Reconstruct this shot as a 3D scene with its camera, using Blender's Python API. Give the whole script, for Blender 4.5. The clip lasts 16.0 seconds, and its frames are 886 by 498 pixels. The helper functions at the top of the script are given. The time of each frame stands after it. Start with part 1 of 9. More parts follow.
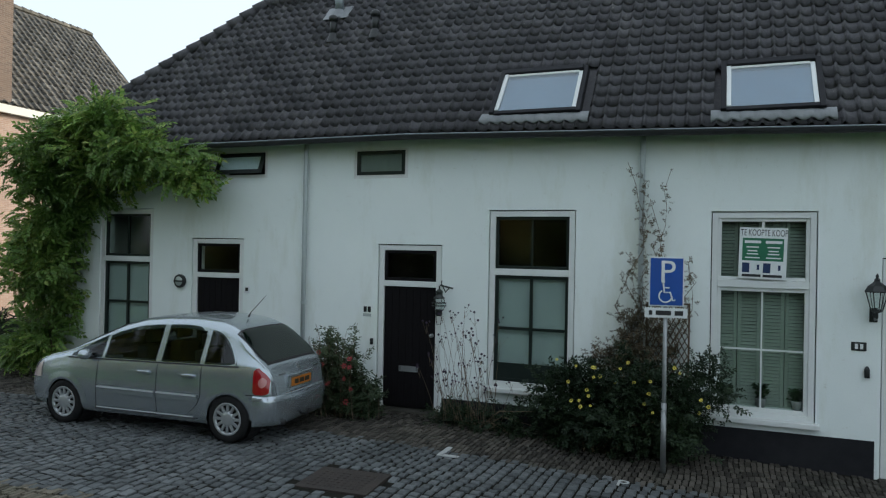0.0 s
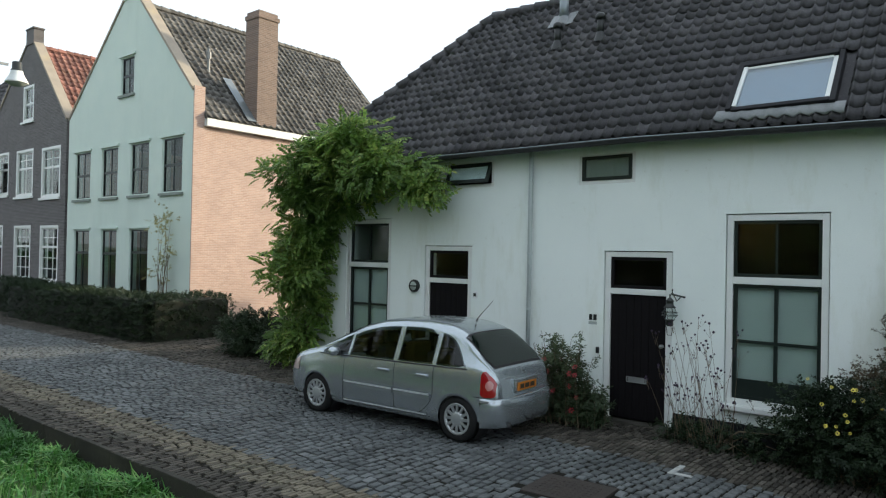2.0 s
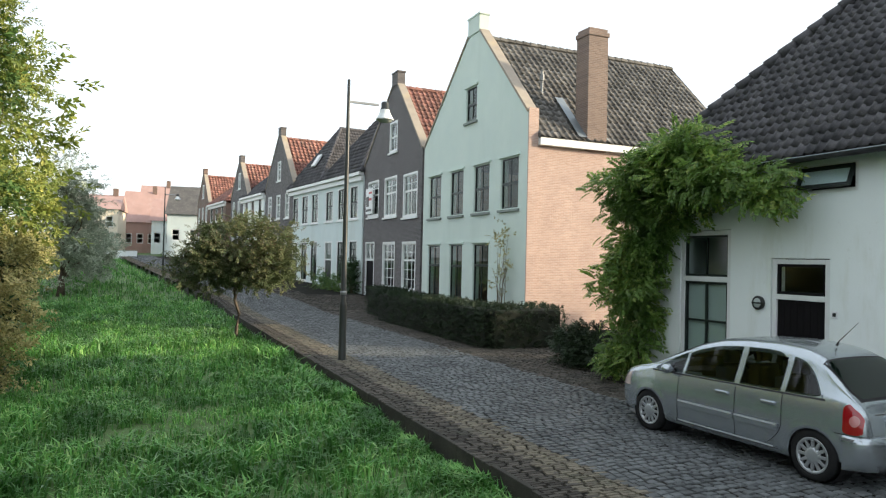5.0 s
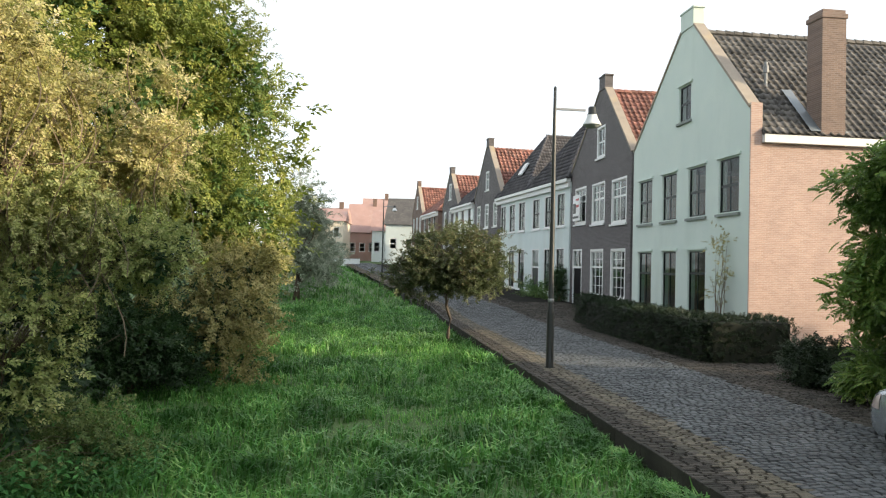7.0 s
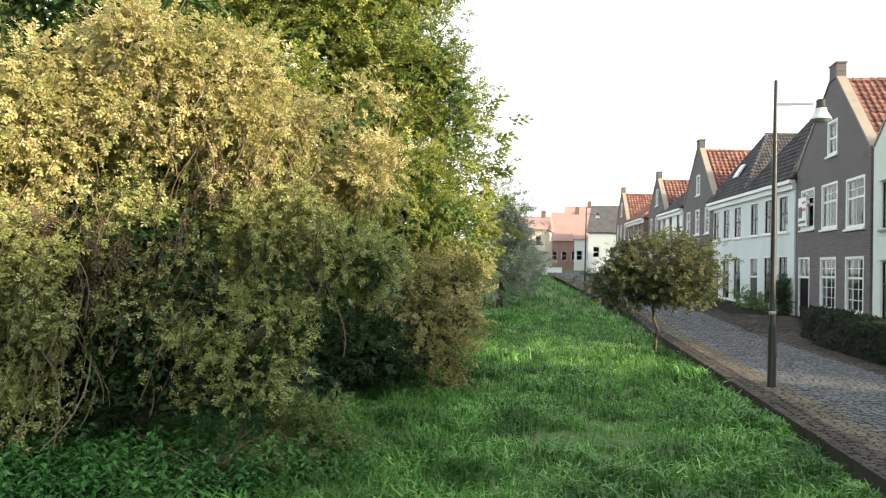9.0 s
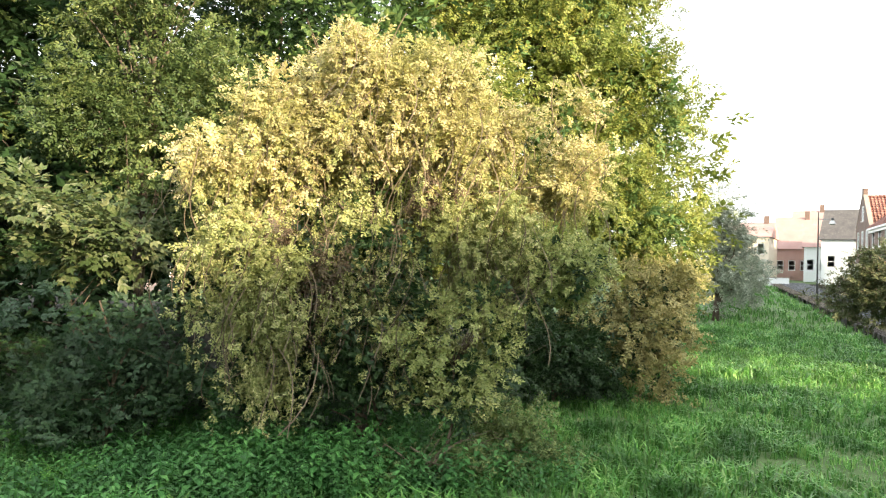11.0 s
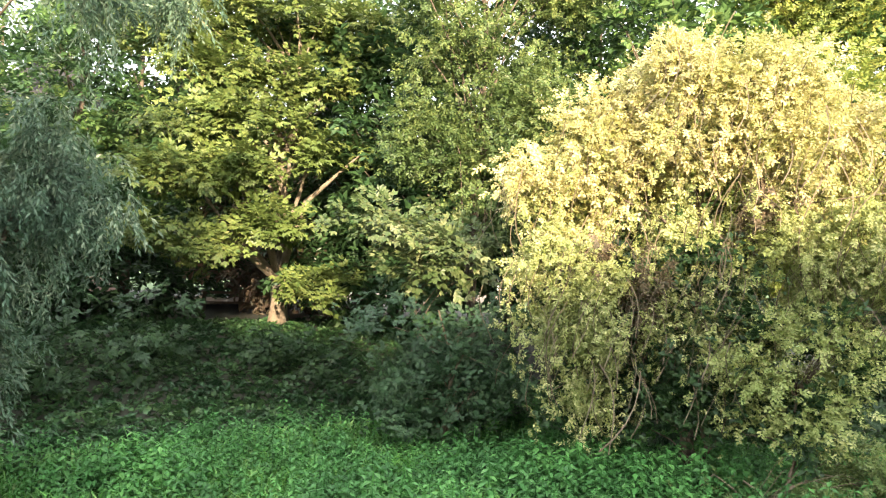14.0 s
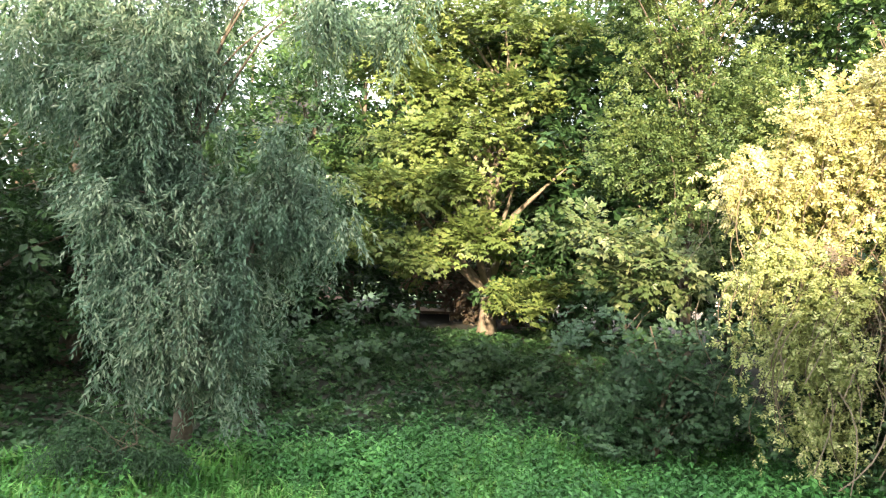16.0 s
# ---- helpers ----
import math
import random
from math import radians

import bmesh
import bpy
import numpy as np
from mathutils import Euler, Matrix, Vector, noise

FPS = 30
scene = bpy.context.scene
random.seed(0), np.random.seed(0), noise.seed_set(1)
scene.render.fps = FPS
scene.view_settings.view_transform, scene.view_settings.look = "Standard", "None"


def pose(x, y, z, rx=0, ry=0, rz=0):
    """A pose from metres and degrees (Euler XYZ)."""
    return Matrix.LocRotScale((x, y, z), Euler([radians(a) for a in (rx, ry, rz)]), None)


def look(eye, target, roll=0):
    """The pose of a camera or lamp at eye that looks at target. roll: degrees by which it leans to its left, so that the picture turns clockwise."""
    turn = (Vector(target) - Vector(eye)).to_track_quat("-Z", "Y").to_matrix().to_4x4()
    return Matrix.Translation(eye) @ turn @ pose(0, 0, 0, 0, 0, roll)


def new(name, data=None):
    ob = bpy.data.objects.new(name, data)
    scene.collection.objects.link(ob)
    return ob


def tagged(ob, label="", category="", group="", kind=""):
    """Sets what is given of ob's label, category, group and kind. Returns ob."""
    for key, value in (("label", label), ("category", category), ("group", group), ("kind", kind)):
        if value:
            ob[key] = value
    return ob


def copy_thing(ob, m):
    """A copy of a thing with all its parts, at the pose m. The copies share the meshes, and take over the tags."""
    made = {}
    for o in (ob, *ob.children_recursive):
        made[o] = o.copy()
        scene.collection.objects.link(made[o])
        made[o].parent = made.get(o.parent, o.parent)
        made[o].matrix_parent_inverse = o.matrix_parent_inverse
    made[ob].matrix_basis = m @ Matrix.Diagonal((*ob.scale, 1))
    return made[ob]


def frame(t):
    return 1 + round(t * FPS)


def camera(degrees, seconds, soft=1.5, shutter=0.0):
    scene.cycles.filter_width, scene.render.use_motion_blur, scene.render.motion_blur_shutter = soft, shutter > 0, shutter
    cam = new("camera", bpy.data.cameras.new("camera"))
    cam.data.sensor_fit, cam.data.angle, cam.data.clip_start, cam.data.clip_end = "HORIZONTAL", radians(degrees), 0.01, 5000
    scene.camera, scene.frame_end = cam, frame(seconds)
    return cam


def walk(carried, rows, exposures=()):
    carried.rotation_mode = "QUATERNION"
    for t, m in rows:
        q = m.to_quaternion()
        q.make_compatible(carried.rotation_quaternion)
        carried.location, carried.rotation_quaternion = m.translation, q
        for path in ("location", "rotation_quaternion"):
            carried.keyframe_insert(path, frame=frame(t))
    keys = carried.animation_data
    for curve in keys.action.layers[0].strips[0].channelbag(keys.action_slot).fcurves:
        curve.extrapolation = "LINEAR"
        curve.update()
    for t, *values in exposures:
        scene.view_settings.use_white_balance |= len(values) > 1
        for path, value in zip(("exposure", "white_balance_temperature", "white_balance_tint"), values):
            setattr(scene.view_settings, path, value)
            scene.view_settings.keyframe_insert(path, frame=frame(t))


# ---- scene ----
cam = camera(64.5, 16.0, soft=1.2)
EYE = (0.0, 0.0, 2.5)
# seconds, yaw, pitch, roll of a camera that hovers and turns to its left
TURN = [
    (0.0, 21.39, 0.34, -1.13),
    (0.5, 26.02, 0.38, -1.17),
    (1.0, 30.63, 0.41, -1.13),
    (1.5, 35.13, 0.46, -1.13),
    (2.0, 39.59, 0.53, -1.16),
    (2.5, 43.99, 0.60, -1.20),
    (3.0, 48.61, 0.68, -1.20),
    (3.5, 53.10, 0.78, -1.24),
    (4.0, 57.48, 0.86, -1.28),
    (6.5, 78.74, 1.21, -1.36),
    (7.0, 82.88, 1.24, -1.37),
    (7.5, 86.98, 1.30, -1.45),
    (8.0, 91.10, 1.38, -1.45),
    (8.5, 95.19, 1.46, -1.46),
    (9.0, 99.26, 1.52, -1.55),
    (11.5, 120.12, 1.78, -2.10),
    (12.0, 124.40, 1.89, -2.16),
    (12.5, 128.70, 1.91, -2.29),
    (13.0, 133.01, 1.92, -2.43),
    (13.5, 137.29, 1.91, -2.54),
    (14.0, 141.60, 1.86, -2.63),
    (14.5, 145.94, 1.82, -2.76),
    (15.0, 150.26, 1.80, -2.87),
    (15.5, 154.43, 1.89, -3.07),
    (16.0, 158.40, 2.03, -3.30),
]
walk(cam, [(t, pose(*EYE, 90 + pitch, roll, yaw)) for t, yaw, pitch, roll in TURN],
     exposures=[(0.0, 0.28, 5900, 4), (2.0, 0.56, 6050, 5), (4.0, 0.74, 6150, 6), (7.0, 0.60, 6400, 9), (9.0, 0.95, 6550, 10), (11.5, 1.72, 6600, 11), (13.0, 2.07, 6600, 11), (16.0, 2.34, 6500, 11)])

# ---- light: hazy white sky, low warm sun behind the houses ----
SUN_DIR = Vector((0.45, 0.89, 0.0)).normalized()
SUN_ELEV = radians(13.9)
world = bpy.data.worlds.new("sky")
scene.world = world
world.use_nodes = True
wn, wl = world.node_tree.nodes, world.node_tree.links
wn.clear()
sky = wn.new("ShaderNodeTexSky")
sky.sky_type = "NISHITA"
sky.sun_disc = False
sky.sun_elevation = SUN_ELEV
sky.sun_rotation = math.atan2(SUN_DIR.x, SUN_DIR.y)
sky.dust_density = 3.0
bg_sky = wn.new("ShaderNodeBackground")
bg_sky.inputs["Strength"].default_value = 0.05
bg_haze = wn.new("ShaderNodeBackground")
bg_haze.inputs["Color"].default_value = (0.94, 0.97, 1.0, 1)
bg_haze.inputs["Strength"].default_value = 0.75
add = wn.new("ShaderNodeAddShader")
wout = wn.new("ShaderNodeOutputWorld")
wl.new(sky.outputs[0], bg_sky.inputs["Color"])
wl.new(bg_sky.outputs[0], add.inputs[0])
wl.new(bg_haze.outputs[0], add.inputs[1])
wl.new(add.outputs[0], wout.inputs["Surface"])

sun_data = bpy.data.lights.new("sun", "SUN")
sun_data.energy = 4.6
sun_data.angle = radians(2.2)
sun_data.color = (1.0, 0.82, 0.58)
sun = new("sun", sun_data)
sun.matrix_world = look((SUN_DIR * math.cos(SUN_ELEV) + Vector((0, 0, math.sin(SUN_ELEV)))) * 100, (0, 0, 0))

# ---- materials ----
def node_mat(name):
    m = bpy.data.materials.new(name)
    m.use_nodes = True
    n, l = m.node_tree.nodes, m.node_tree.links
    return m, n, l, n["Principled BSDF"]


def mixed(n, l, fac, a, b, kind="MIX"):
    x = n.new("ShaderNodeMix")
    x.data_type, x.blend_type = "RGBA", kind
    for slot, val in ((0, fac), (6, a), (7, b)):
        if hasattr(val, "is_linked"):
            l.new(val, x.inputs[slot])
        else:
            x.inputs[slot].default_value = val if slot == 0 else (*val, 1)
    return x.outputs[2]


def noise_tex(n, l, scale, detail=4, rough=0.6, stretch=None, coord="Object"):
    tc = n.new("ShaderNodeTexCoord")
    t = n.new("ShaderNodeTexNoise")
    t.inputs["Scale"].default_value, t.inputs["Detail"].default_value, t.inputs["Roughness"].default_value = scale, detail, rough
    if stretch:
        mp = n.new("ShaderNodeMapping")
        mp.inputs["Scale"].default_value = stretch
        l.new(tc.outputs[coord], mp.inputs["Vector"])
        l.new(mp.outputs[0], t.inputs["Vector"])
    else:
        l.new(tc.outputs[coord], t.inputs["Vector"])
    return t.outputs["Fac"]


def ramped(n, l, value, lo, hi):
    r = n.new("ShaderNodeMapRange")
    r.inputs["From Min"].default_value, r.inputs["From Max"].default_value = lo, hi
    l.new(value, r.inputs["Value"])
    return r.outputs[0]


def bump(n, l, p, height, strength=0.3, distance=0.02):
    b = n.new("ShaderNodeBump")
    b.inputs["Strength"].default_value, b.inputs["Distance"].default_value = strength, distance
    l.new(height, b.inputs["Height"])
    l.new(b.outputs[0], p.inputs["Normal"])


def surface(name, a, b, scale=3.0, rough=0.7, metal=0.0, fine=40.0, fine_amt=0.25, bmp=0.25, stretch=None, stain=None, stain_scale=0.7, per="", per_amt=0.35, coat=0.0, dist=0.01, spec=0.5, lichen=None, lichen_scale=22.0, lichen_at=(0.60, 0.70)):
    """Two-scale variation: broad patches between a and b, fine grain, optional stains and change from piece to piece."""
    m, n, l, p = node_mat(name)
    broad = ramped(n, l, noise_tex(n, l, scale, 5, 0.6, stretch), 0.3, 0.7)
    col = mixed(n, l, broad, a, b)
    grain = noise_tex(n, l, fine, 4, 0.7)
    dark = tuple(c * 0.55 for c in a)
    g = n.new("ShaderNodeMath")
    g.operation = "MULTIPLY"
    l.new(ramped(n, l, grain, 0.45, 0.75), g.inputs[0])
    g.inputs[1].default_value = fine_amt
    col = mixed(n, l, g.outputs[0], col, dark)
    if stain:
        s = ramped(n, l, noise_tex(n, l, stain_scale, 8, 0.7, (1.4, 1.4, 0.35)), 0.52, 0.75)
        g2 = n.new("ShaderNodeMath")
        g2.operation = "MULTIPLY"
        l.new(s, g2.inputs[0])
        g2.inputs[1].default_value = 0.6
        col = mixed(n, l, g2.outputs[0], col, stain)
    if lichen:
        g3 = n.new("ShaderNodeMath")
        g3.operation = "MULTIPLY"
        l.new(ramped(n, l, noise_tex(n, l, lichen_scale, 5, 0.75), *lichen_at), g3.inputs[0])
        l.new(ramped(n, l, noise_tex(n, l, 1.1, 3, 0.6), 0.35, 0.65), g3.inputs[1])
        col = mixed(n, l, g3.outputs[0], col, lichen)
    if per:
        src = n.new("ShaderNodeObjectInfo").outputs["Random"] if per == "object" else n.new("ShaderNodeNewGeometry").outputs["Random Per Island"]
        hs = n.new("ShaderNodeHueSaturation")
        r = n.new("ShaderNodeMapRange")
        r.inputs["To Min"].default_value, r.inputs["To Max"].default_value = 1 - per_amt, 1 + per_amt
        l.new(src, r.inputs["Value"])
        l.new(r.outputs[0], hs.inputs["Value"])
        l.new(col, hs.inputs["Color"])
        col = hs.outputs[0]
    l.new(col, p.inputs["Base Color"])
    p.inputs["Roughness"].default_value, p.inputs["Metallic"].default_value = rough, metal
    p.inputs["Coat Weight"].default_value = coat
    p.inputs["Specular IOR Level"].default_value = spec
    if bmp:
        bump(n, l, p, grain, bmp, dist)
    return m


def brick_mat(name, c1, c2, mortar, bw=0.22, bh=0.068, axis="xz", rough=0.85, joint=0.008):
    m, n, l, p = node_mat(name)
    tc = n.new("ShaderNodeTexCoord")
    sep = n.new("ShaderNodeSeparateXYZ")
    com = n.new("ShaderNodeCombineXYZ")
    l.new(tc.outputs["Object"], sep.inputs[0])
    l.new(sep.outputs["X" if axis[0] == "x" else "Y"], com.inputs[0])
    l.new(sep.outputs["Z" if axis[1] == "z" else "Y"], com.inputs[1])
    br = n.new("ShaderNodeTexBrick")
    br.inputs["Scale"].default_value = 1.0
    br.inputs["Brick Width"].default_value, br.inputs["Row Height"].default_value = bw, bh
    br.inputs["Mortar Size"].default_value, br.inputs["Mortar Smooth"].default_value = joint, 0.15
    br.inputs["Color1"].default_value, br.inputs["Color2"].default_value, br.inputs["Mortar"].default_value = (*c1, 1), (*c2, 1), (*mortar, 1)
    l.new(com.outputs[0], br.inputs["Vector"])
    patch = ramped(n, l, noise_tex(n, l, 0.8, 6, 0.65), 0.3, 0.75)
    g = n.new("ShaderNodeMath")
    g.operation = "MULTIPLY"
    g.inputs[1].default_value = 0.45
    l.new(patch, g.inputs[0])
    col = mixed(n, l, g.outputs[0], br.outputs["Color"], tuple(c * 0.6 for c in c1))
    l.new(col, p.inputs["Base Color"])
    p.inputs["Roughness"].default_value = rough
    bump(n, l, p, br.outputs["Fac"], 0.4, -0.01)
    return m


def leaf_mat(name, cols, rough=0.5, trans=0.35):
    """Leaves: colour changes from leaf to leaf over the given colours, some light passes through."""
    m, n, l, p = node_mat(name)
    src = n.new("ShaderNodeNewGeometry").outputs["Random Per Island"]
    cr = n.new("ShaderNodeValToRGB")
    cr.color_ramp.interpolation = "LINEAR"
    els = cr.color_ramp.elements
    while len(els) < len(cols):
        els.new(0.5)
    for i, c in enumerate(cols):
        els[i].position = i / (len(cols) - 1)
        els[i].color = (*c, 1)
    l.new(src, cr.inputs[0])
    col = mixed(n, l, ramped(n, l, noise_tex(n, l, 0.9, 3, 0.5), 0.35, 0.65), cr.outputs[0], tuple(x * 0.75 for x in cols[0]))
    l.new(col, p.inputs["Base Color"])
    p.inputs["Roughness"].default_value = rough
    p.inputs["Specular IOR Level"].default_value = 0.35
    tr = n.new("ShaderNodeBsdfTranslucent")
    l.new(col, tr.inputs["Color"])
    mx = n.new("ShaderNodeMixShader")
    mx.inputs[0].default_value = trans
    l.new(p.outputs[0], mx.inputs[1])
    l.new(tr.outputs[0], mx.inputs[2])
    l.new(mx.outputs[0], n["Material Output"].inputs["Surface"])
    return m


def plain(name, c, rough=0.5, metal=0.0, coat=0.0):
    return surface(name, c, tuple(x * 0.85 for x in c), 6.0, rough, metal, 80, 0.12, 0.08, coat=coat)


def glass_mat(name, tint=(0.90, 0.94, 0.93), ior=1.5):
    m, n, l, p = node_mat(name)
    n.remove(p)
    f0 = ((ior - 1) / (ior + 1)) ** 2
    lw = n.new("ShaderNodeLayerWeight")
    lw.inputs["Blend"].default_value = 0.5
    pw = n.new("ShaderNodeMath")
    pw.operation = "POWER"
    pw.inputs[1].default_value = 5.0
    l.new(lw.outputs["Facing"], pw.inputs[0])
    fr = n.new("ShaderNodeMath")
    fr.operation = "MULTIPLY_ADD"
    fr.inputs[1].default_value = 1 - f0
    fr.inputs[2].default_value = f0
    l.new(pw.outputs[0], fr.inputs[0])
    tp = n.new("ShaderNodeBsdfTransparent")
    tp.inputs[0].default_value = (*tint, 1)
    gl = n.new("ShaderNodeBsdfGlossy")
    gl.inputs["Roughness"].default_value = 0.01
    mx = n.new("ShaderNodeMixShader")
    l.new(fr.outputs[0], mx.inputs[0])
    l.new(tp.outputs[0], mx.inputs[1])
    l.new(gl.outputs[0], mx.inputs[2])
    l.new(mx.outputs[0], n["Material Output"].inputs["Surface"])
    return m


M_PLASTER = surface("white_plaster", (0.81, 0.85, 0.83), (0.75, 0.80, 0.78), 0.55, 0.85, 0, 60, 0.10, 0.3, stain=(0.56, 0.58, 0.47), stain_scale=0.9, lichen=(0.50, 0.50, 0.42), lichen_scale=9.0, lichen_at=(0.62, 0.80))
M_PLASTER_G = surface("pale_green_plaster", (0.62, 0.70, 0.64), (0.57, 0.66, 0.61), 0.8, 0.85, 0, 50, 0.08, 0.2, stain=(0.50, 0.58, 0.52), stain_scale=0.4)
M_PLASTER_B = surface("pale_plaster", (0.63, 0.70, 0.685), (0.57, 0.65, 0.64), 0.8, 0.85, 0, 50, 0.08, 0.2, stain=(0.5, 0.55, 0.52), stain_scale=0.4)
M_PLINTH = surface("black_plinth_paint", (0.014, 0.014, 0.017), (0.024, 0.024, 0.027), 3, 0.6, 0, 50, 0.2, 0.2, spec=0.15)
M_TILE = surface("dark_roof_tile", (0.056, 0.055, 0.062), (0.104, 0.099, 0.105), 1.6, 0.72, 0, 45, 0.5, 0.5, stain=(0.15, 0.14, 0.135), stain_scale=7.0, per="island", per_amt=0.30, spec=0.35, lichen=(0.30, 0.30, 0.27), lichen_scale=30.0, lichen_at=(0.60, 0.72))
M_TILE_O = surface("dark_roof_tile_piece", (0.056, 0.055, 0.062), (0.104, 0.099, 0.105), 1.6, 0.72, 0, 45, 0.5, 0.5, stain=(0.15, 0.14, 0.135), stain_scale=7.0, per="object", per_amt=0.30, spec=0.35, lichen=(0.30, 0.30, 0.27), lichen_scale=30.0, lichen_at=(0.60, 0.72))
M_TILE_G = surface("grey_roof_tile", (0.075, 0.072, 0.070), (0.135, 0.125, 0.115), 0.9, 0.75, 0, 25, 0.4, 0.4, stain=(0.26, 0.24, 0.21), stain_scale=2.2, per="island", per_amt=0.45, lichen=(0.36, 0.34, 0.30), lichen_scale=12.0, lichen_at=(0.55, 0.72))
M_TILE_R = surface("red_roof_tile", (0.29, 0.128, 0.10), (0.20, 0.095, 0.076), 0.7, 0.75, 0, 25, 0.4, 0.4, stain=(0.36, 0.28, 0.22), stain_scale=1.6, per="island", per_amt=0.4)
# red tile made paler: distance haze painted into the colour
M_TILE_FAR = surface("haze_paled_red_roof", (0.42, 0.27, 0.235), (0.36, 0.23, 0.20), 0.7, 0.8, 0, 25, 0.3, 0.3, stain=(0.45, 0.38, 0.34), stain_scale=0.6)
M_BRICK = brick_mat("orange_brick", (0.51, 0.355, 0.295), (0.41, 0.275, 0.225), (0.53, 0.455, 0.40), bw=0.21, bh=0.062, axis="yz", joint=0.007)
M_BRICK_X = brick_mat("brown_brick", (0.20, 0.13, 0.10), (0.15, 0.10, 0.08), (0.2, 0.17, 0.15), axis="xz")
M_BRICK_GREY = brick_mat("grey_brick", (0.14, 0.128, 0.127), (0.078, 0.07, 0.072), (0.22, 0.21, 0.21), axis="xz")
M_BRICK_TAN = brick_mat("chimney_brick", (0.23, 0.16, 0.128), (0.15, 0.105, 0.086), (0.27, 0.23, 0.205), axis="yz")
M_FRAME = surface("white_frame_paint", (0.72, 0.735, 0.72), (0.66, 0.675, 0.66), 4, 0.4, 0, 60, 0.15, 0.12)
M_DARKGREEN = surface("dark_green_paint", (0.012, 0.018, 0.016), (0.018, 0.025, 0.022), 4, 0.35, 0, 60, 0.1, 0.1, spec=0.25)
M_DOOR = surface("black_door_paint", (0.006, 0.005, 0.006), (0.009, 0.008, 0.009), 4, 0.65, 0, 60, 0.1, 0.1, stretch=(8, 8, 1), spec=0.1)
M_GLASS = glass_mat("window_glass", ior=1.36)
M_GLASS_FAR = glass_mat("old_window_glass", (0.86, 0.90, 0.88), 1.28)
M_SKYGLASS = glass_mat("skylight_glass", (0.62, 0.70, 0.76), 2.3)
M_BLIND = surface("frosted_film", (0.42, 0.46, 0.44), (0.36, 0.40, 0.385), 2, 0.8, 0, 40, 0.1, 0.05)
# bluish pale tone carries the sky reflection wanted in the panes
M_PALEBLIND = surface("sky_tinted_pale_blind", (0.72, 0.77, 0.80), (0.66, 0.72, 0.76), 2, 0.8, 0, 40, 0.1, 0.05)
M_CURTAIN = surface("grey_curtain", (0.28, 0.29, 0.28), (0.20, 0.22, 0.21), 3, 0.9, 0, 30, 0.2, 0.2, stretch=(14, 14, 1))
M_SHUTTER = surface("sage_shutter_paint", (0.33, 0.36, 0.30), (0.28, 0.31, 0.26), 3, 0.55, 0, 50, 0.12, 0.1)
# indoor dimness put into the colour: floors, ceiling and partition near black
M_ROOM = plain("dim_room_shade", (0.03, 0.028, 0.026), 0.9)
M_ZINC = surface("zinc", (0.30, 0.33, 0.35), (0.22, 0.25, 0.27), 2, 0.45, 0.6, 40, 0.25, 0.15)
M_PIPE = surface("grey_painted_pipe", (0.50, 0.54, 0.54), (0.42, 0.46, 0.46), 3, 0.5, 0, 40, 0.25, 0.1)
M_GUTTER = surface("dark_gutter", (0.03, 0.032, 0.035), (0.05, 0.05, 0.055), 3, 0.45, 0, 40, 0.2, 0.1, spec=0.25)
M_LEAD = surface("lead_flashing", (0.20, 0.21, 0.22), (0.28, 0.29, 0.30), 4, 0.6, 0.2, 40, 0.3, 0.3)
M_STONE = surface("sandstone_coping", (0.36, 0.31, 0.25), (0.28, 0.24, 0.20), 2, 0.85, 0, 30, 0.3, 0.3, stain=(0.45, 0.33, 0.14))
M_LAMPPOST = plain("dark_green_post", (0.018, 0.022, 0.02), 0.4)
M_METAL = plain("galvanised_steel", (0.32, 0.33, 0.33), 0.45, 0.7)
M_BLACK = plain("black_metal", (0.012, 0.014, 0.014), 0.4)
M_BLACK_PL = plain("black_plastic", (0.015, 0.015, 0.016), 0.55)
M_WHITE = plain("white_enamel", (0.78, 0.80, 0.80), 0.35)
M_COBBLE = surface("cobble_stone", (0.060, 0.066, 0.069), (0.130, 0.138, 0.140), 1.2, 0.6, 0, 30, 0.35, 0.35, per="island", per_amt=0.28, spec=0.35)
M_COBBLE_O = surface("cobble_stone_piece", (0.060, 0.066, 0.069), (0.130, 0.138, 0.140), 1.2, 0.6, 0, 30, 0.35, 0.35, per="object", per_amt=0.28, spec=0.35)
M_KLINKER = surface("clinker_brick", (0.098, 0.088, 0.068), (0.175, 0.152, 0.112), 0.8, 0.75, 0, 40, 0.4, 0.5, stain=(0.07, 0.08, 0.05), stain_scale=1.5, per="island", per_amt=0.38, spec=0.25)
M_JOINT = surface("joint_earth", (0.010, 0.010, 0.008), (0.018, 0.017, 0.013), 2, 0.95, 0, 30, 0.4, 0.5, spec=0.1)
# stone colour lowered to imitate the shadowed low face of the kerb
M_KERB = surface("kerb_stone", (0.034, 0.033, 0.028), (0.062, 0.058, 0.048), 2, 0.85, 0, 40, 0.4, 0.4, spec=0.2)
M_SOIL = surface("meadow_soil", (0.075, 0.130, 0.038), (0.105, 0.165, 0.052), 0.9, 0.95, 0, 22, 0.5, 0.7)
M_BARK = surface("bark", (0.10, 0.075, 0.055), (0.16, 0.125, 0.09), 2, 0.9, 0, 18, 0.5, 0.9, stretch=(3, 3, 0.6), dist=0.03)
# lighter copy of the bark, with sun on the maple trunk in its colour
M_BARK_LIGHT = surface("sunlit_pale_bark", (0.22, 0.17, 0.12), (0.36, 0.29, 0.21), 2, 0.9, 0, 18, 0.5, 0.9, stretch=(3, 3, 0.6), dist=0.03)
M_PATH = surface("sandy_path", (0.42, 0.33, 0.27), (0.52, 0.43, 0.36), 1.2, 0.95, 0, 20, 0.3, 0.3)
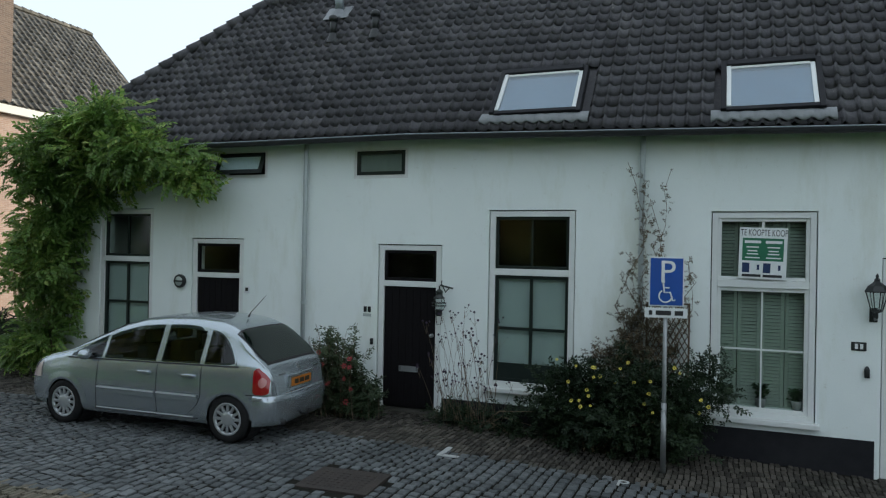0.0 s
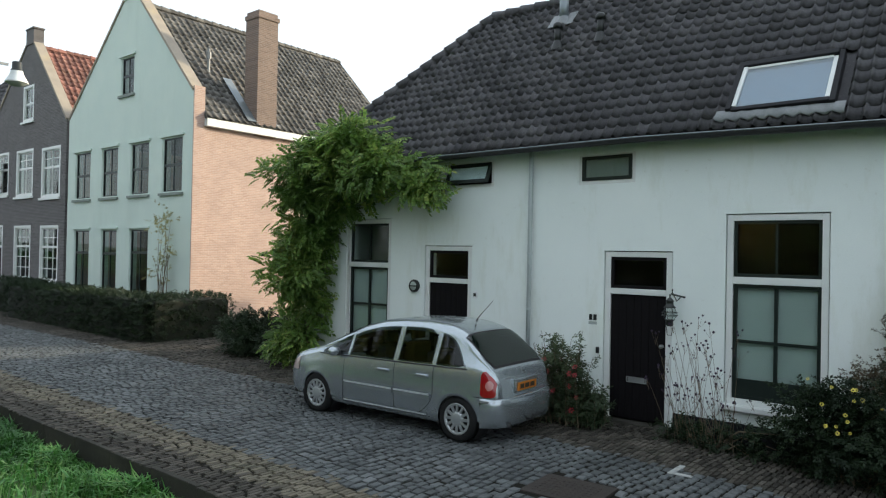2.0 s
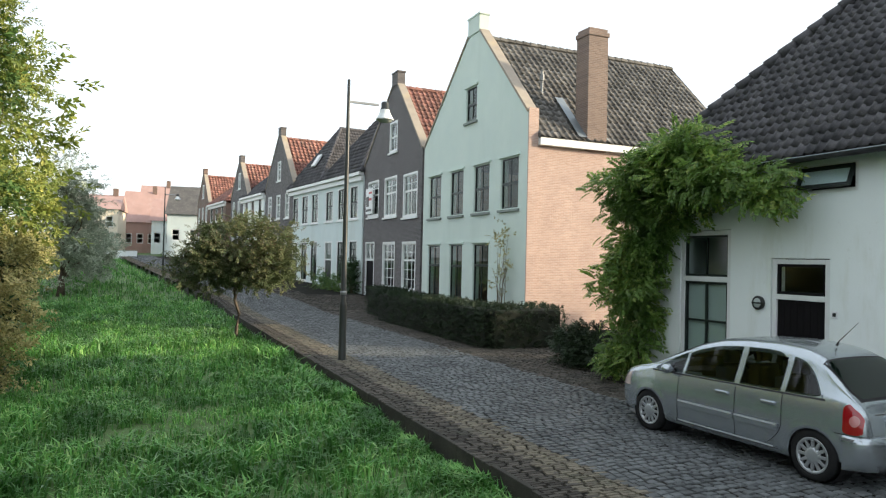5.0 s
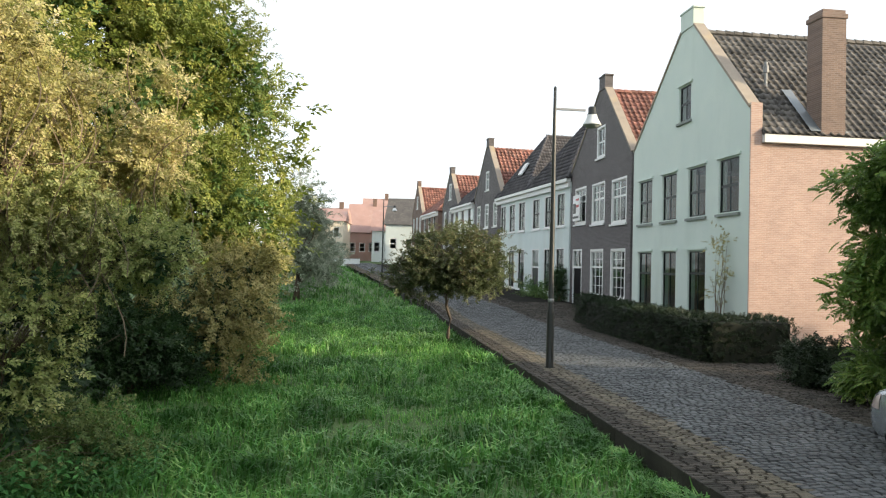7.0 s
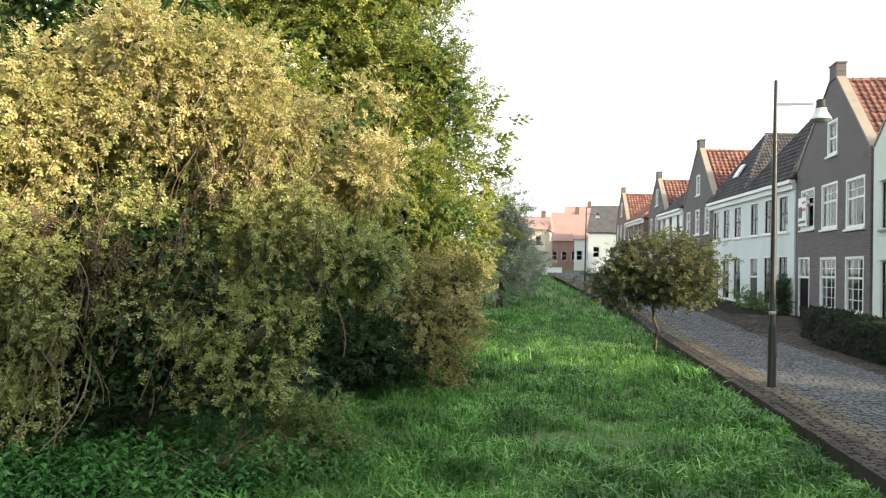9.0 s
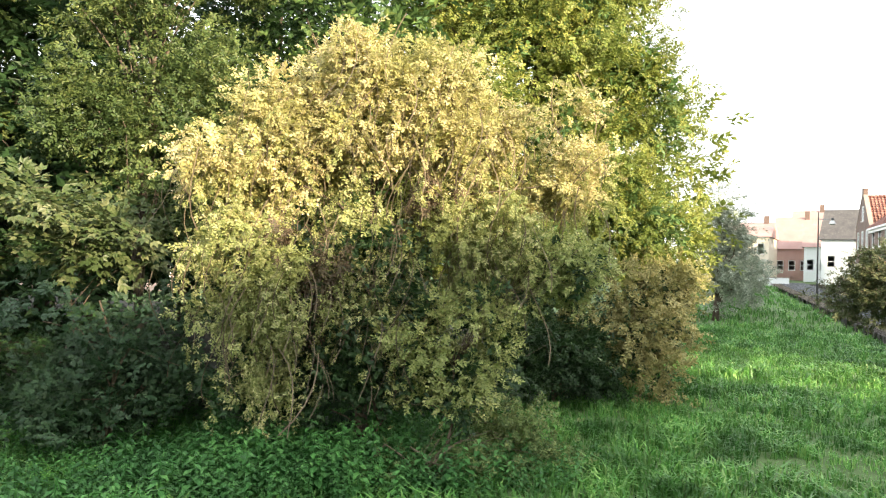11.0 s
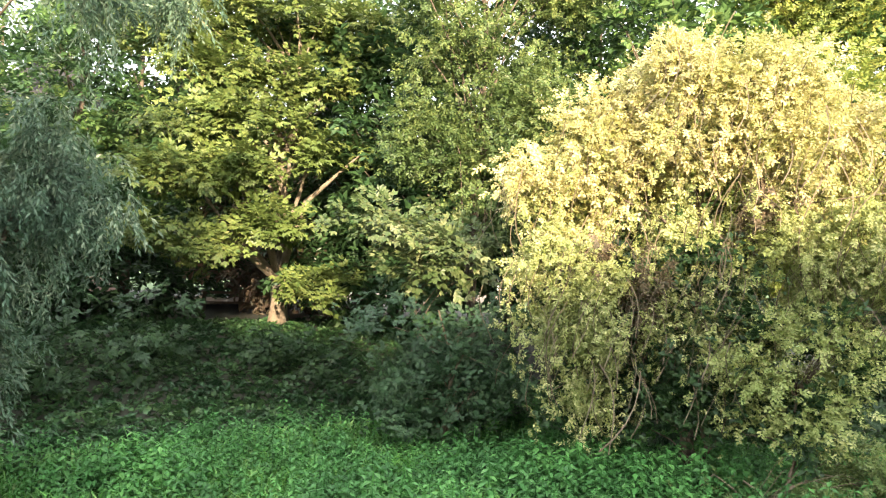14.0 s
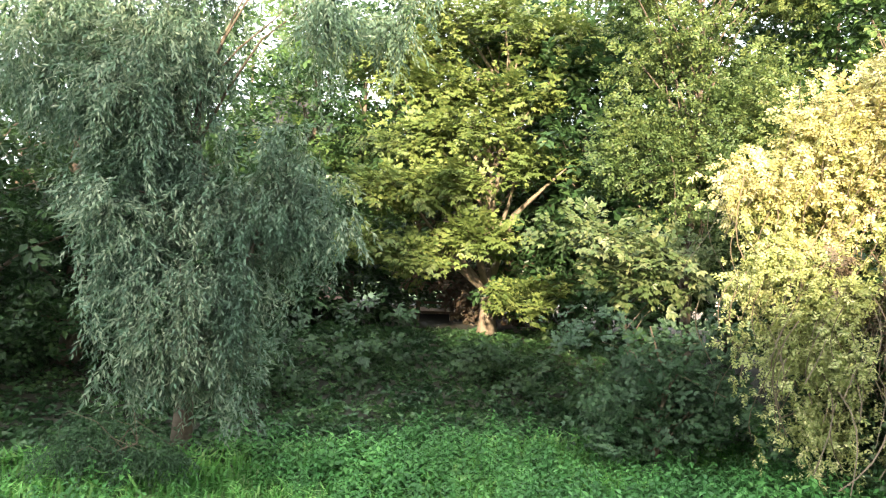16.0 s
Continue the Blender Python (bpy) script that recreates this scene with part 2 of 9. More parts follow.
M_TWIG = surface("twigs", (0.11, 0.085, 0.055), (0.17, 0.13, 0.085), 3, 0.9, 0, 30, 0.3, 0.3)

L_GRASS = leaf_mat("grass_blades", [(0.060, 0.185, 0.036), (0.135, 0.365, 0.072), (0.215, 0.475, 0.110), (0.350, 0.520, 0.165)], 0.42, 0.3)
L_YELLOW = leaf_mat("yellowing_leaves", [(0.47, 0.46, 0.160), (0.62, 0.56, 0.26), (0.75, 0.67, 0.41), (0.60, 0.48, 0.28), (0.38, 0.42, 0.12)], 0.45, 0.32)
L_LIME = leaf_mat("lime_green_leaves", [(0.185, 0.250, 0.050), (0.300, 0.340, 0.072), (0.430, 0.420, 0.110), (0.120, 0.185, 0.042)], 0.45, 0.3)
# leaf colour raised towards pale grey to imitate haze over the far tree
L_FARWILLOW = leaf_mat("haze_paled_leaves", [(0.33, 0.38, 0.29), (0.42, 0.47, 0.36), (0.50, 0.53, 0.42), (0.26, 0.31, 0.23)], 0.45, 0.25)
L_GREEN = leaf_mat("green_leaves", [(0.103, 0.195, 0.063), (0.155, 0.270, 0.074), (0.224, 0.300, 0.084), (0.086, 0.150, 0.053)], 0.45, 0.3)
# green lowered until the deep shade of the wood sits in the colour
L_DARK = leaf_mat("shade_dark_green_leaves", [(0.030, 0.072, 0.026), (0.048, 0.100, 0.034), (0.070, 0.128, 0.040), (0.024, 0.052, 0.021)], 0.4, 0.25)
L_COPPER = leaf_mat("copper_leaves", [(0.09, 0.075, 0.045), (0.13, 0.085, 0.06), (0.16, 0.10, 0.07), (0.07, 0.07, 0.04)], 0.5, 0.2)
L_MAPLE = leaf_mat("maple_leaves", [(0.118, 0.176, 0.044), (0.186, 0.240, 0.062), (0.275, 0.308, 0.098), (0.066, 0.116, 0.034)], 0.45, 0.32)
L_ASH = leaf_mat("ash_leaves", [(0.085, 0.140, 0.042), (0.140, 0.195, 0.056), (0.215, 0.250, 0.078), (0.056, 0.094, 0.032)], 0.45, 0.3)
L_OLIVE = leaf_mat("olive_yellow_leaves", [(0.32, 0.37, 0.115), (0.50, 0.51, 0.195), (0.70, 0.66, 0.35), (0.13, 0.185, 0.050), (0.40, 0.41, 0.17)], 0.45, 0.25)
L_DRY = leaf_mat("dry_leaves", [(0.10, 0.085, 0.05), (0.16, 0.115, 0.07), (0.20, 0.135, 0.09), (0.07, 0.07, 0.04)], 0.6, 0.15)
L_WILLOW = leaf_mat("willow_leaves", [(0.110, 0.19, 0.125), (0.185, 0.275, 0.175), (0.36, 0.42, 0.28), (0.055, 0.095, 0.060)], 0.38, 0.28)
L_BROWN = leaf_mat("tan_leaves", [(0.30, 0.29, 0.10), (0.44, 0.39, 0.16), (0.55, 0.47, 0.21), (0.20, 0.21, 0.08)], 0.5, 0.25)
L_MEADOWTREE = leaf_mat("meadow_tree_leaves", [(0.105, 0.14, 0.055), (0.165, 0.185, 0.075), (0.25, 0.24, 0.115), (0.07, 0.095, 0.04), (0.22, 0.155, 0.10)], 0.5, 0.25)
L_PALE = leaf_mat("yellow_green_leaves", [(0.29, 0.36, 0.110), (0.44, 0.48, 0.160), (0.62, 0.61, 0.27), (0.14, 0.20, 0.055)], 0.5, 0.28)
L_DULL = leaf_mat("dull_olive_leaves", [(0.125, 0.200, 0.060), (0.20, 0.28, 0.085), (0.31, 0.36, 0.13), (0.08, 0.13, 0.040)], 0.5, 0.25)
L_SILVER = leaf_mat("whitish_green_leaves", [(0.075, 0.120, 0.038), (0.130, 0.170, 0.062), (0.24, 0.255, 0.115), (0.040, 0.072, 0.024)], 0.45, 0.25)
# shade inside the hedge, painted as a near-black core
M_HEDGECORE = plain("hedge_core_shade", (0.012, 0.016, 0.008), 0.9)
L_NETTLE = leaf_mat("nettle_leaves", [(0.060, 0.190, 0.050), (0.100, 0.290, 0.072), (0.160, 0.370, 0.100), (0.045, 0.130, 0.040)], 0.45, 0.3)
L_IVY = leaf_mat("ivy_leaves", [(0.034, 0.090, 0.034), (0.066, 0.145, 0.050), (0.125, 0.215, 0.075)], 0.4, 0.18)
# darkened too, for the shade at the foot of the trees
L_ELDER = leaf_mat("shade_blue_green_leaves", [(0.030, 0.075, 0.031), (0.050, 0.108, 0.042), (0.084, 0.150, 0.060), (0.022, 0.050, 0.021)], 0.45, 0.2)
L_HEDGE = leaf_mat("hedge_leaves", [(0.016, 0.032, 0.013), (0.026, 0.047, 0.019), (0.038, 0.060, 0.022)], 0.5, 0.2)
L_WIST = leaf_mat("wisteria_leaves", [(0.13, 0.235, 0.050), (0.22, 0.36, 0.072), (0.36, 0.48, 0.11), (0.065, 0.13, 0.034), (0.52, 0.58, 0.17)], 0.35, 0.42)

M_MARK = plain("faded_white_stone", (0.42, 0.43, 0.42), 0.8)
L_STALK = leaf_mat("dull_green_leaves", [(0.055, 0.085, 0.040), (0.085, 0.120, 0.055), (0.12, 0.15, 0.075), (0.05, 0.07, 0.035)], 0.45, 0.25)
M_PAVE = surface("dark_clinker", (0.048, 0.044, 0.038), (0.085, 0.075, 0.062), 0.8, 0.8, 0, 40, 0.4, 0.5, stain=(0.05, 0.055, 0.04), stain_scale=1.5, per="island", per_amt=0.5, spec=0.2)

# ---- builders ----
def thing(name, m=None, label="", category="", group="", kind=""):
    ob = new(name)
    ob.empty_display_size = 0.2
    if m is not None:
        ob.matrix_basis = m
    return tagged(ob, label, category, group, kind)


def part(name, bm, material, parent=None, label="", smooth=False):
    me = bpy.data.meshes.new(name)
    bm.to_mesh(me)
    bm.free()
    for mt in (material if isinstance(material, (list, tuple)) else [material]):
        me.materials.append(mt)
    if smooth:
        me.shade_smooth()
    ob = new(name, me)
    ob.parent = parent
    return tagged(ob, label)


def raw(name, verts, faces, material, parent=None, label="", smooth=False):
    """A mesh object from vertex and face arrays; faces all of one size."""
    verts, faces = np.asarray(verts, dtype=np.float32), np.asarray(faces, dtype=np.int32)
    me = bpy.data.meshes.new(name)
    me.vertices.add(len(verts))
    me.vertices.foreach_set("co", verts.ravel())
    k = faces.shape[1]
    me.loops.add(faces.size)
    me.loops.foreach_set("vertex_index", faces.ravel())
    me.polygons.add(len(faces))
    me.polygons.foreach_set("loop_start", np.arange(0, faces.size, k, dtype=np.int32))
    me.polygons.foreach_set("use_smooth", np.full(len(faces), smooth))
    me.update(calc_edges=True)
    me.materials.append(material)
    ob = new(name, me)
    ob.parent = parent
    return tagged(ob, label)


def box(bm, x0, x1, y0, y1, z0, z1, bevel=0.0, m=None):
    vs = [bm.verts.new((x, y, z)) for z in (z0, z1) for y in (y0, y1) for x in (x0, x1)]
    fs = [bm.faces.new([vs[i] for i in q]) for q in ((0, 2, 3, 1), (4, 5, 7, 6), (0, 1, 5, 4), (2, 6, 7, 3), (0, 4, 6, 2), (1, 3, 7, 5))]
    if bevel:
        es = list({e for f in fs for e in f.edges})
        r = bmesh.ops.bevel(bm, geom=es, offset=bevel, segments=2, affect="EDGES", profile=0.6)
        vs = [v for v in vs if v.is_valid] + [v for v in r["verts"]]
    if m is not None:
        bmesh.ops.transform(bm, matrix=m, verts=list(set(vs)))
    return bm


def boxes(*args, bevel=0.0):
    bm = bmesh.new()
    for a in args:
        box(bm, *a, bevel=bevel)
    return bm


def cyl(bm, p0, p1, r0, r1=None, seg=10, caps=True):
    p0, p1 = Vector(p0), Vector(p1)
    r1 = r0 if r1 is None else r1
    d = (p1 - p0)
    q = d.to_track_quat("Z", "Y").to_matrix()
    rings = []
    for p, r in ((p0, r0), (p1, r1)):
        rings.append([bm.verts.new(p + q @ Vector((r * math.cos(a), r * math.sin(a), 0))) for a in [2 * math.pi * i / seg for i in range(seg)]])
    for i in range(seg):
        j = (i + 1) % seg
        bm.faces.new((rings[0][i], rings[0][j], rings[1][j], rings[1][i]))
    if caps:
        bm.faces.new(rings[0][::-1])
        bm.faces.new(rings[1])
    return bm


def tube(bm, pts, radii, seg=7):
    """A bent tapering tube through points."""
    pts = [Vector(p) for p in pts]
    rings = []
    for i, p in enumerate(pts):
        d = (pts[min(i + 1, len(pts) - 1)] - pts[max(i - 1, 0)]).normalized()
        q = d.to_track_quat("Z", "Y").to_matrix()
        r = radii[i] if not isinstance(radii, (int, float)) else radii
        rings.append([bm.verts.new(p + q @ Vector((r * math.cos(a), r * math.sin(a), 0))) for a in [2 * math.pi * k / seg for k in range(seg)]])
    for a, b in zip(rings, rings[1:]):
        for i in range(seg):
            j = (i + 1) % seg
            bm.faces.new((a[i], a[j], b[j], b[i]))
    bm.faces.new(rings[0][::-1])
    bm.faces.new(rings[-1])
    return bm


def lathe(bm, prof, seg=16, m=None):
    """Turn a profile of (radius, z) about the z axis."""
    m = m or Matrix()
    rings = [[bm.verts.new(m @ Vector((max(r, 1e-4) * math.cos(2 * math.pi * i / seg), max(r, 1e-4) * math.sin(2 * math.pi * i / seg), z))) for i in range(seg)] for r, z in prof]
    for a, b in zip(rings, rings[1:]):
        for i in range(seg):
            j = (i + 1) % seg
            bm.faces.new((a[i], a[j], b[j], b[i]))
    return bm


def wall_grid(bm, x0, x1, z0, z1, y0, y1, openings=()):
    """A wall from y0 (front) to y1 with openings (x0, x1, z0, z1) that go through it."""
    xs = sorted({x0, x1, *[v for o in openings for v in o[:2]]})
    zs = sorted({z0, z1, *[v for o in openings for v in o[2:]]})
    hole = lambda x, z: any(o[0] < x < o[1] and o[2] < z < o[3] for o in openings)
    solid = [[not hole((xs[i] + xs[i + 1]) / 2, (zs[j] + zs[j + 1]) / 2) for j in range(len(zs) - 1)] for i in range(len(xs) - 1)]
    vs = {}
    def v(i, j, y):
        key = (i, j, y)
        if key not in vs:
            vs[key] = bm.verts.new((xs[i], y, zs[j]))
        return vs[key]
    ok = lambda i, j: 0 <= i < len(xs) - 1 and 0 <= j < len(zs) - 1 and solid[i][j]
    for i in range(len(xs) - 1):
        for j in range(len(zs) - 1):
            if not solid[i][j]:
                continue
            bm.faces.new((v(i, j, y0), v(i + 1, j, y0), v(i + 1, j + 1, y0), v(i, j + 1, y0)))
            bm.faces.new((v(i, j, y1), v(i, j + 1, y1), v(i + 1, j + 1, y1), v(i + 1, j, y1)))
            if not ok(i - 1, j):
                bm.faces.new((v(i, j, y1), v(i, j, y0), v(i, j + 1, y0), v(i, j + 1, y1)))
            if not ok(i + 1, j):
                bm.faces.new((v(i + 1, j, y0), v(i + 1, j, y1), v(i + 1, j + 1, y1), v(i + 1, j + 1, y0)))
            if not ok(i, j - 1):
                bm.faces.new((v(i, j, y1), v(i + 1, j, y1), v(i + 1, j, y0), v(i, j, y0)))
            if not ok(i, j + 1):
                bm.faces.new((v(i, j + 1, y0), v(i + 1, j + 1, y0), v(i + 1, j + 1, y1), v(i, j + 1, y1)))
    return bm


def cut(bm, co, no):
    """Take away what lies on the side of the plane that no points to, and close the cut."""
    r = bmesh.ops.bisect_plane(bm, geom=bm.verts[:] + bm.edges[:] + bm.faces[:], plane_co=co, plane_no=no, clear_outer=True)
    es = [e for e in r["geom_cut"] if isinstance(e, bmesh.types.BMEdge)]
    if es:
        bmesh.ops.edgenet_fill(bm, edges=es)
    return bm


def frame_bm(x0, x1, z0, z1, y0, y1, w, wb=None):
    """A rectangular frame of four members, mitred as butt joints."""
    wb = w if wb is None else wb
    return boxes((x0, x0 + w, y0, y1, z0, z1), (x1 - w, x1, y0, y1, z0, z1), (x0 + w, x1 - w, y0, y1, z1 - w, z1), (x0 + w, x1 - w, y0, y1, z0, z0 + wb), bevel=0.006)


def sash(parent, x0, x1, z0, z1, y, cols, rows, mat, w=0.05, bar=0.03, depth=0.05, glass=True):
    s = part("sash", frame_bm(x0, x1, z0, z1, y, y + depth, w), mat, parent)
    for i in range(1, cols):
        xx = x0 + w + (x1 - x0 - 2 * w) * i / cols
        part("glazing_bar", boxes((xx - bar / 2, xx + bar / 2, y + 0.006, y + depth - 0.01, z0 + w, z1 - w)), mat, parent)
    for j in range(1, rows):
        zz = z0 + w + (z1 - z0 - 2 * w) * j / rows
        part("glazing_bar", boxes((x0 + w, x1 - w, y + 0.008, y + depth - 0.012, zz - bar / 2, zz + bar / 2)), mat, parent)
    if glass:
        part("pane", boxes((x0 + w - 0.004, x1 - w + 0.004, y + depth * 0.55, y + depth * 0.55 + 0.005, z0 + w - 0.004, z1 - w + 0.004)), M_GLASS, parent)
    return s


def gz(x):
    """Height of the street, which falls a little past the middle door and climbs beyond the green house."""
    return -0.036 * max(0.0, min(x, 8.0) + 4.0) + 0.036 * max(0.0, -33.0 - max(x, -120.0))


def bend(x):
    """Sideways shift of the street, which turns a little beyond the green house."""
    return -0.098 * max(0.0, -38.0 - x)

# ---- ground, street and kerbs ----
def bank(x, y):
    """Height of the meadow and of the overgrown bank behind it."""
    s = min(max((-11.5 - y) / 6.5, 0.0), 1.0)
    rise = 1.15 * s * s * (3 - 2 * s) * min(max((x + 30) / 10.0, 0.0), 1.0)
    return -0.36 + rise + 0.036 * max(0.0, -33.0 - max(x, -120.0)) + 0.07 * noise.noise((x * 0.25, y * 0.25, 3.1)) + 0.03 * noise.noise((x * 0.9, y * 0.9, 1.7))


def sheet(name, xs, ys, height, material, label, category, bent=False):
    vs = [(x, y + (bend(x) if bent else 0.0), height(x, y)) for y in ys for x in xs]
    w = len(xs)
    fs = [(j * w + i, j * w + i + 1, (j + 1) * w + i + 1, (j + 1) * w + i) for j in range(len(ys) - 1) for i in range(w - 1)]
    return tagged(raw(name, vs, fs, material, None, "", True), label, category, "", "structure")


def steps(a, b, d):
    n = max(1, round((b - a) / d))
    return [a + (b - a) * i / n for i in range(n + 1)]


GX = [-2500, -900, -400, -200, -120] + steps(-80, 30, 0.8) + [60, 120, 300, 900, 2500]
GY = [-2500, -900, -300, -120, -60] + steps(-40, 4.12, 0.6) + [4.3]
# leaf mould taken near black, so tree shade is part of its colour
M_MOULD = surface("shade_dark_leaf_mould", (0.018, 0.020, 0.010), (0.030, 0.030, 0.016), 0.8, 0.95, 0, 20, 0.5, 0.7)
sheet("ground", GX, GY, bank, M_SOIL, "soft green meadow soil that rises to an overgrown bank", "meadow")
sheet("ground_behind", [-2500, -300, -60, 60, 300, 2500], [4.2, 60, 400, 2500], lambda x, y: -0.5, M_SOIL, "plain earth under and behind the houses", "earth")

sheet("bank_soil", steps(-34, 22, 0.8), steps(-40, -10.2, 0.6), lambda x, y: bank(x, y) + 0.015, M_MOULD, "leaf mould of the wooded bank, darkened for the tree shade", "bank")

STRIP = (4.12, 5.25)      # clinker strip along the meadow
ROAD = (5.25, 8.45)       # cobbled carriageway
WALK = (8.45, 10.25)      # clinker pavement along the houses
SX = [-320, -160, -90] + steps(-60, 8, 1.0) + [30, 60]
sheet("road", SX, steps(STRIP[0] + 0.06, 9.6, 0.6) + [11.0, 13.0, 20.0, 40.0], lambda x, y: gz(x) - 0.017, M_JOINT, "dark earth bed under cobbles and clinkers", "street", True)
kerb = thing("kerb", None, "weathered stone edge of the street above the meadow, darkened for shade", "kerb", "", "structure")
rng = random.Random(4)
x = -90.0
while x < 4:
    w = 0.98 if x > -45 else 3.0
    dz = gz(x) + rng.uniform(-0.008, 0.006)
    dy = rng.uniform(-0.01, 0.012) + bend(x)
    part("kerb_stone", boxes((x, x + w - 0.012, STRIP[0] + dy, STRIP[0] + 0.065 + dy, -0.55, dz), bevel=0.012), M_KERB, kerb)
    x += w

# ---- the long white house ----
FY = 10.2
white_house = thing("terraced_house", None, "long low white plastered terraced house with dark pantiled hipped roof", "house")
OPEN = {
    "left_window": (-11.1, -9.79, 0.62, 3.23), "left_door": (-8.89, -7.75, -0.3, 2.69), "middle_door": (-5.12, -4.01, -0.3, 2.63),
    "middle_window": (-3.25, -1.93, 0.50, 3.17), "right_window": (-0.09, 1.20, 0.40, 3.14), "right_door": (1.92, 2.95, -0.4, 2.55),
    "vent_window_a": (-8.37, -7.29, 3.75, 4.22), "vent_window_b": (-5.60, -4.62, 3.69, 4.17),
}
WX0, WX1 = -12.35, 5.6
bm = wall_grid(bmesh.new(), WX0, WX1, -0.6, 4.42, FY, FY + 0.35, list(OPEN.values()))
part("wall", bm, M_PLASTER, white_house, "white plastered front wall with faint stains")
part("wall", boxes((WX0, WX0 + 0.35, FY + 0.35, 16.0, -0.6, 4.42)), M_PLASTER, white_house)
part("wall", boxes((WX0, WX1, 15.7, 16.0, -0.6, 4.42)), M_PLASTER, white_house)
part("wall", boxes((WX1 - 0.35, WX1, FY + 0.35, 15.7, -0.6, 4.42)), M_PLASTER, white_house)
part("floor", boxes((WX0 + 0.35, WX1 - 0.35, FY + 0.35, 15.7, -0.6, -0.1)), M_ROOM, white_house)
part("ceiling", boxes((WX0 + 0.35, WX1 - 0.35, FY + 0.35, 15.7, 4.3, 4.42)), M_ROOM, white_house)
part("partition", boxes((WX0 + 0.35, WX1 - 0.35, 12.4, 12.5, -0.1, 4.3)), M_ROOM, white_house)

# dark plinth band, between the openings
for a, b in ((-9.75, -8.93), (-7.72, -5.16), (-3.97, 1.86)):
    bm = bmesh.new()
    n = 8
    for i in range(n):
        xa, xb = a + (b - a) * i / n, a + (b - a) * (i + 1) / n
        za, zb = 0.245 - 0.0 * xa, 0.245
        box(bm, xa, xb + 0.0005, FY - 0.012, FY - 0.001, -0.6, za)
    bmesh.ops.remove_doubles(bm, verts=bm.verts, dist=0.001)
    part("plinth", bm, M_PLINTH, white_house, "black painted plinth")

PITCH = radians(50.0)
EY, EZ = 9.86, 4.33
RY = 12.79


def eave_drop(x):
    return -0.026 * max(0.0, min(x, 8) + 4.5)


def on_roof(x, v, up=0.0):
    """A point v metres up the front slope at x, lifted up metres off it."""
    return Vector((x, EY + v * math.cos(PITCH) - up * math.sin(PITCH), EZ + v * math.sin(PITCH) + up * math.cos(PITCH) + eave_drop(x)))


SLOPE = (RY - EY) / math.cos(PITCH)
HIP_TOP = -9.2
HIP_BOT = -12.62


def hip_x(v):
    return HIP_BOT + (HIP_TOP - HIP_BOT) * v / SLOPE


# roof deck under the tiles
bm = bmesh.new()
xs = [HIP_TOP, -4.5, 2.0, WX1 + 0.2]
lo = [bm.verts.new(on_roof(x, 0, -0.03)) for x in [HIP_BOT] + xs[1:]]
hi = [bm.verts.new(on_roof(x, SLOPE, -0.03)) for x in xs]
bk = [bm.verts.new((v.co.x, 2 * RY - v.co.y, v.co.z)) for v in lo]
for i in range(3):
    bm.faces.new((lo[i], lo[i + 1], hi[i + 1], hi[i]))
    bm.faces.new((bk[i + 1], bk[i], hi[i], hi[i + 1]))
bm.faces.new((bk[0], lo[0], hi[0]))
bm.faces.new((lo[3], bk[3], hi[3]))
roof = part("roof", bm, M_TILE, white_house, "dark weathered pantile roof")

TW, TH = 0.184, 0.242


def tile_template(w=TW, h=TH, k=11, rib=1.0):
    """One pantile with a shallow pan and a narrow roll, lower edge forward, in (across, up slope, off slope)."""
    us = np.linspace(0, 1, k)
    prof = 0.054 * rib * np.exp(-((us - 0.22) / 0.10) ** 2) - 0.012 * np.sin(np.pi * np.clip((us - 0.42) / 0.58, 0, 1)) - 0.01
    vs, fs = [], []
    for r, (v, lift) in enumerate(((0.022, -0.010), (0.0, 0.011), (h * 1.10, 0.0))):
        for u, p in zip(us, prof):
            vs.append((u * w * 1.02, v, p + lift + 0.03))
    for r in range(2):
        for i in range(k - 1):
            fs.append((r * k + i, r * k + i + 1, (r + 1) * k + i + 1, (r + 1) * k + i))
    return np.array(vs), np.array(fs)


def tile_cells(x0, x1, slope, keep, w=TW, h=TH):
    out = []
    for j in range(int(slope / h) + 1):
        for i in range(int((x1 - x0) / w) + 1):
            xx, vv = x0 + i * w, j * h
            if vv + h * 0.6 < slope and keep(xx + w / 2, vv + h / 2):
                out.append((xx, vv))
    return out


def lay_tiles(name, cells, place, material, parent, w=TW, h=TH, k=11, label="", rib=1.0):
    """Many tiles joined into one mesh; place(across, up, off) gives the world point, as arrays."""
    tv, tf = tile_template(w, h, k, rib)
    c = np.array(cells)
    jit = np.random.RandomState(len(cells)).uniform(-1, 1, (len(c), 3)) * (0.006, 0.012, 0.006)
    a = c[:, None, 0] + jit[:, 0:1] + tv[None, :, 0]
    v = c[:, None, 1] + jit[:, 1:2] + tv[None, :, 1]
    u = jit[:, 2:3] + tv[None, :, 2]
    verts = place(a, v, u).reshape(-1, 3)
    faces = (np.arange(len(c))[:, None, None] * len(tv) + tf[None]).reshape(-1, 4)
    ob = raw(name, verts, faces, material, parent, label, True)
    return tagged(ob, kind="stuff")


def roof_place(a, v, u):
    drop = -0.026 * np.maximum(0.0, np.minimum(a, 8) + 4.5)
    return np.stack([a, EY + v * math.cos(PITCH) - u * math.sin(PITCH), EZ + v * math.sin(PITCH) + u * math.cos(PITCH) + drop], -1)


SKYLIGHTS = [(-3.22, -1.86, 0.30, 1.35), (0.0, 1.24, 0.24, 1.29)]


def keep_tile(x, v):
    return x > hip_x(v) - 0.05 and not any(a - 0.05 < x < b + 0.05 and c < v < d for a, b, c, d in SKYLIGHTS)


CELLS = tile_cells(-12.6, 5.4, SLOPE, keep_tile)
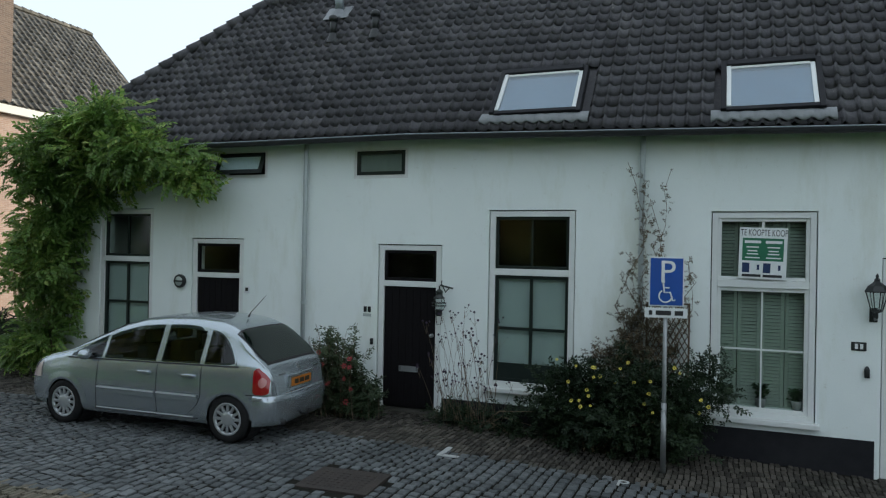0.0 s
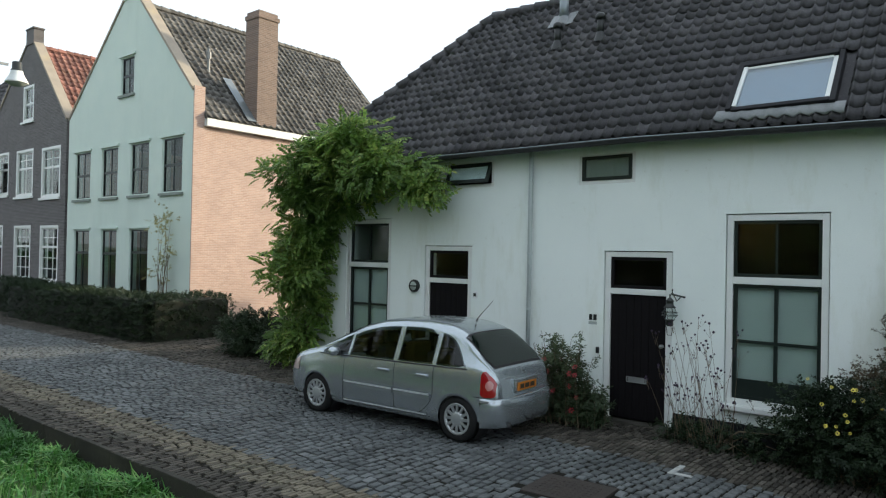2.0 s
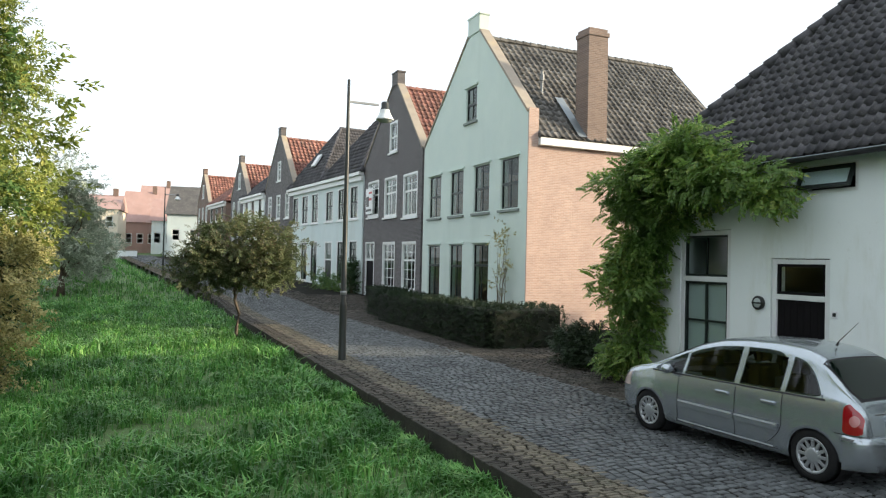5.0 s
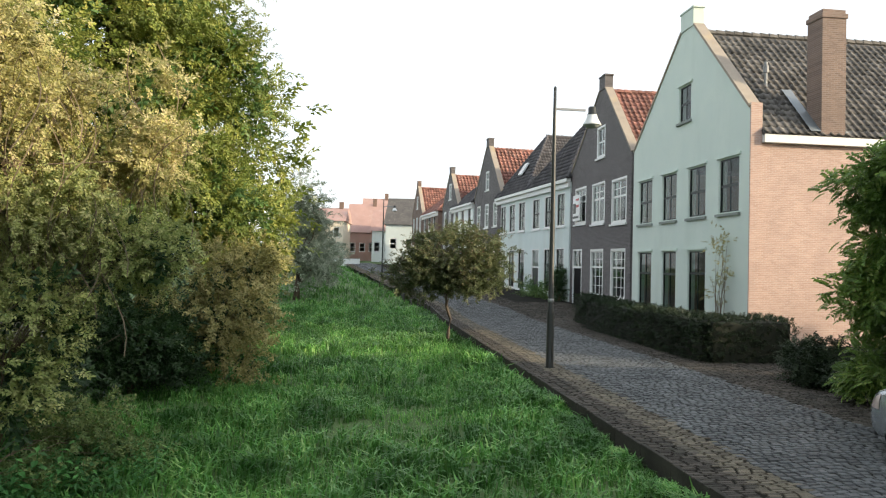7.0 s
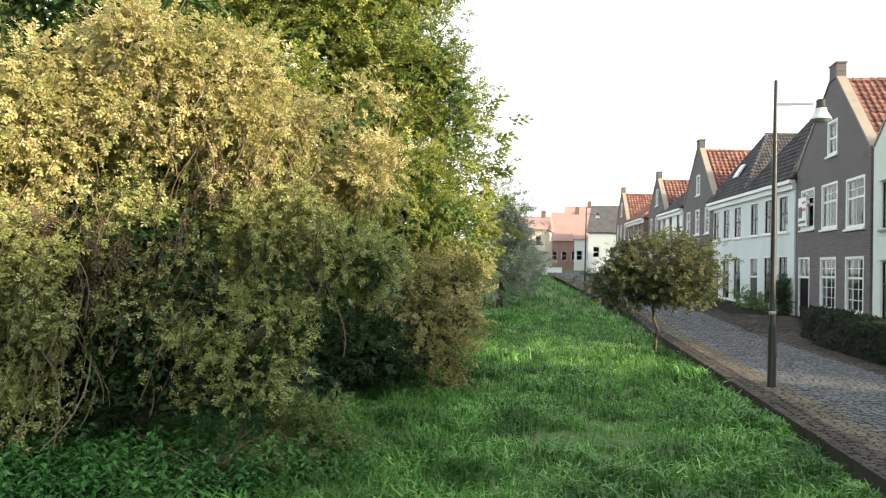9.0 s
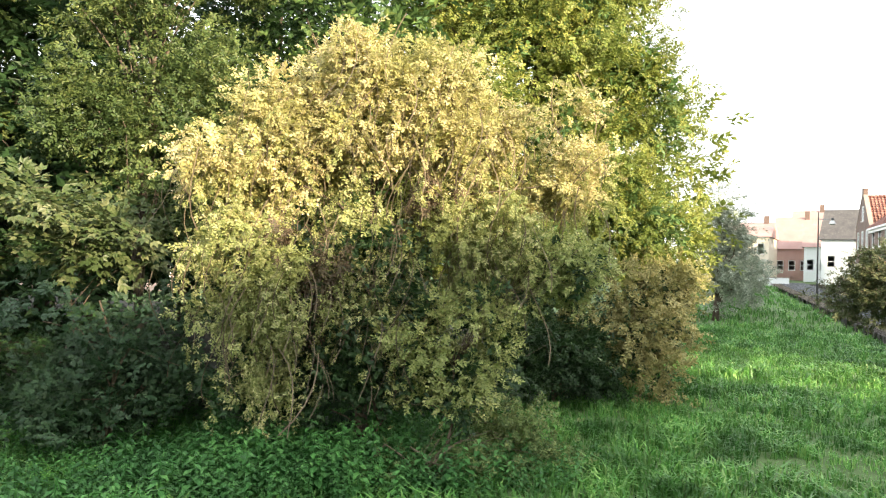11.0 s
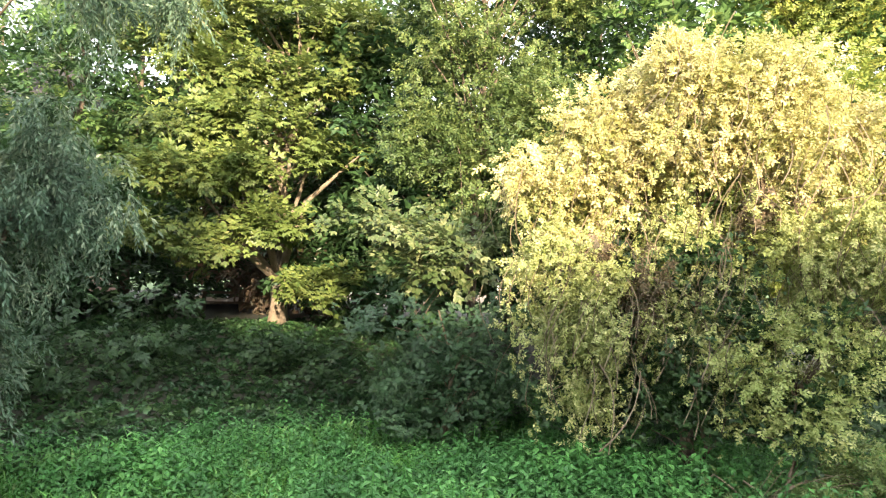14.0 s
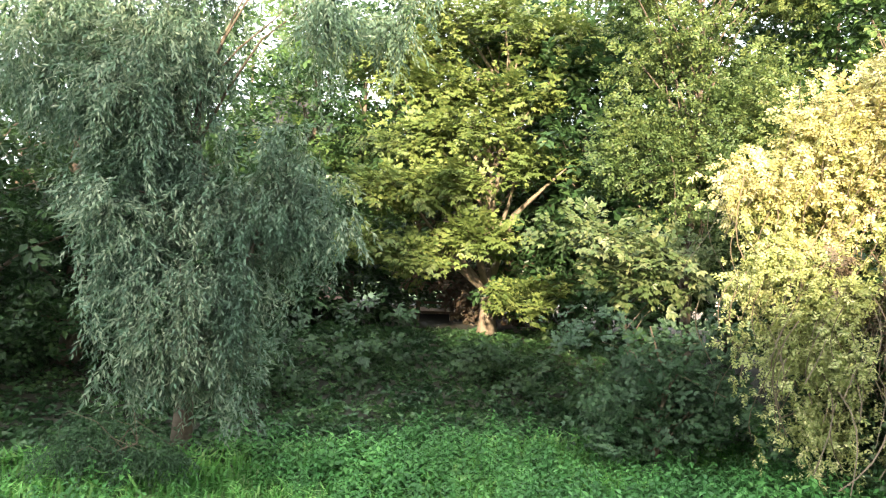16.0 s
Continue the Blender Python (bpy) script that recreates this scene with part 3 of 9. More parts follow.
NEAR = [c for c in CELLS if -6.2 < c[0] < 0.6 and c[1] < 3.3][:300]
near_set = set(NEAR)
lay_tiles("roof_tiles", [c for c in CELLS if c not in near_set], roof_place, M_TILE, roof)

# ridge and hip caps
for p0, p1, n in ((on_roof(HIP_BOT, 0, 0.03), on_roof(HIP_TOP, SLOPE, 0.05), 17), (on_roof(HIP_TOP, SLOPE, 0.05), Vector((5.6, RY, EZ + SLOPE * math.sin(PITCH) - 0.25)), 40)):
    for i in range(n):
        a, b = p0.lerp(p1, i / n), p0.lerp(p1, (i + 1.08) / n)
        bm = bmesh.new()
        cyl(bm, a + Vector((0, 0, 0.02)), b, 0.115, 0.095, 8)
        part("ridge_tile", bm, M_TILE_O, roof, smooth=True)

# gutter and soffit
for xa, xb in ((HIP_BOT, -4.5), (-4.5, 2.0), (2.0, WX1)):
    bm = bmesh.new()
    segs = 8
    rows = []
    for x in (xa, xb):
        z = EZ - 0.05 + eave_drop(x)
        ring = [(0.075 * math.cos(math.pi + math.pi * i / segs), 0.075 * math.sin(math.pi + math.pi * i / segs)) for i in range(segs + 1)]
        ring = ring + [(p * 0.86, q * 0.86) for p, q in ring[::-1]]
        rows.append([bm.verts.new((x, EY - 0.02 + p, z + q + 0.03)) for p, q in ring])
    k = len(rows[0])
    for i in range(k):
        bm.faces.new((rows[0][i], rows[0][(i + 1) % k], rows[1][(i + 1) % k], rows[1][i]))
    part("gutter", bm, M_GUTTER, white_house, "dark half-round gutter with a light rim")
    za, zb = EZ - 0.02 + eave_drop(xa), EZ - 0.02 + eave_drop(xb)
    bm = bmesh.new()
    vs = [bm.verts.new(p) for p in ((xa, EY + 0.04, za - 0.02), (xb, EY + 0.04, zb - 0.02), (xb, FY + 0.02, zb), (xa, FY + 0.02, za), (xa, EY + 0.04, za + 0.02), (xb, EY + 0.04, zb + 0.02), (xb, FY + 0.02, zb + 0.05), (xa, FY + 0.02, za + 0.05))]
    for q in ((0, 3, 2, 1), (4, 5, 6, 7), (0, 1, 5, 4), (2, 3, 7, 6), (0, 4, 7, 3), (1, 2, 6, 5)):
        bm.faces.new([vs[i] for i in q])
    part("soffit", bm, M_GUTTER, white_house)
    bm = bmesh.new()
    cyl(bm, (xa, EY - 0.095, EZ - 0.02 + eave_drop(xa)), (xb, EY - 0.095, EZ - 0.02 + eave_drop(xb)), 0.010, seg=6)
    part("gutter_rim", bm, M_ZINC, white_house)


def roof_block(name, x0, x1, v0, v1, u0, u1, mat, parent, bev=0.01):
    """A bevelled block that lies in the front slope."""
    bm = boxes((x0, x1, v0, v1, u0, u1), bevel=bev)
    o = on_roof((x0 + x1) / 2, 0)
    m = Matrix.Translation((0, o.y, o.z)) @ Matrix.Rotation(PITCH, 4, "X")
    bmesh.ops.transform(bm, matrix=m, verts=bm.verts)
    return part(name, bm, mat, parent)


for x0, x1, v0, v1 in SKYLIGHTS:
    sk = roof_block("skylight", x0, x0 + 0.07, v0, v1, 0.0, 0.13, M_PLINTH, white_house)
    tagged(sk, "dark framed roof window, sky reflection helped by a pale blue sheet")
    roof_block("frame_member", x1 - 0.07, x1, v0, v1, 0.0, 0.13, M_PLINTH, sk)
    roof_block("frame_member", x0 + 0.07, x1 - 0.07, v1 - 0.10, v1, 0.0, 0.15, M_PLINTH, sk)
    roof_block("frame_member", x0 + 0.07, x1 - 0.07, v0, v0 + 0.07, 0.0, 0.12, M_PLINTH, sk)
    roof_block("inner_frame", x0 + 0.07, x0 + 0.13, v0 + 0.07, v1 - 0.10, 0.02, 0.115, M_FRAME, sk)
    roof_block("inner_frame", x1 - 0.13, x1 - 0.07, v0 + 0.07, v1 - 0.10, 0.02, 0.115, M_FRAME, sk)
    roof_block("inner_frame", x0 + 0.13, x1 - 0.13, v1 - 0.15, v1 - 0.10, 0.02, 0.115, M_FRAME, sk)
    roof_block("pane", x0 + 0.13, x1 - 0.13, v0 + 0.07, v1 - 0.15, 0.095, 0.105, M_SKYGLASS, sk, 0)
    # pale sheet behind the pane stands in for reflected sky
    roof_block("blind", x0 + 0.13, x1 - 0.13, v0 + 0.07, v1 - 0.15, 0.03, 0.05, M_PALEBLIND, sk, 0)
    # wavy lead apron below the window
    n = 40
    vs, fs = [], []
    for i in range(n + 1):
        xx = x0 - 0.12 + (x1 - x0 + 0.24) * i / n
        wv = 0.028 * math.cos(2 * math.pi * ((xx + 12.6) / TW - 0.30))
        for vv, up in ((v0 + 0.03, 0.075), (v0 - 0.16, 0.088 + wv * 1.0), (v0 - 0.165, 0.055 + wv)):
            vs.append(on_roof(xx, vv, up))
    for i in range(n):
        for j in range(2):
            fs.append((i * 3 + j, i * 3 + j + 1, i * 3 + j + 4, i * 3 + j + 3))
    raw("lead_apron", vs, fs, M_LEAD, sk, "pale lead apron dressed over tiles", True)


def vent_pipe(x, v, h, r, mat, cap):
    base = on_roof(x, v, 0.03)
    bm = bmesh.new()
    cyl(bm, base, base + Vector((0, 0, h)), r, r, 12)
    p = part("roof_vent", bm, mat, white_house, "dark pipe vent through the tiles", True)
    bm = bmesh.new()
    lathe(bm, [(r * 1.05, h - 0.1), (r * 1.45, h - 0.09), (r * 1.45, h - 0.02), (r * 0.9, h + 0.02), (0, h + 0.03)], 12, Matrix.Translation(base))
    part("cap", bm, mat, p, smooth=True)
    bm = bmesh.new()
    lathe(bm, [(r * 2.2, -0.10), (r * 1.3, 0.05), (r * 1.05, 0.09)], 12, Matrix.Translation(base))
    part("collar", bm, cap, p, smooth=True)


vent_pipe(-6.93, 2.9, 0.42, 0.065, M_BLACK, M_BLACK)
vent_pipe(-6.03, 2.9, 0.42, 0.065, M_BLACK, M_BLACK)
vent_pipe(-7.12, 3.75, 0.55, 0.09, M_ZINC, M_LEAD)
roof_block("lead_sheet", -7.4, -6.85, 3.55, 3.95, 0.06, 0.075, M_LEAD, white_house, 0.004)


# windows and doors of the front
def sash_window(o, name, label, split, lower_cols, lower_rows, dark, blind, upper_cols=1, fw=0.085, sill=True, bottom_panel=0.0, bar=0.045):
    x0, x1, z0, z1 = o
    x0, x1, z1 = x0 + 0.013, x1 - 0.013, z1 - 0.016
    w = part(name, frame_bm(x0, x1, z0, z1, FY + 0.022, FY + 0.11, fw), M_FRAME, white_house, label)
    part("transom", boxes((x0 + fw, x1 - fw, FY + 0.018, FY + 0.10, split - 0.05, split + 0.05), bevel=0.008), M_FRAME, w)
    sash(w, x0 + fw, x1 - fw, split + 0.05, z1 - fw, FY + 0.05, upper_cols, 1, dark, 0.045, 0.03)
    sash(w, x0 + fw, x1 - fw, z0 + fw, split - 0.05, FY + 0.05, lower_cols, lower_rows, dark, 0.05, bar)
    if bottom_panel:
        part("bottom_panel", boxes((x0 + fw + 0.05, x1 - fw - 0.05, FY + 0.055, FY + 0.08, z0 + fw + 0.04, z0 + fw + bottom_panel), bevel=0.004), dark, w)
    if sill:
        part("sill", boxes((x0 - 0.06, x1 + 0.06, FY - 0.11, FY + 0.02, z0 - 0.07, z0), bevel=0.012), M_FRAME, w)
    if blind:
        part("blind", boxes((x0 + 0.08, x1 - 0.08, FY + 0.125, FY + 0.135, z0 + 0.08, split)), blind, w, "pale frosted screen behind the lower panes")
    return w


w = sash_window(OPEN["left_window"], "window", "tall white framed window with dark sashes", 2.28, 2, 2, M_DARKGREEN, M_BLIND, 2)
w = sash_window(OPEN["middle_window"], "window", "tall white framed sash window with dark sashes", 2.235, 2, 2, M_DARKGREEN, M_BLIND, 2, bottom_panel=0.28)
rw = sash_window(OPEN["right_window"], "window", "tall white sash window with shutters behind", 2.17, 2, 2, M_FRAME, None, 2, fw=0.075, bar=0.02)

# louvred shutters behind the right window
x0, x1, z0, z1 = OPEN["right_window"]
for k in range(4):
    a = x0 + 0.06 + (x1 - x0 - 0.12) * k / 4
    b = a + (x1 - x0 - 0.12) / 4 - 0.008
    for za, zb in ((z0 + 0.06, 2.12), (2.2, z1 - 0.06)):
        sh = part("shutter", frame_bm(a, b, za, zb, FY + 0.20, FY + 0.235, 0.045), M_SHUTTER, rw, "sage green louvred shutter leaf")
        bm = bmesh.new()
        z = za + 0.07
        while z < zb - 0.07:
            box(bm, a + 0.045, b - 0.045, -0.003, 0.003, -0.022, 0.022, m=Matrix.Translation((0, FY + 0.217, z)) @ Matrix.Rotation(radians(-32), 4, "X"))
            z += 0.046
        part("louvres", bm, M_SHUTTER, rw)


def front_door(o, label, split, letterbox):
    x0, x1, z0, z1 = o
    x0, x1, z1 = x0 + 0.013, x1 - 0.013, z1 - 0.016
    floor = gz((x0 + x1) / 2) + 0.015
    d = part("door", boxes((x0, x0 + 0.09, FY + 0.022, FY + 0.12, floor, z1), (x1 - 0.09, x1, FY + 0.022, FY + 0.12, floor, z1), (x0 + 0.09, x1 - 0.09, FY + 0.022, FY + 0.12, z1 - 0.08, z1), bevel=0.008), M_FRAME, white_house, label)
    part("transom", boxes((x0 + 0.09, x1 - 0.09, FY + 0.018, FY + 0.12, split - 0.045, split + 0.045), bevel=0.008), M_FRAME, d)
    sash(d, x0 + 0.09, x1 - 0.09, split + 0.045, z1 - 0.08, FY + 0.04, 1, 1, M_DOOR, 0.05)
    a, b, t = x0 + 0.092, x1 - 0.092, split - 0.047
    bm = boxes((a, b, FY + 0.06, FY + 0.11, floor + 0.02, t), bevel=0.004)
    lf = part("door_leaf", bm, M_DOOR, d, "black painted boarded door leaf")
    n = 7
    for i in range(n):
        p, q = a + 0.02 + (b - a - 0.04) * i / n, a + 0.02 + (b - a - 0.04) * (i + 1) / n
        part("board", boxes((p + 0.003, q - 0.003, FY + 0.05, FY + 0.062, floor + 0.05, t - 0.03), bevel=0.003), M_DOOR, d)
    part("threshold", boxes((x0 - 0.03, x1 + 0.03, FY - 0.16, FY + 0.14, -0.4, floor - 0.002), bevel=0.012), M_KERB, d, "grey stone step")
    if letterbox:
        m = (a + b) / 2
        part("letterbox", frame_bm(m - 0.17, m + 0.16, 0.60, 0.69, FY + 0.035, FY + 0.05, 0.018), M_METAL, d, "steel letterbox plate")
        part("letter_flap", boxes((m - 0.14, m + 0.13, FY + 0.04, FY + 0.046, 0.618, 0.672)), M_METAL, d)
        bm = bmesh.new()
        lathe(bm, [(0.0, 0.0), (0.028, 0.0), (0.03, 0.012), (0.018, 0.02), (0.018, 0.05), (0.03, 0.06), (0.024, 0.078), (0, 0.08)], 12, Matrix.Translation((b - 0.055, FY + 0.05, 1.20)) @ Matrix.Rotation(radians(90), 4, "X"))
        part("door_knob", bm, M_METAL, d, smooth=True)
    return d


front_door(OPEN["middle_door"], "black boarded front door in white frame with transom light", 2.00, True)
front_door(OPEN["left_door"], "black front door in white frame with transom light", 2.03, False)
front_door(OPEN["right_door"], "dark front door in white frame", 2.0, False)

# two small windows under the eaves, the first tilted open
for key, tilt in (("vent_window_a", 22), ("vent_window_b", 0)):
    x0, x1, z0, z1 = OPEN[key]
    w = part("window", frame_bm(x0, x1, z0, z1, FY + 0.012, FY + 0.08, 0.06), M_FRAME, white_house, "small window under the eaves with dark sash")
    bm = frame_bm(x0 + 0.06, x1 - 0.06, z0 + 0.06, z1 - 0.03, FY - 0.005, FY + 0.045, 0.055)
    g = boxes((x0 + 0.11, x1 - 0.11, FY + 0.015, FY + 0.02, z0 + 0.11, z1 - 0.08))
    if tilt:
        m = Matrix.Translation((0, FY, z1 - 0.04)) @ Matrix.Rotation(radians(-tilt), 4, "X") @ Matrix.Translation((0, -FY, -z1 + 0.04))
        bmesh.ops.transform(bm, matrix=m, verts=bm.verts)
        bmesh.ops.transform(g, matrix=m, verts=g.verts)
    part("sash", bm, M_DARKGREEN, w)
    part("pane", g, M_GLASS, w)
    bl = boxes((x0 + 0.11, x1 - 0.11, FY + 0.05, FY + 0.055, z0 + 0.11, z1 - 0.08))
    if tilt:
        bmesh.ops.transform(bl, matrix=m, verts=bl.verts)
    part("blind", bl, M_PALEBLIND if tilt else M_CURTAIN, w)

# rainwater pipes
for x in (-6.47, -1.0):
    z1 = EZ - 0.06 + eave_drop(x)
    bm = bmesh.new()
    tube(bm, [(x, FY - 0.07, z1 + 0.05), (x, FY - 0.07, z1 - 0.3), (x, FY - 0.07, gz(x))], 0.038, 10)
    dp = part("downpipe", bm, M_PIPE, white_house, "grey painted rainwater pipe", True)
    for z in (0.7, 1.6, 2.55, 3.4):
        bm = bmesh.new()
        cyl(bm, (x, FY - 0.07, z), (x, FY - 0.07, z + 0.045), 0.045, seg=10)
        box(bm, x - 0.012, x + 0.012, FY - 0.05, FY + 0.01, z + 0.01, z + 0.03)
        part("bracket", bm, M_PIPE, dp)

# ---- the row of gabled houses further along ----
def house_window(parent, x0, x1, z0, z1, frame_mat, sash_mat, cols, rows, fw=0.09, split=0.5, sill=None, hood=None, curtain=None, proud=0.0, top_rows=None):
    w = part("window", boxes((x0, x0 + fw, 0.02 - proud, 0.14, z0, z1), (x1 - fw, x1, 0.02 - proud, 0.14, z0, z1), (x0 + fw, x1 - fw, 0.02 - proud, 0.14, z1 - fw, z1), (x0 + fw, x1 - fw, 0.02 - proud, 0.14, z0, z0 + fw)), frame_mat, parent)
    zm = z0 + (z1 - z0) * split
    a, b = x0 + fw, x1 - fw
    bm = bmesh.new()
    for p, q in ((z0 + fw, zm), (zm, z1 - fw)):
        box(bm, a, a + 0.05, 0.06, 0.12, p, q)
        box(bm, b - 0.05, b, 0.06, 0.12, p, q)
        box(bm, a + 0.05, b - 0.05, 0.06, 0.12, p, p + 0.05)
        box(bm, a + 0.05, b - 0.05, 0.06, 0.12, q - 0.05, q)
    part("sash", bm, sash_mat, w)
    for p, q, rr in ((z0 + fw, zm, rows), (zm, z1 - fw, top_rows or rows)):
        for i in range(1, cols):
            xx = a + (b - a) * i / cols
            part("glazing_bar", boxes((xx - 0.018, xx + 0.018, 0.07, 0.11, p + 0.05, q - 0.05)), sash_mat, w)
        for j in range(1, rr):
            zz = p + (q - p) * j / rr
            part("glazing_bar", boxes((a + 0.05, b - 0.05, 0.072, 0.108, zz - 0.016, zz + 0.016)), sash_mat, w)
    part("pane", boxes((a, b, 0.085, 0.09, z0 + fw, z1 - fw)), M_GLASS_FAR, w)
    if sill:
        part("sill", boxes((x0 - 0.10, x1 + 0.10, -0.09, 0.10, z0 - 0.10, z0 - 0.002)), sill, w)
    if hood:
        part("lintel", boxes((x0 - 0.12, x1 + 0.12, -0.07, 0.02, z1 + 0.002, z1 + 0.09)), hood, w)
    if curtain:
        part("curtain", boxes((a, a + (b - a) * 0.15, 0.2, 0.22, z0 + 0.1, z1 - 0.1), (b - (b - a) * 0.15, b, 0.2, 0.22, z0 + 0.1, z1 - 0.1)), curtain, w)
    return w


def roof_side(name, house, x_e, z_e, x_r, z_r, y0, y1, mat, tile=True, w=0.235, h=0.33, k=8, rib=1.0):
    """One slope from the eave (x_e, z_e) to the ridge (x_r, z_r), running back from y0 to y1."""
    d = Vector((x_r - x_e, 0, z_r - z_e))
    L = d.length
    d.normalize()
    nrm = Vector((-d.z, 0, d.x)) if d.x < 0 else Vector((-d.z, 0, d.x))
    if nrm.z < 0:
        nrm = -nrm
    bm = bmesh.new()
    e, r = Vector((x_e, 0, z_e)), Vector((x_r, 0, z_r))
    vs = [bm.verts.new(p + Vector((0, y, 0)) + nrm * o) for o in (-0.1, 0.0) for p, y in ((e, y0), (e, y1), (r, y1), (r, y0))]
    for q in ((0, 3, 2, 1), (4, 5, 6, 7), (0, 1, 5, 4), (1, 2, 6, 5), (2, 3, 7, 6), (3, 0, 4, 7)):
        bm.faces.new([vs[i] for i in q])
    rf = part("roof_slope", bm, mat, house)
    if tile:
        cells = tile_cells(y0, y1 - w, L, lambda a, v: True, w, h)

        def place(a, v, u):
            s = 1.0
            return np.stack([x_e + d.x * v + nrm.x * u, a, z_e + d.z * v + nrm.z * u], -1)
        lay_tiles("roof_tiles", cells, place, mat, rf, w, h, k, rib=rib)
    return rf


def wall_slope(xa, za, xb, zb, y0, y1, h=0.2):
    """A board that follows a roof edge from (xa, za) down to (xb, zb)."""
    bm = bmesh.new()
    vs = [bm.verts.new(q) for y in (y0, y1) for q in ((xa, y, za - h), (xb, y, zb - h), (xb, y, zb), (xa, y, za))]
    for q in ((0, 1, 2, 3), (7, 6, 5, 4), (0, 4, 5, 1), (1, 5, 6, 2), (2, 6, 7, 3), (3, 7, 4, 0)):
        bm.faces.new([vs[i] for i in q])
    bmesh.ops.recalc_face_normals(bm, faces=bm.faces)
    return bm


def ridge_caps(house, p0, p1, mat, r=0.12):
    p0, p1 = Vector(p0), Vector(p1)
    n = max(2, int((p1 - p0).length / 0.38))
    bm = bmesh.new()
    for i in range(n):
        cyl(bm, p0.lerp(p1, i / n) + Vector((0, 0, 0.03)), p0.lerp(p1, (i + 1.08) / n), r, r * 0.85, 7)
    tagged(part("ridge_tiles", bm, mat, house), kind="stuff")


def gable_front(house, W, z_sh, z_pk, x_pk, top_w, openings, mat, coping, side_mat, depth, z_eave, coping_w=0.16, back=True):
    """Front wall with a straight gable, coping stones along its slopes, side and back walls."""
    bm = wall_grid(bmesh.new(), 0, W, -0.6, z_pk, 0, 0.32, openings)
    cut(bm, (x_pk - top_w / 2, 0, z_pk - 0.7), Vector((-(z_pk - 0.7 - z_sh), 0, x_pk - top_w / 2)))
    cut(bm, (x_pk + top_w / 2, 0, z_pk - 0.7), Vector(((z_pk - 0.7 - z_sh), 0, W - x_pk - top_w / 2)))
    part("wall", bm, mat, house, "street front with a straight gable")
    for sx, ex in ((0, x_pk - top_w / 2), (W, x_pk + top_w / 2)):
        a, b = Vector((sx, 0, z_sh)), Vector((ex, 0, z_pk - 0.7))
        d = (b - a).normalized()
        n = Vector((-d.z, 0, d.x)) * (1 if d.x > 0 else -1)
        bm = bmesh.new()
        vs = [bm.verts.new(p + n * o + Vector((0, y, 0))) for o in (-0.02, 0.07) for p, y in ((a, -0.05), (a, 0.40), (b, 0.40), (b, -0.05))]
        for q in ((0, 3, 2, 1), (4, 5, 6, 7), (0, 1, 5, 4), (1, 2, 6, 5), (2, 3, 7, 6), (3, 0, 4, 7)):
            bm.faces.new([vs[i] for i in q])
        part("coping", bm, coping, house, "weathered stone coping")
    part("gable_pier", boxes((x_pk - top_w / 2, x_pk + top_w / 2, -0.05, 0.42, z_pk - 0.72, z_pk), (x_pk - top_w / 2 - 0.05, x_pk + top_w / 2 + 0.05, -0.08, 0.45, z_pk, z_pk + 0.08), bevel=0.012), mat, house)
    part("wall", boxes((0, 0.3, 0.32, depth, -0.6, z_eave)), side_mat, house)
    part("wall", boxes((W - 0.3, W, 0.32, depth, -0.6, z_eave)), side_mat, house)
    if back:
        bm = wall_grid(bmesh.new(), 0.3, W - 0.3, -0.6, z_pk - 0.9, depth - 0.3, depth)
        cut(bm, (x_pk, 0, z_pk - 1.0), Vector((-(z_pk - 1.0 - z_eave), 0, x_pk)))
        cut(bm, (x_pk, 0, z_pk - 1.0), Vector(((z_pk - 1.0 - z_eave), 0, W - x_pk)))
        part("wall", bm, side_mat, house)
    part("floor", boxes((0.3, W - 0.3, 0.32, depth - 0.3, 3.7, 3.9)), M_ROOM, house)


# pale green gabled house
M_SILLGREY = plain("grey_green_sill", (0.22, 0.25, 0.23), 0.7)
RX, RYF = -32.6, 13.3
green = thing("gabled_house", Matrix.Translation((RX, RYF, 0)), "pale green plastered gabled house with orange brick side wall", "house", "row houses")
W = 10.1
ups = [(0.72, 2.18), (3.22, 4.62), (5.65, 7.09), (8.05, 9.47)]
ops = [(a, b, 4.58, 6.62) for a, b in ups] + [(0.75, 2.2, 0.4, 3.3), (3.3, 4.65, 0.4, 3.3), (5.7, 7.15, 0.0, 3.3), (4.72, 5.78, 8.6, 10.12)]
gable_front(green, W, 8.15, 13.1, 5.4, 1.1, ops, M_PLASTER_G, M_STONE, M_BRICK, 10.9, 7.15)
for o in ops[:4]:
    house_window(green, *o, M_PLASTER_G, M_DARKGREEN, 2, 1, 0.05, 0.5, M_SILLGREY, M_PLASTER_G, M_CURTAIN)
for o in ops[4:6]:
    house_window(green, *o, M_PLASTER_G, M_DARKGREEN, 2, 1, 0.05, 0.66, None, M_PLASTER_G, None)
house_window(green, *ops[6], M_PLASTER_G, M_DARKGREEN, 2, 1, 0.05, 0.72, None, M_PLASTER_G, None)
house_window(green, *ops[7], M_PLASTER_G, M_DARKGREEN, 2, 1, 0.05, 0.5, M_SILLGREY, M_PLASTER_G, None)
# brick return of the front with its pier and white eaves board
part("wall", boxes((W + 0.002, W + 0.06, 0.0, 0.42, -0.6, 8.3)), M_BRICK, green, "brick corner pier")
part("eaves_board", boxes((W - 0.02, W + 0.22, 0.42, 10.9, 6.92, 7.22), bevel=0.015), M_FRAME, green, "white painted eaves board")
roof_side("roof", green, W + 0.24, 7.22, 5.4, 12.25, 0.40, 10.9, M_TILE_G, w=0.30, h=0.36, rib=1.5)
roof_side("roof", green, -0.05, 7.4, 5.4, 12.25, 0.40, 10.9, M_TILE_G, k=4)
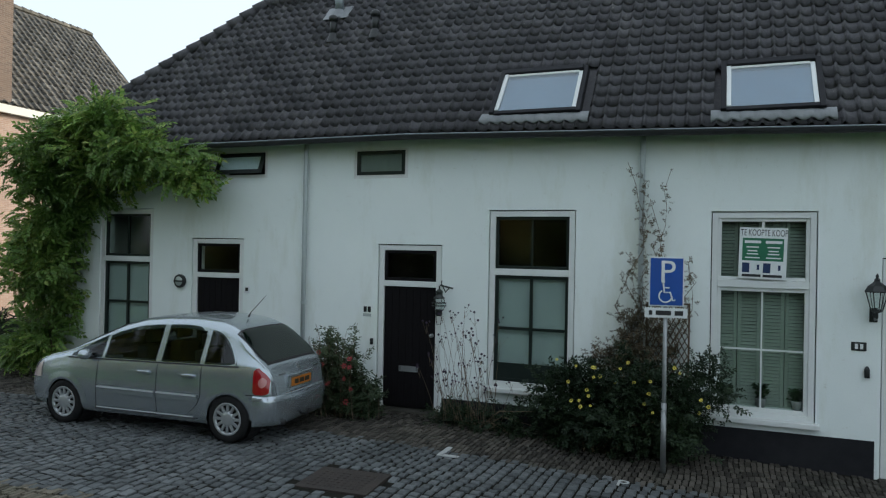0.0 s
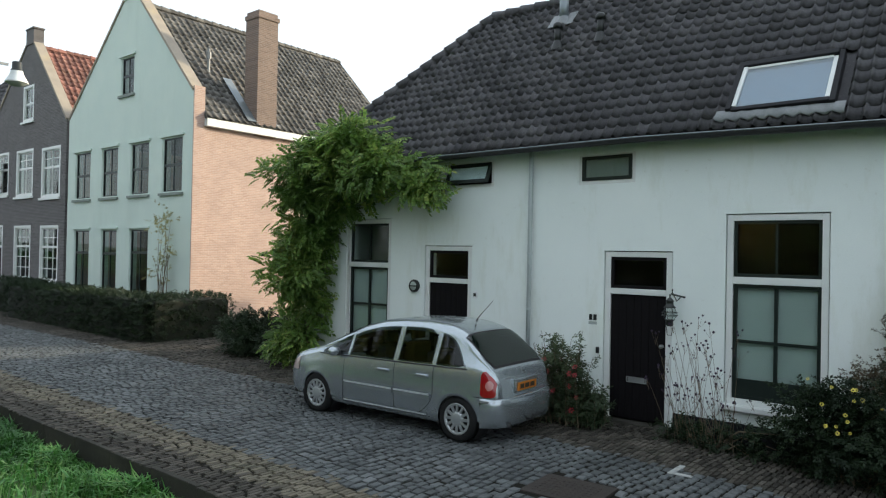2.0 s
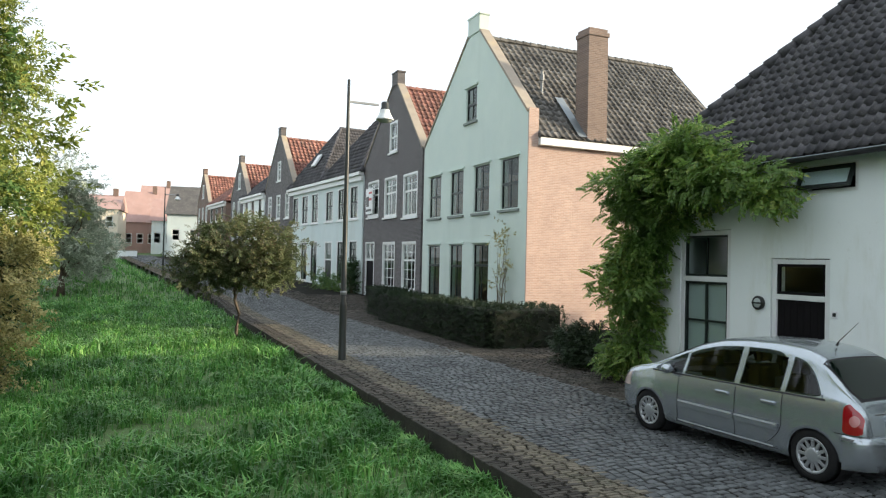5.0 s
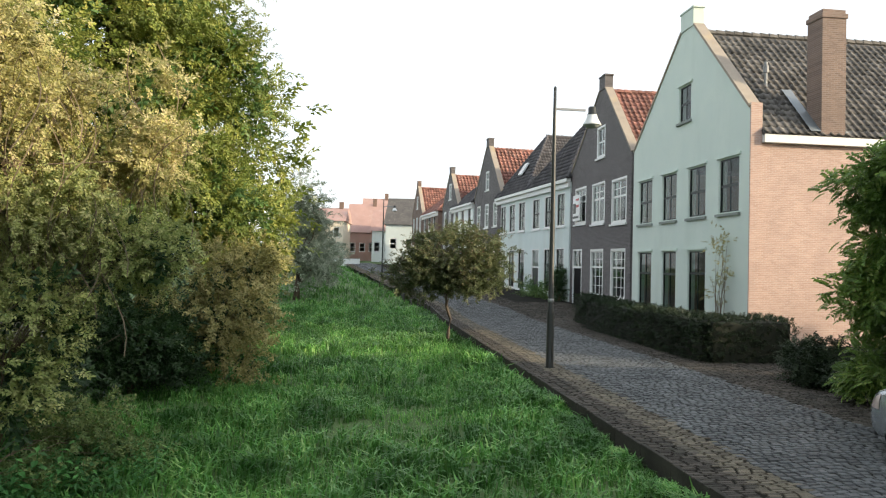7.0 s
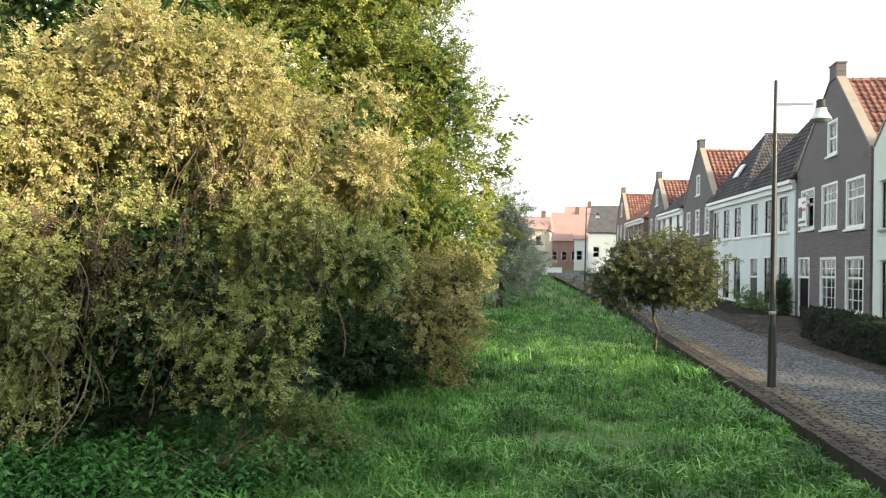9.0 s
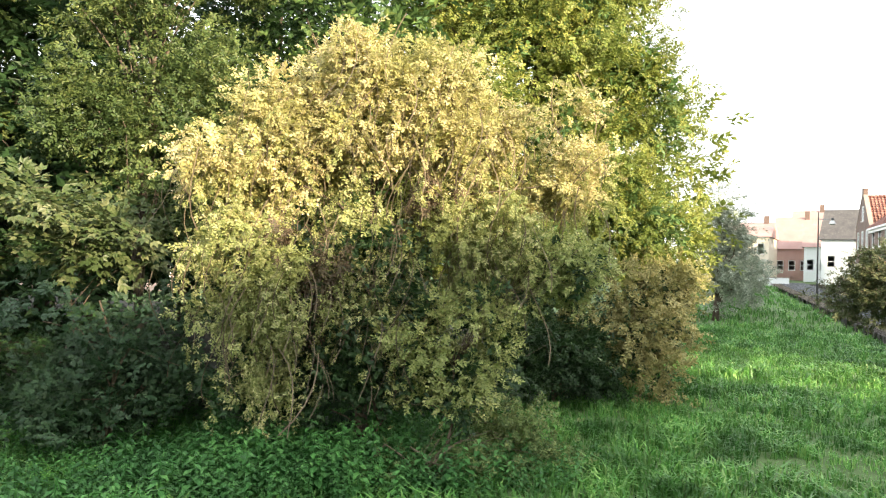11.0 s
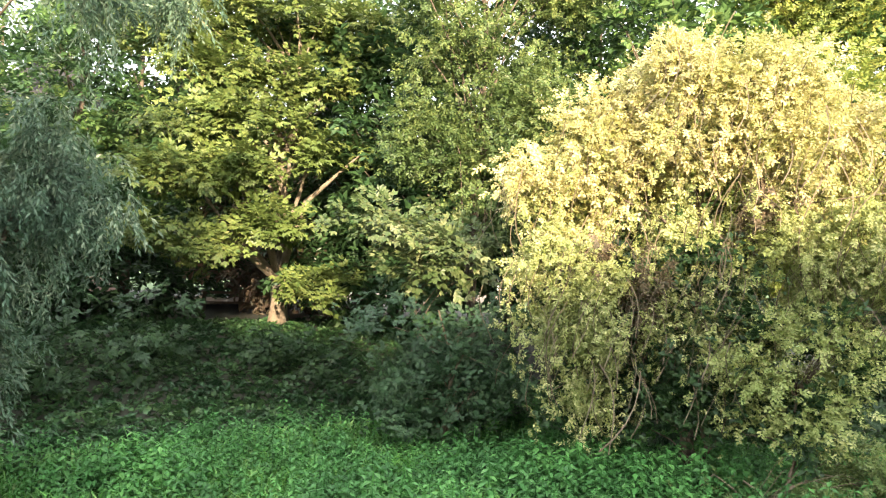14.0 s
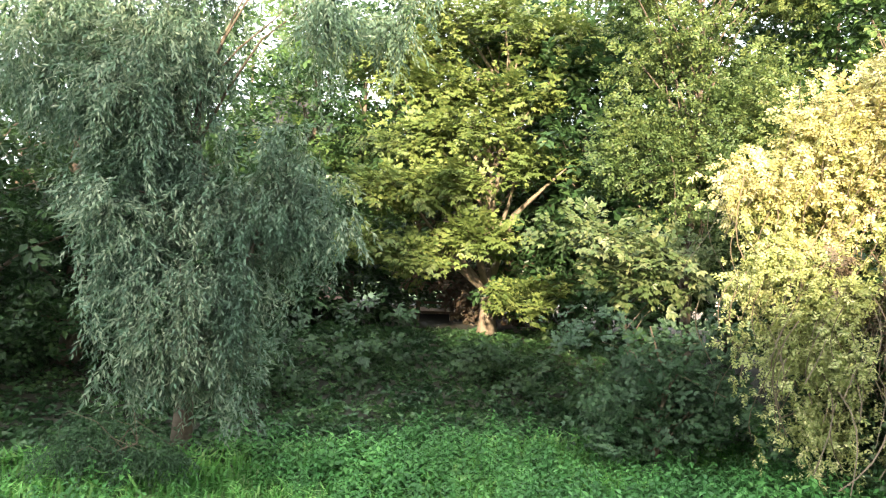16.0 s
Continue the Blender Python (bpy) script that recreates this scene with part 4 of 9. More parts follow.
ridge_caps(green, (5.4, 0.45, 12.3), (5.4, 10.9, 12.3), M_TILE_G)
part("verge_board", wall_slope(5.4, 12.3, W + 0.26, 7.2, 10.9, 10.96), M_GUTTER, green)
ch = part("chimney", boxes((W - 0.62, W + 0.20, 2.50, 3.40, 6.9, 11.35), (W - 0.66, W + 0.24, 2.46, 3.44, 11.35, 11.52), (W - 0.6, W + 0.18, 2.52, 3.38, 11.52, 11.66), bevel=0.012), M_BRICK_TAN, green, "tall brick chimney stack with corbelled head")
part("lead_flashing", boxes((W - 1.0, W + 0.2, 3.41, 3.52, 7.3, 7.42), bevel=0.01), M_LEAD, ch)
bm = bmesh.new()
n = 8
for i in range(n):
    t0, t1 = i / n, (i + 1) / n
    xa, xb = W + 0.22 - 1.75 * t0, W + 0.22 - 1.75 * t1
    za, zb = 7.38 + 1.86 * t0, 7.38 + 1.86 * t1
    vs = [bm.verts.new(q) for q in ((xa, 2.12, za), (xa, 2.50, za), (xb, 2.50, zb), (xb, 2.12, zb))]
    bm.faces.new(vs[::-1])
part("lead_valley", bm, M_ZINC, ch, "pale lead sheet beside the stack")
bm = bmesh.new()
cyl(bm, (W - 1.95, 1.75, 9.0), (W - 1.95, 1.75, 10.35), 0.06, seg=8)
cyl(bm, (W - 1.95, 1.75, 9.95), (W - 1.95, 1.75, 10.2), 0.10, seg=8)
fl = part("flue_pipe", bm, M_LEAD, green, "small roof flue")
part("lead_slate", boxes((-0.3, 0.35, -0.3, 0.25, -0.01, 0.02), bevel=0.005), M_ZINC, fl).matrix_basis = Matrix.Translation((W - 1.85, 1.75, 9.33)) @ Matrix.Rotation(radians(46), 4, "Y")

# grey brick gabled house
grey = thing("gabled_house", Matrix.Translation((-42.7, 13.32, 0)), "dark grey brick gabled house with red tiled roof", "house", "row houses")
W = 9.78
ops = [(0.9, 3.0, 5.1, 7.3), (4.0, 6.1, 4.95, 7.25), (7.1, 9.2, 4.8, 7.15), (0.62, 2.4, 0.0, 3.6), (3.9, 6.0, 0.9, 3.55), (7.1, 9.15, 0.9, 3.52), (4.7, 6.0, 8.6, 10.35)]
gable_front(grey, W, 8.25, 13.05, 5.45, 0.9, ops, M_BRICK_GREY, M_STONE, M_BRICK_GREY, 10.0, 7.6)
for o in ops[:3]:
    house_window(grey, *o, M_FRAME, M_FRAME, 2, 1, 0.12, 0.6, M_FRAME, None, M_BLIND, 0.02, top_rows=2)
for o in ops[4:6]:
    house_window(grey, *o, M_FRAME, M_FRAME, 3, 3, 0.12, 0.62, M_FRAME, None, M_BLIND, 0.02, top_rows=2)
house_window(grey, *ops[6], M_FRAME, M_FRAME, 2, 1, 0.12, 0.5, M_FRAME, None, None, 0.02)
x0, x1, z0, z1 = ops[3]
d = part("door", boxes((x0, x0 + 0.12, 0, 0.2, 0.0, z1), (x1 - 0.12, x1, 0, 0.2, 0.0, z1), (x0 + 0.12, x1 - 0.12, 0, 0.2, z1 - 0.1, z1), (x0 + 0.12, x1 - 0.12, 0, 0.18, 2.45, 2.58)), M_FRAME, grey, "dark door in white frame with transom")
part("door_leaf", boxes((x0 + 0.12, x1 - 0.12, 0.08, 0.14, 0.02, 2.45), (x0 + 0.25, x1 - 0.25, 0.06, 0.09, 0.25, 1.0), (x0 + 0.25, x1 - 0.25, 0.06, 0.09, 1.2, 2.25)), M_DOOR, d)
part("glazing_bar", boxes(((x0 + x1) / 2 - 0.03, (x0 + x1) / 2 + 0.03, 0.05, 0.12, 2.58, z1 - 0.1)), M_FRAME, d)
part("pane", boxes((x0 + 0.12, x1 - 0.12, 0.1, 0.105, 2.58, z1 - 0.1)), M_GLASS, d)
part("step", boxes((x0 - 0.2, x1 + 0.2, -0.5, 0.0, -0.3, 0.02), bevel=0.02), M_KERB, d)
roof_side("roof", grey, W - 0.02, 7.6, 5.45, 12.25, 0.35, 10.0, M_TILE_R, w=0.30, h=0.36, rib=1.6)
roof_side("roof", grey, 0.02, 7.6, 5.45, 12.25, 0.35, 10.0, M_TILE_R, k=4)
ridge_caps(grey, (5.45, 0.45, 12.3), (5.45, 9.9, 12.3), M_TILE_R)
estate = thing("sale_board", Matrix.Translation((-41.6, 13.1, 5.0)), "white estate agent board with dark emblem on house front", "sign")
part("board", boxes((0.0, 1.25, 0.02, 0.06, 0.3, 1.85), bevel=0.01), M_WHITE, estate)
part("emblem", boxes((0.12, 0.6, 0.0, 0.018, 0.75, 1.35)), M_BLACK, estate)
M_SIGNRED = plain("sign_red", (0.45, 0.04, 0.04), 0.4)
part("top_band", boxes((0.62, 1.15, 0.002, 0.018, 1.5, 1.62)), M_SIGNRED, estate)
part("text_bar", boxes((0.66, 1.15, 0.002, 0.018, 1.1, 1.25)), M_SIGNRED, estate)
part("text_bar", boxes((0.12, 1.12, 0.002, 0.018, 0.45, 0.58)), M_BLACK, estate)
part("bracket", boxes((0.3, 0.36, 0.06, 0.24, 0.5, 0.56), (0.9, 0.96, 0.06, 0.24, 0.5, 0.56)), M_METAL, estate)


def cornice_house(name, m, W, depth, z_c, ridge, wall_mat, roof_mat, ups, downs, label, doors=(), sashm=M_DARKGREEN, framem=M_FRAME, uz=(5.05, 7.1), dz=(0.55, 3.5)):
    h = thing("town_house", m, label, "house", "row houses")
    ops = [(a, b, *uz) for a, b in ups] + [(a, b, *dz) for a, b in downs] + [(a, b, -0.2, dz[1]) for a, b in doors]
    part("wall", wall_grid(bmesh.new(), 0, W, -0.6, z_c, 0, 0.3, ops), wall_mat, h)
    part("wall", boxes((0, 0.3, 0.3, depth, -0.6, z_c)), wall_mat, h)
    part("wall", boxes((W - 0.3, W, 0.3, depth, -0.6, z_c)), wall_mat, h)
    part("wall", boxes((0.3, W - 0.3, depth - 0.3, depth, -0.6, z_c)), wall_mat, h)
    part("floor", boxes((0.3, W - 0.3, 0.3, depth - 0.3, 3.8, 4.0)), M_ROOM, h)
    part("cornice", boxes((-0.05, W + 0.05, -0.32, 0.02, z_c - 0.02, z_c + 0.2), (-0.02, W + 0.02, -0.16, 0.0, z_c - 0.35, z_c - 0.02), bevel=0.02), M_FRAME, h, "white moulded cornice")
    for a, b in ups:
        house_window(h, a, b, *uz, framem, sashm, 2, 1, 0.08, 0.5, framem, None, M_CURTAIN, 0.02)
    for a, b in downs:
        house_window(h, a, b, *dz, framem, sashm, 2, 2, 0.08, 0.62, framem, None, M_CURTAIN, 0.02)
    for a, b in doors:
        d = part("door", boxes((a, a + 0.1, 0, 0.2, -0.2, dz[1]), (b - 0.1, b, 0, 0.2, -0.2, dz[1]), (a + 0.1, b - 0.1, 0, 0.2, dz[1] - 0.1, dz[1]), (a + 0.1, b - 0.1, 0, 0.2, 2.4, 2.5)), framem, h)
        part("door_leaf", boxes((a + 0.1, b - 0.1, 0.06, 0.12, -0.1, 2.4), (a + 0.25, b - 0.25, 0.045, 0.07, 0.2, 1.0), (a + 0.25, b - 0.25, 0.045, 0.07, 1.2, 2.2)), sashm, d)
        part("pane", boxes((a + 0.1, b - 0.1, 0.1, 0.105, 2.5, dz[1] - 0.1)), M_GLASS, d)
    return h


def hip_roof(h, W, depth, z_c, z_r, x_r, y_f, mat):
    """Roof hipped to the street, ridge at x_r running back."""
    a, b = Vector((-0.1, -0.25, z_c + 0.2)), Vector((W + 0.1, -0.25, z_c + 0.2))
    p, q = Vector((x_r, y_f, z_r)), Vector((x_r, depth, z_r))
    c, d = Vector((W + 0.1, depth, z_c + 0.2)), Vector((-0.1, depth, z_c + 0.2))
    bm = bmesh.new()
    va, vb, vp, vq, vc, vd = [bm.verts.new(v) for v in (a, b, p, q, c, d)]
    for f in ((va, vb, vp), (vb, vc, vq, vp), (vd, va, vp, vq), (vc, vd, vq)):
        bm.faces.new(f)
    rf = part("roof", bm, mat, h)
    w, hh = 0.235, 0.33
    # front triangle
    up = (p - (a + b) / 2)
    up.x = 0
    L = up.length
    e = up.normalized()
    n = Vector((0, -e.z, e.y))
    fx = (x_r + 0.1) / (W + 0.2)
    cells = tile_cells(-0.1, W + 0.1, L, lambda xx, v: -0.1 + (x_r + 0.1) * v / L < xx < W + 0.1 - (W + 0.1 - x_r) * v / L, w, hh)
    lay_tiles("roof_tiles", cells, lambda aa, v, u: np.stack([aa, a.y + e.y * v + n.y * u, a.z + e.z * v + n.z * u], -1), mat, rf, w, hh, 5)
    # right slope
    up = Vector((x_r - W - 0.1, 0, z_r - z_c - 0.2))
    L2 = up.length
    e2 = up.normalized()
    n2 = Vector((e2.z, 0, -e2.x))
    cells = tile_cells(-0.2, depth, L2, lambda yy, v: yy > -0.25 + (y_f + 0.25) * v / L2, w, hh)
    lay_tiles("roof_tiles", cells, lambda aa, v, u: np.stack([b.x + e2.x * v + n2.x * u, aa, b.z + e2.z * v + n2.z * u], -1), mat, rf, w, hh, 5)
    ridge_caps(h, a, p, mat)
    ridge_caps(h, b, p, mat)
    ridge_caps(h, p, q, mat)


TURN_ROW = Matrix.Rotation(radians(5.6), 4, "Z")


def row_at(x, y, z=0.0):
    return Matrix.Translation((x, y, z)) @ TURN_ROW


ux = [(0.85, 2.3), (3.1, 4.6), (5.4, 6.9)]
wh2 = cornice_house("town_house", row_at(-57.75, 11.74), 7.75, 10.0, 7.86, 12, M_PLASTER_B, M_TILE, ux, [ux[1], ux[2]], "pale plastered town house with white cornice and hipped dark roof", doors=[ux[0]], uz=(5.12, 7.34), dz=(0.8, 3.78))
hip_roof(wh2, 7.75, 10.0, 7.86, 12.85, 3.95, 2.75, M_TILE)
bm = boxes((-0.42, 0.42, -0.55, 0.55, -0.03, 0.10), bevel=0.02)
bmesh.ops.transform(bm, matrix=Matrix.Translation((4.2, 0.75, 10.05)) @ Matrix.Rotation(radians(58), 4, "X"), verts=bm.verts)
part("skylight", bm, M_WHITE, wh2, "small pale roof window")
ux = [(0.72, 2.2), (3.12, 4.45), (5.32, 6.7)]
wh3 = cornice_house("town_house", row_at(-57.75 + 7.76 * math.cos(radians(5.6)), 11.74 + 7.76 * math.sin(radians(5.6))), 7.5, 10.0, 7.86, 12, M_PLASTER_B, M_TILE, ux, [ux[1], ux[2]], "pale plastered town house with dark roof against the grey gable", doors=[ux[0]], uz=(5.12, 7.3), dz=(0.8, 3.74))
hip_roof(wh3, 7.5, 10.0, 7.86, 12.35, 5.6, 2.2, M_TILE)


def gable_house2(m, W, wall_mat, z_pk, ups, downs, label, roof_mat=M_TILE_R, z_sh=7.7):
    h = thing("gabled_house", m, label, "house", "row houses")
    ops = [(a, b, 4.9, 7.0) for a, b in ups] + [(a, b, 0.6, 3.4) for a, b in downs] + [(W / 2 - 0.55, W / 2 + 0.55, 8.2, 9.9)]
    gable_front(h, W, z_sh, z_pk, W / 2, 0.8, ops, wall_mat, M_STONE, wall_mat, 10.0, z_sh - 0.4)
    for o in ops:
        house_window(h, *o, M_FRAME, M_FRAME, 2, 2, 0.1, 0.6, M_FRAME, None, M_CURTAIN, 0.02)
    roof_side("roof", h, W - 0.02, z_sh - 0.4, W / 2, z_pk - 0.85, 0.35, 10.0, roof_mat, k=7, w=0.36, h=0.4, rib=2.2)
    roof_side("roof", h, 0.02, z_sh - 0.4, W / 2, z_pk - 0.85, 0.35, 10.0, roof_mat, tile=False)
    ridge_caps(h, (W / 2, 0.45, z_pk - 0.8), (W / 2, 9.9, z_pk - 0.8), roof_mat)
    return h


TRIO = [(0.9, 2.1), (3.5, 4.7), (6.1, 7.3)]
g2 = gable_house2(row_at(-65.15, 11.0, 0.9), 8.3, M_BRICK_GREY, 12.75, TRIO, TRIO, "grey brick gabled house with red roof and roof window", z_sh=7.75)
bm = boxes((-0.8, 0.8, -1.2, 1.2, 0.02, 0.2), bevel=0.03)
bmesh.ops.transform(bm, matrix=Matrix.Translation((5.8, 3.6, 9.75)) @ Matrix.Rotation(radians(47.5), 4, "Y"), verts=bm.verts)
part("skylight", bm, M_ZINC, g2, "wide grey roof window")
w3 = cornice_house("town_house", row_at(-74.0, 10.15, 1.1), 8.4, 10.0, 7.15, 11, M_PLASTER, M_TILE, [(1, 2.1), (3.7, 4.9), (6.4, 7.5)], [(3.7, 4.9), (6.4, 7.5)], "white plastered town house with dark roof", doors=[(1, 2.1)])
hip_roof(w3, 8.4, 10.0, 7.15, 11.4, 5.4, 4.0, M_TILE)
TRIO = [(0.8, 1.9), (3.1, 4.2), (5.4, 6.5)]
g3 = gable_house2(row_at(-78.9, 9.66, 1.3), 7.3, M_BRICK_GREY, 11.65, TRIO, TRIO, "grey brick gabled house with red tiled roof", z_sh=7.4)
w4 = cornice_house("town_house", row_at(-90.6, 8.52, 1.5), 9.3, 10.0, 7.0, 11, M_BRICK_X, M_TILE, [(1, 2.1), (3.9, 5.1), (6.8, 7.9)], [(3.9, 5.1), (6.8, 7.9)], "brown brick town house with red hipped roof", doors=[(1, 2.1)])
hip_roof(w4, 9.3, 10.0, 7.0, 11.0, 6.0, 4.0, M_TILE_R)
g4 = gable_house2(row_at(-98.5, 7.8, 1.7), 7.4, M_BRICK_X, 11.9, TRIO, TRIO, "brown brick gabled house with red tiled roof", z_sh=7.4)


def far_house(x, y, W, z_e, z_r, wall_mat, roof_mat, label, rz=0.0, n=4, depth=9.0, storeys=2):
    """A distant house whose eaves face us, with two rows of windows."""
    h = thing("distant_house", Matrix.Translation((x, y, -0.3)) @ Matrix.Rotation(radians(rz), 4, "Z"), label, "house", "distant houses")
    ops = []
    for s in range(storeys):
        zz = 0.9 + s * (z_e - 0.6) / storeys
        ops += [(W * (i + 0.5) / n - 0.5, W * (i + 0.5) / n + 0.5, zz, zz + 1.6) for i in range(n)]
    part("wall", wall_grid(bmesh.new(), 0, W, -0.5, z_e, 0, 0.3, ops), wall_mat, h)
    part("wall", boxes((0, 0.3, 0.3, depth, -0.5, z_e)), wall_mat, h)
    part("wall", boxes((W - 0.3, W, 0.3, depth, -0.5, z_e)), wall_mat, h)
    part("wall", boxes((0.3, W - 0.3, depth - 0.3, depth, -0.5, z_e)), wall_mat, h)
    for o in ops:
        w = part("window", boxes((o[0], o[0] + 0.1, 0.05, 0.15, o[2], o[3]), (o[1] - 0.1, o[1], 0.05, 0.15, o[2], o[3]), (o[0] + 0.1, o[1] - 0.1, 0.05, 0.15, o[3] - 0.1, o[3]), (o[0] + 0.1, o[1] - 0.1, 0.05, 0.15, o[2], o[2] + 0.1), (o[0] + 0.1, o[1] - 0.1, 0.06, 0.14, (o[2] + o[3]) / 2 - 0.04, (o[2] + o[3]) / 2 + 0.04)), M_FRAME, h)
        part("pane", boxes((o[0] + 0.1, o[1] - 0.1, 0.1, 0.11, o[2] + 0.1, o[3] - 0.1)), M_GLASS, w)
    bm = bmesh.new()
    vs = [bm.verts.new(p) for p in ((-0.3, -0.35, z_e), (W + 0.3, -0.35, z_e), (W + 0.3, depth / 2, z_r), (-0.3, depth / 2, z_r), (W + 0.3, depth + 0.3, z_e), (-0.3, depth + 0.3, z_e))]
    for f in ((0, 1, 2, 3), (3, 2, 4, 5), (0, 3, 5), (1, 4, 2), (0, 5, 4, 1)):
        bm.faces.new([vs[i] for i in f])
    part("roof", bm, roof_mat, h)
    part("chimney", boxes((W * 0.8, W * 0.8 + 0.7, depth / 2 - 0.4, depth / 2 + 0.4, z_e, z_r + 1.0), bevel=0.02), M_BRICK_X, h)
    return h


M_OCHRE = surface("ochre_plaster", (0.70, 0.62, 0.50), (0.64, 0.56, 0.45), 1, 0.85, 0, 30, 0.1, 0.2)
far_house(-112, -8.5, 6.5, 9.2, 11.6, M_OCHRE, M_TILE_FAR, "distant cream plastered house with red roof paled for haze", 84, 3, 10, 3)
far_house(-124, -1.4, 5.0, 8.0, 13.4, M_TILE_FAR, M_TILE_FAR, "distant brick house, walls and steep roof paled for haze", 86, 3, 10)
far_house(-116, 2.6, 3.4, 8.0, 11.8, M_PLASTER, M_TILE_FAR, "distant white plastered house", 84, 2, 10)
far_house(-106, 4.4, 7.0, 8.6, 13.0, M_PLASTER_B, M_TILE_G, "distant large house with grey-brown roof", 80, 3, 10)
far_house(-134, 1.0, 5.0, 10.0, 15.5, M_OCHRE, M_TILE_FAR, "distant tall house with red roof paled for haze", 85, 3, 12, 3)
far_house(-22, -46, 26, 9.0, 14.0, M_BRICK, M_TILE_R, "brick house glimpsed through the trees", 180, 7, 9)
gw = thing("garden_wall", None, "low white plastered wall at the end of the meadow", "wall")
part("wall", boxes((-96.0, -95.7, -16.0, 0.6, 0.6, 2.95)), M_PLASTER, gw)
part("coping", boxes((-96.06, -95.64, -16.0, 0.65, 2.95, 3.05), bevel=0.02), M_STONE, gw)

# unseen taller neighbour added beyond the right end of the white house to shade the trees, and garden shrubs behind it
nb = thing("tall_house", Matrix.Translation((10.5, 10.2, 0)), "unseen tall plain brick house added to cast shade on the trees", "house")
part("wall", boxes((0, 26, 0, 0.3, -0.8, 8.5), (0, 0.3, 0.3, 9.7, -0.8, 8.5), (25.7, 26, 0.3, 9.7, -0.8, 8.5), (0, 26, 9.7, 10, -0.8, 8.5)), M_BRICK_X, nb)
bm = bmesh.new()
vs = [bm.verts.new(q) for q in ((-0.2, -0.3, 8.5), (26.2, -0.3, 8.5), (26.2, 5, 12.5), (-0.2, 5, 12.5), (26.2, 10.3, 8.5), (-0.2, 10.3, 8.5))]
for f in ((0, 1, 2, 3), (3, 2, 4, 5), (0, 3, 5), (1, 4, 2), (0, 5, 4, 1)):
    bm.faces.new([vs[i] for i in f])
part("roof", bm, M_TILE, nb)
# second unseen block, added between the two to keep low sun off the trees
nb = thing("narrow_house", Matrix.Translation((5.85, 10.4, 0)), "unseen narrow brick house added beside the white house to cast shade", "house")
part("wall", boxes((0, 4.5, 0, 0.3, -0.8, 6.0), (0, 0.3, 0.3, 8.7, -0.8, 6.0), (4.2, 4.5, 0.3, 8.7, -0.8, 6.0), (0, 4.5, 8.7, 9, -0.8, 6.0)), M_BRICK_X, nb)
bm = bmesh.new()
vs = [bm.verts.new(q) for q in ((-0.1, -0.3, 6.0), (4.6, -0.3, 6.0), (4.6, 4.5, 9.6), (-0.1, 4.5, 9.6), (4.6, 9.3, 6.0), (-0.1, 9.3, 6.0))]
for f in ((0, 1, 2, 3), (3, 2, 4, 5), (0, 3, 5), (1, 4, 2), (0, 5, 4, 1)):
    bm.faces.new([vs[i] for i in f])
part("roof", bm, M_TILE, nb)

# brick house far behind the willow, seen through gaps in the leaves
M_BRICK_FAR = brick_mat("pink_brick", (0.42, 0.27, 0.22), (0.33, 0.21, 0.17), (0.42, 0.36, 0.32), axis="xz")
fh = thing("brick_house_behind_trees", Matrix.Translation((-5.6, -36.0, 0.6)) @ Matrix.Rotation(radians(8), 4, "Z"), "reddish brick house half hidden behind the trees", "house")
part("wall", wall_grid(bmesh.new(), -3.2, 3.2, -0.6, 8.0, -0.35, 0.0, [(-2.2, -1.1, 0.9, 2.4), (0.9, 2.0, 0.9, 2.4), (-0.6, 0.6, 3.4, 4.8)]), M_BRICK_FAR, fh)
part("wall", boxes((-3.2, -2.85, -7.0, -0.35, -0.6, 8.0), (2.85, 3.2, -7.0, -0.35, -0.6, 8.0), (-3.2, 3.2, -7.35, -7.0, -0.6, 8.0)), M_BRICK_FAR, fh)
bm = bmesh.new()
vs = [bm.verts.new(q) for q in ((-3.5, 0.2, 8.0), (-3.5, -7.5, 8.0), (0, -7.5, 11.4), (0, 0.2, 11.4), (3.5, 0.2, 8.0), (3.5, -7.5, 8.0))]
for f in ((0, 3, 2, 1), (3, 4, 5, 2), (0, 4, 3), (1, 2, 5), (0, 1, 5, 4)):
    bm.faces.new([vs[i] for i in f])
part("roof", bm, M_TILE, fh)
for x0, x1, z0, z1 in ((-2.2, -1.1, 0.9, 2.4), (0.9, 2.0, 0.9, 2.4), (-0.6, 0.6, 3.4, 4.8)):
    w = part("window", boxes((x0, x0 + 0.07, -0.12, -0.04, z0, z1), (x1 - 0.07, x1, -0.12, -0.04, z0, z1), (x0 + 0.07, x1 - 0.07, -0.12, -0.04, z0, z0 + 0.07), (x0 + 0.07, x1 - 0.07, -0.12, -0.04, z1 - 0.07, z1)), M_WHITE, fh)
    part("pane", boxes((x0 + 0.07, x1 - 0.07, -0.09, -0.08, z0 + 0.07, z1 - 0.07)), M_GLASS, w)

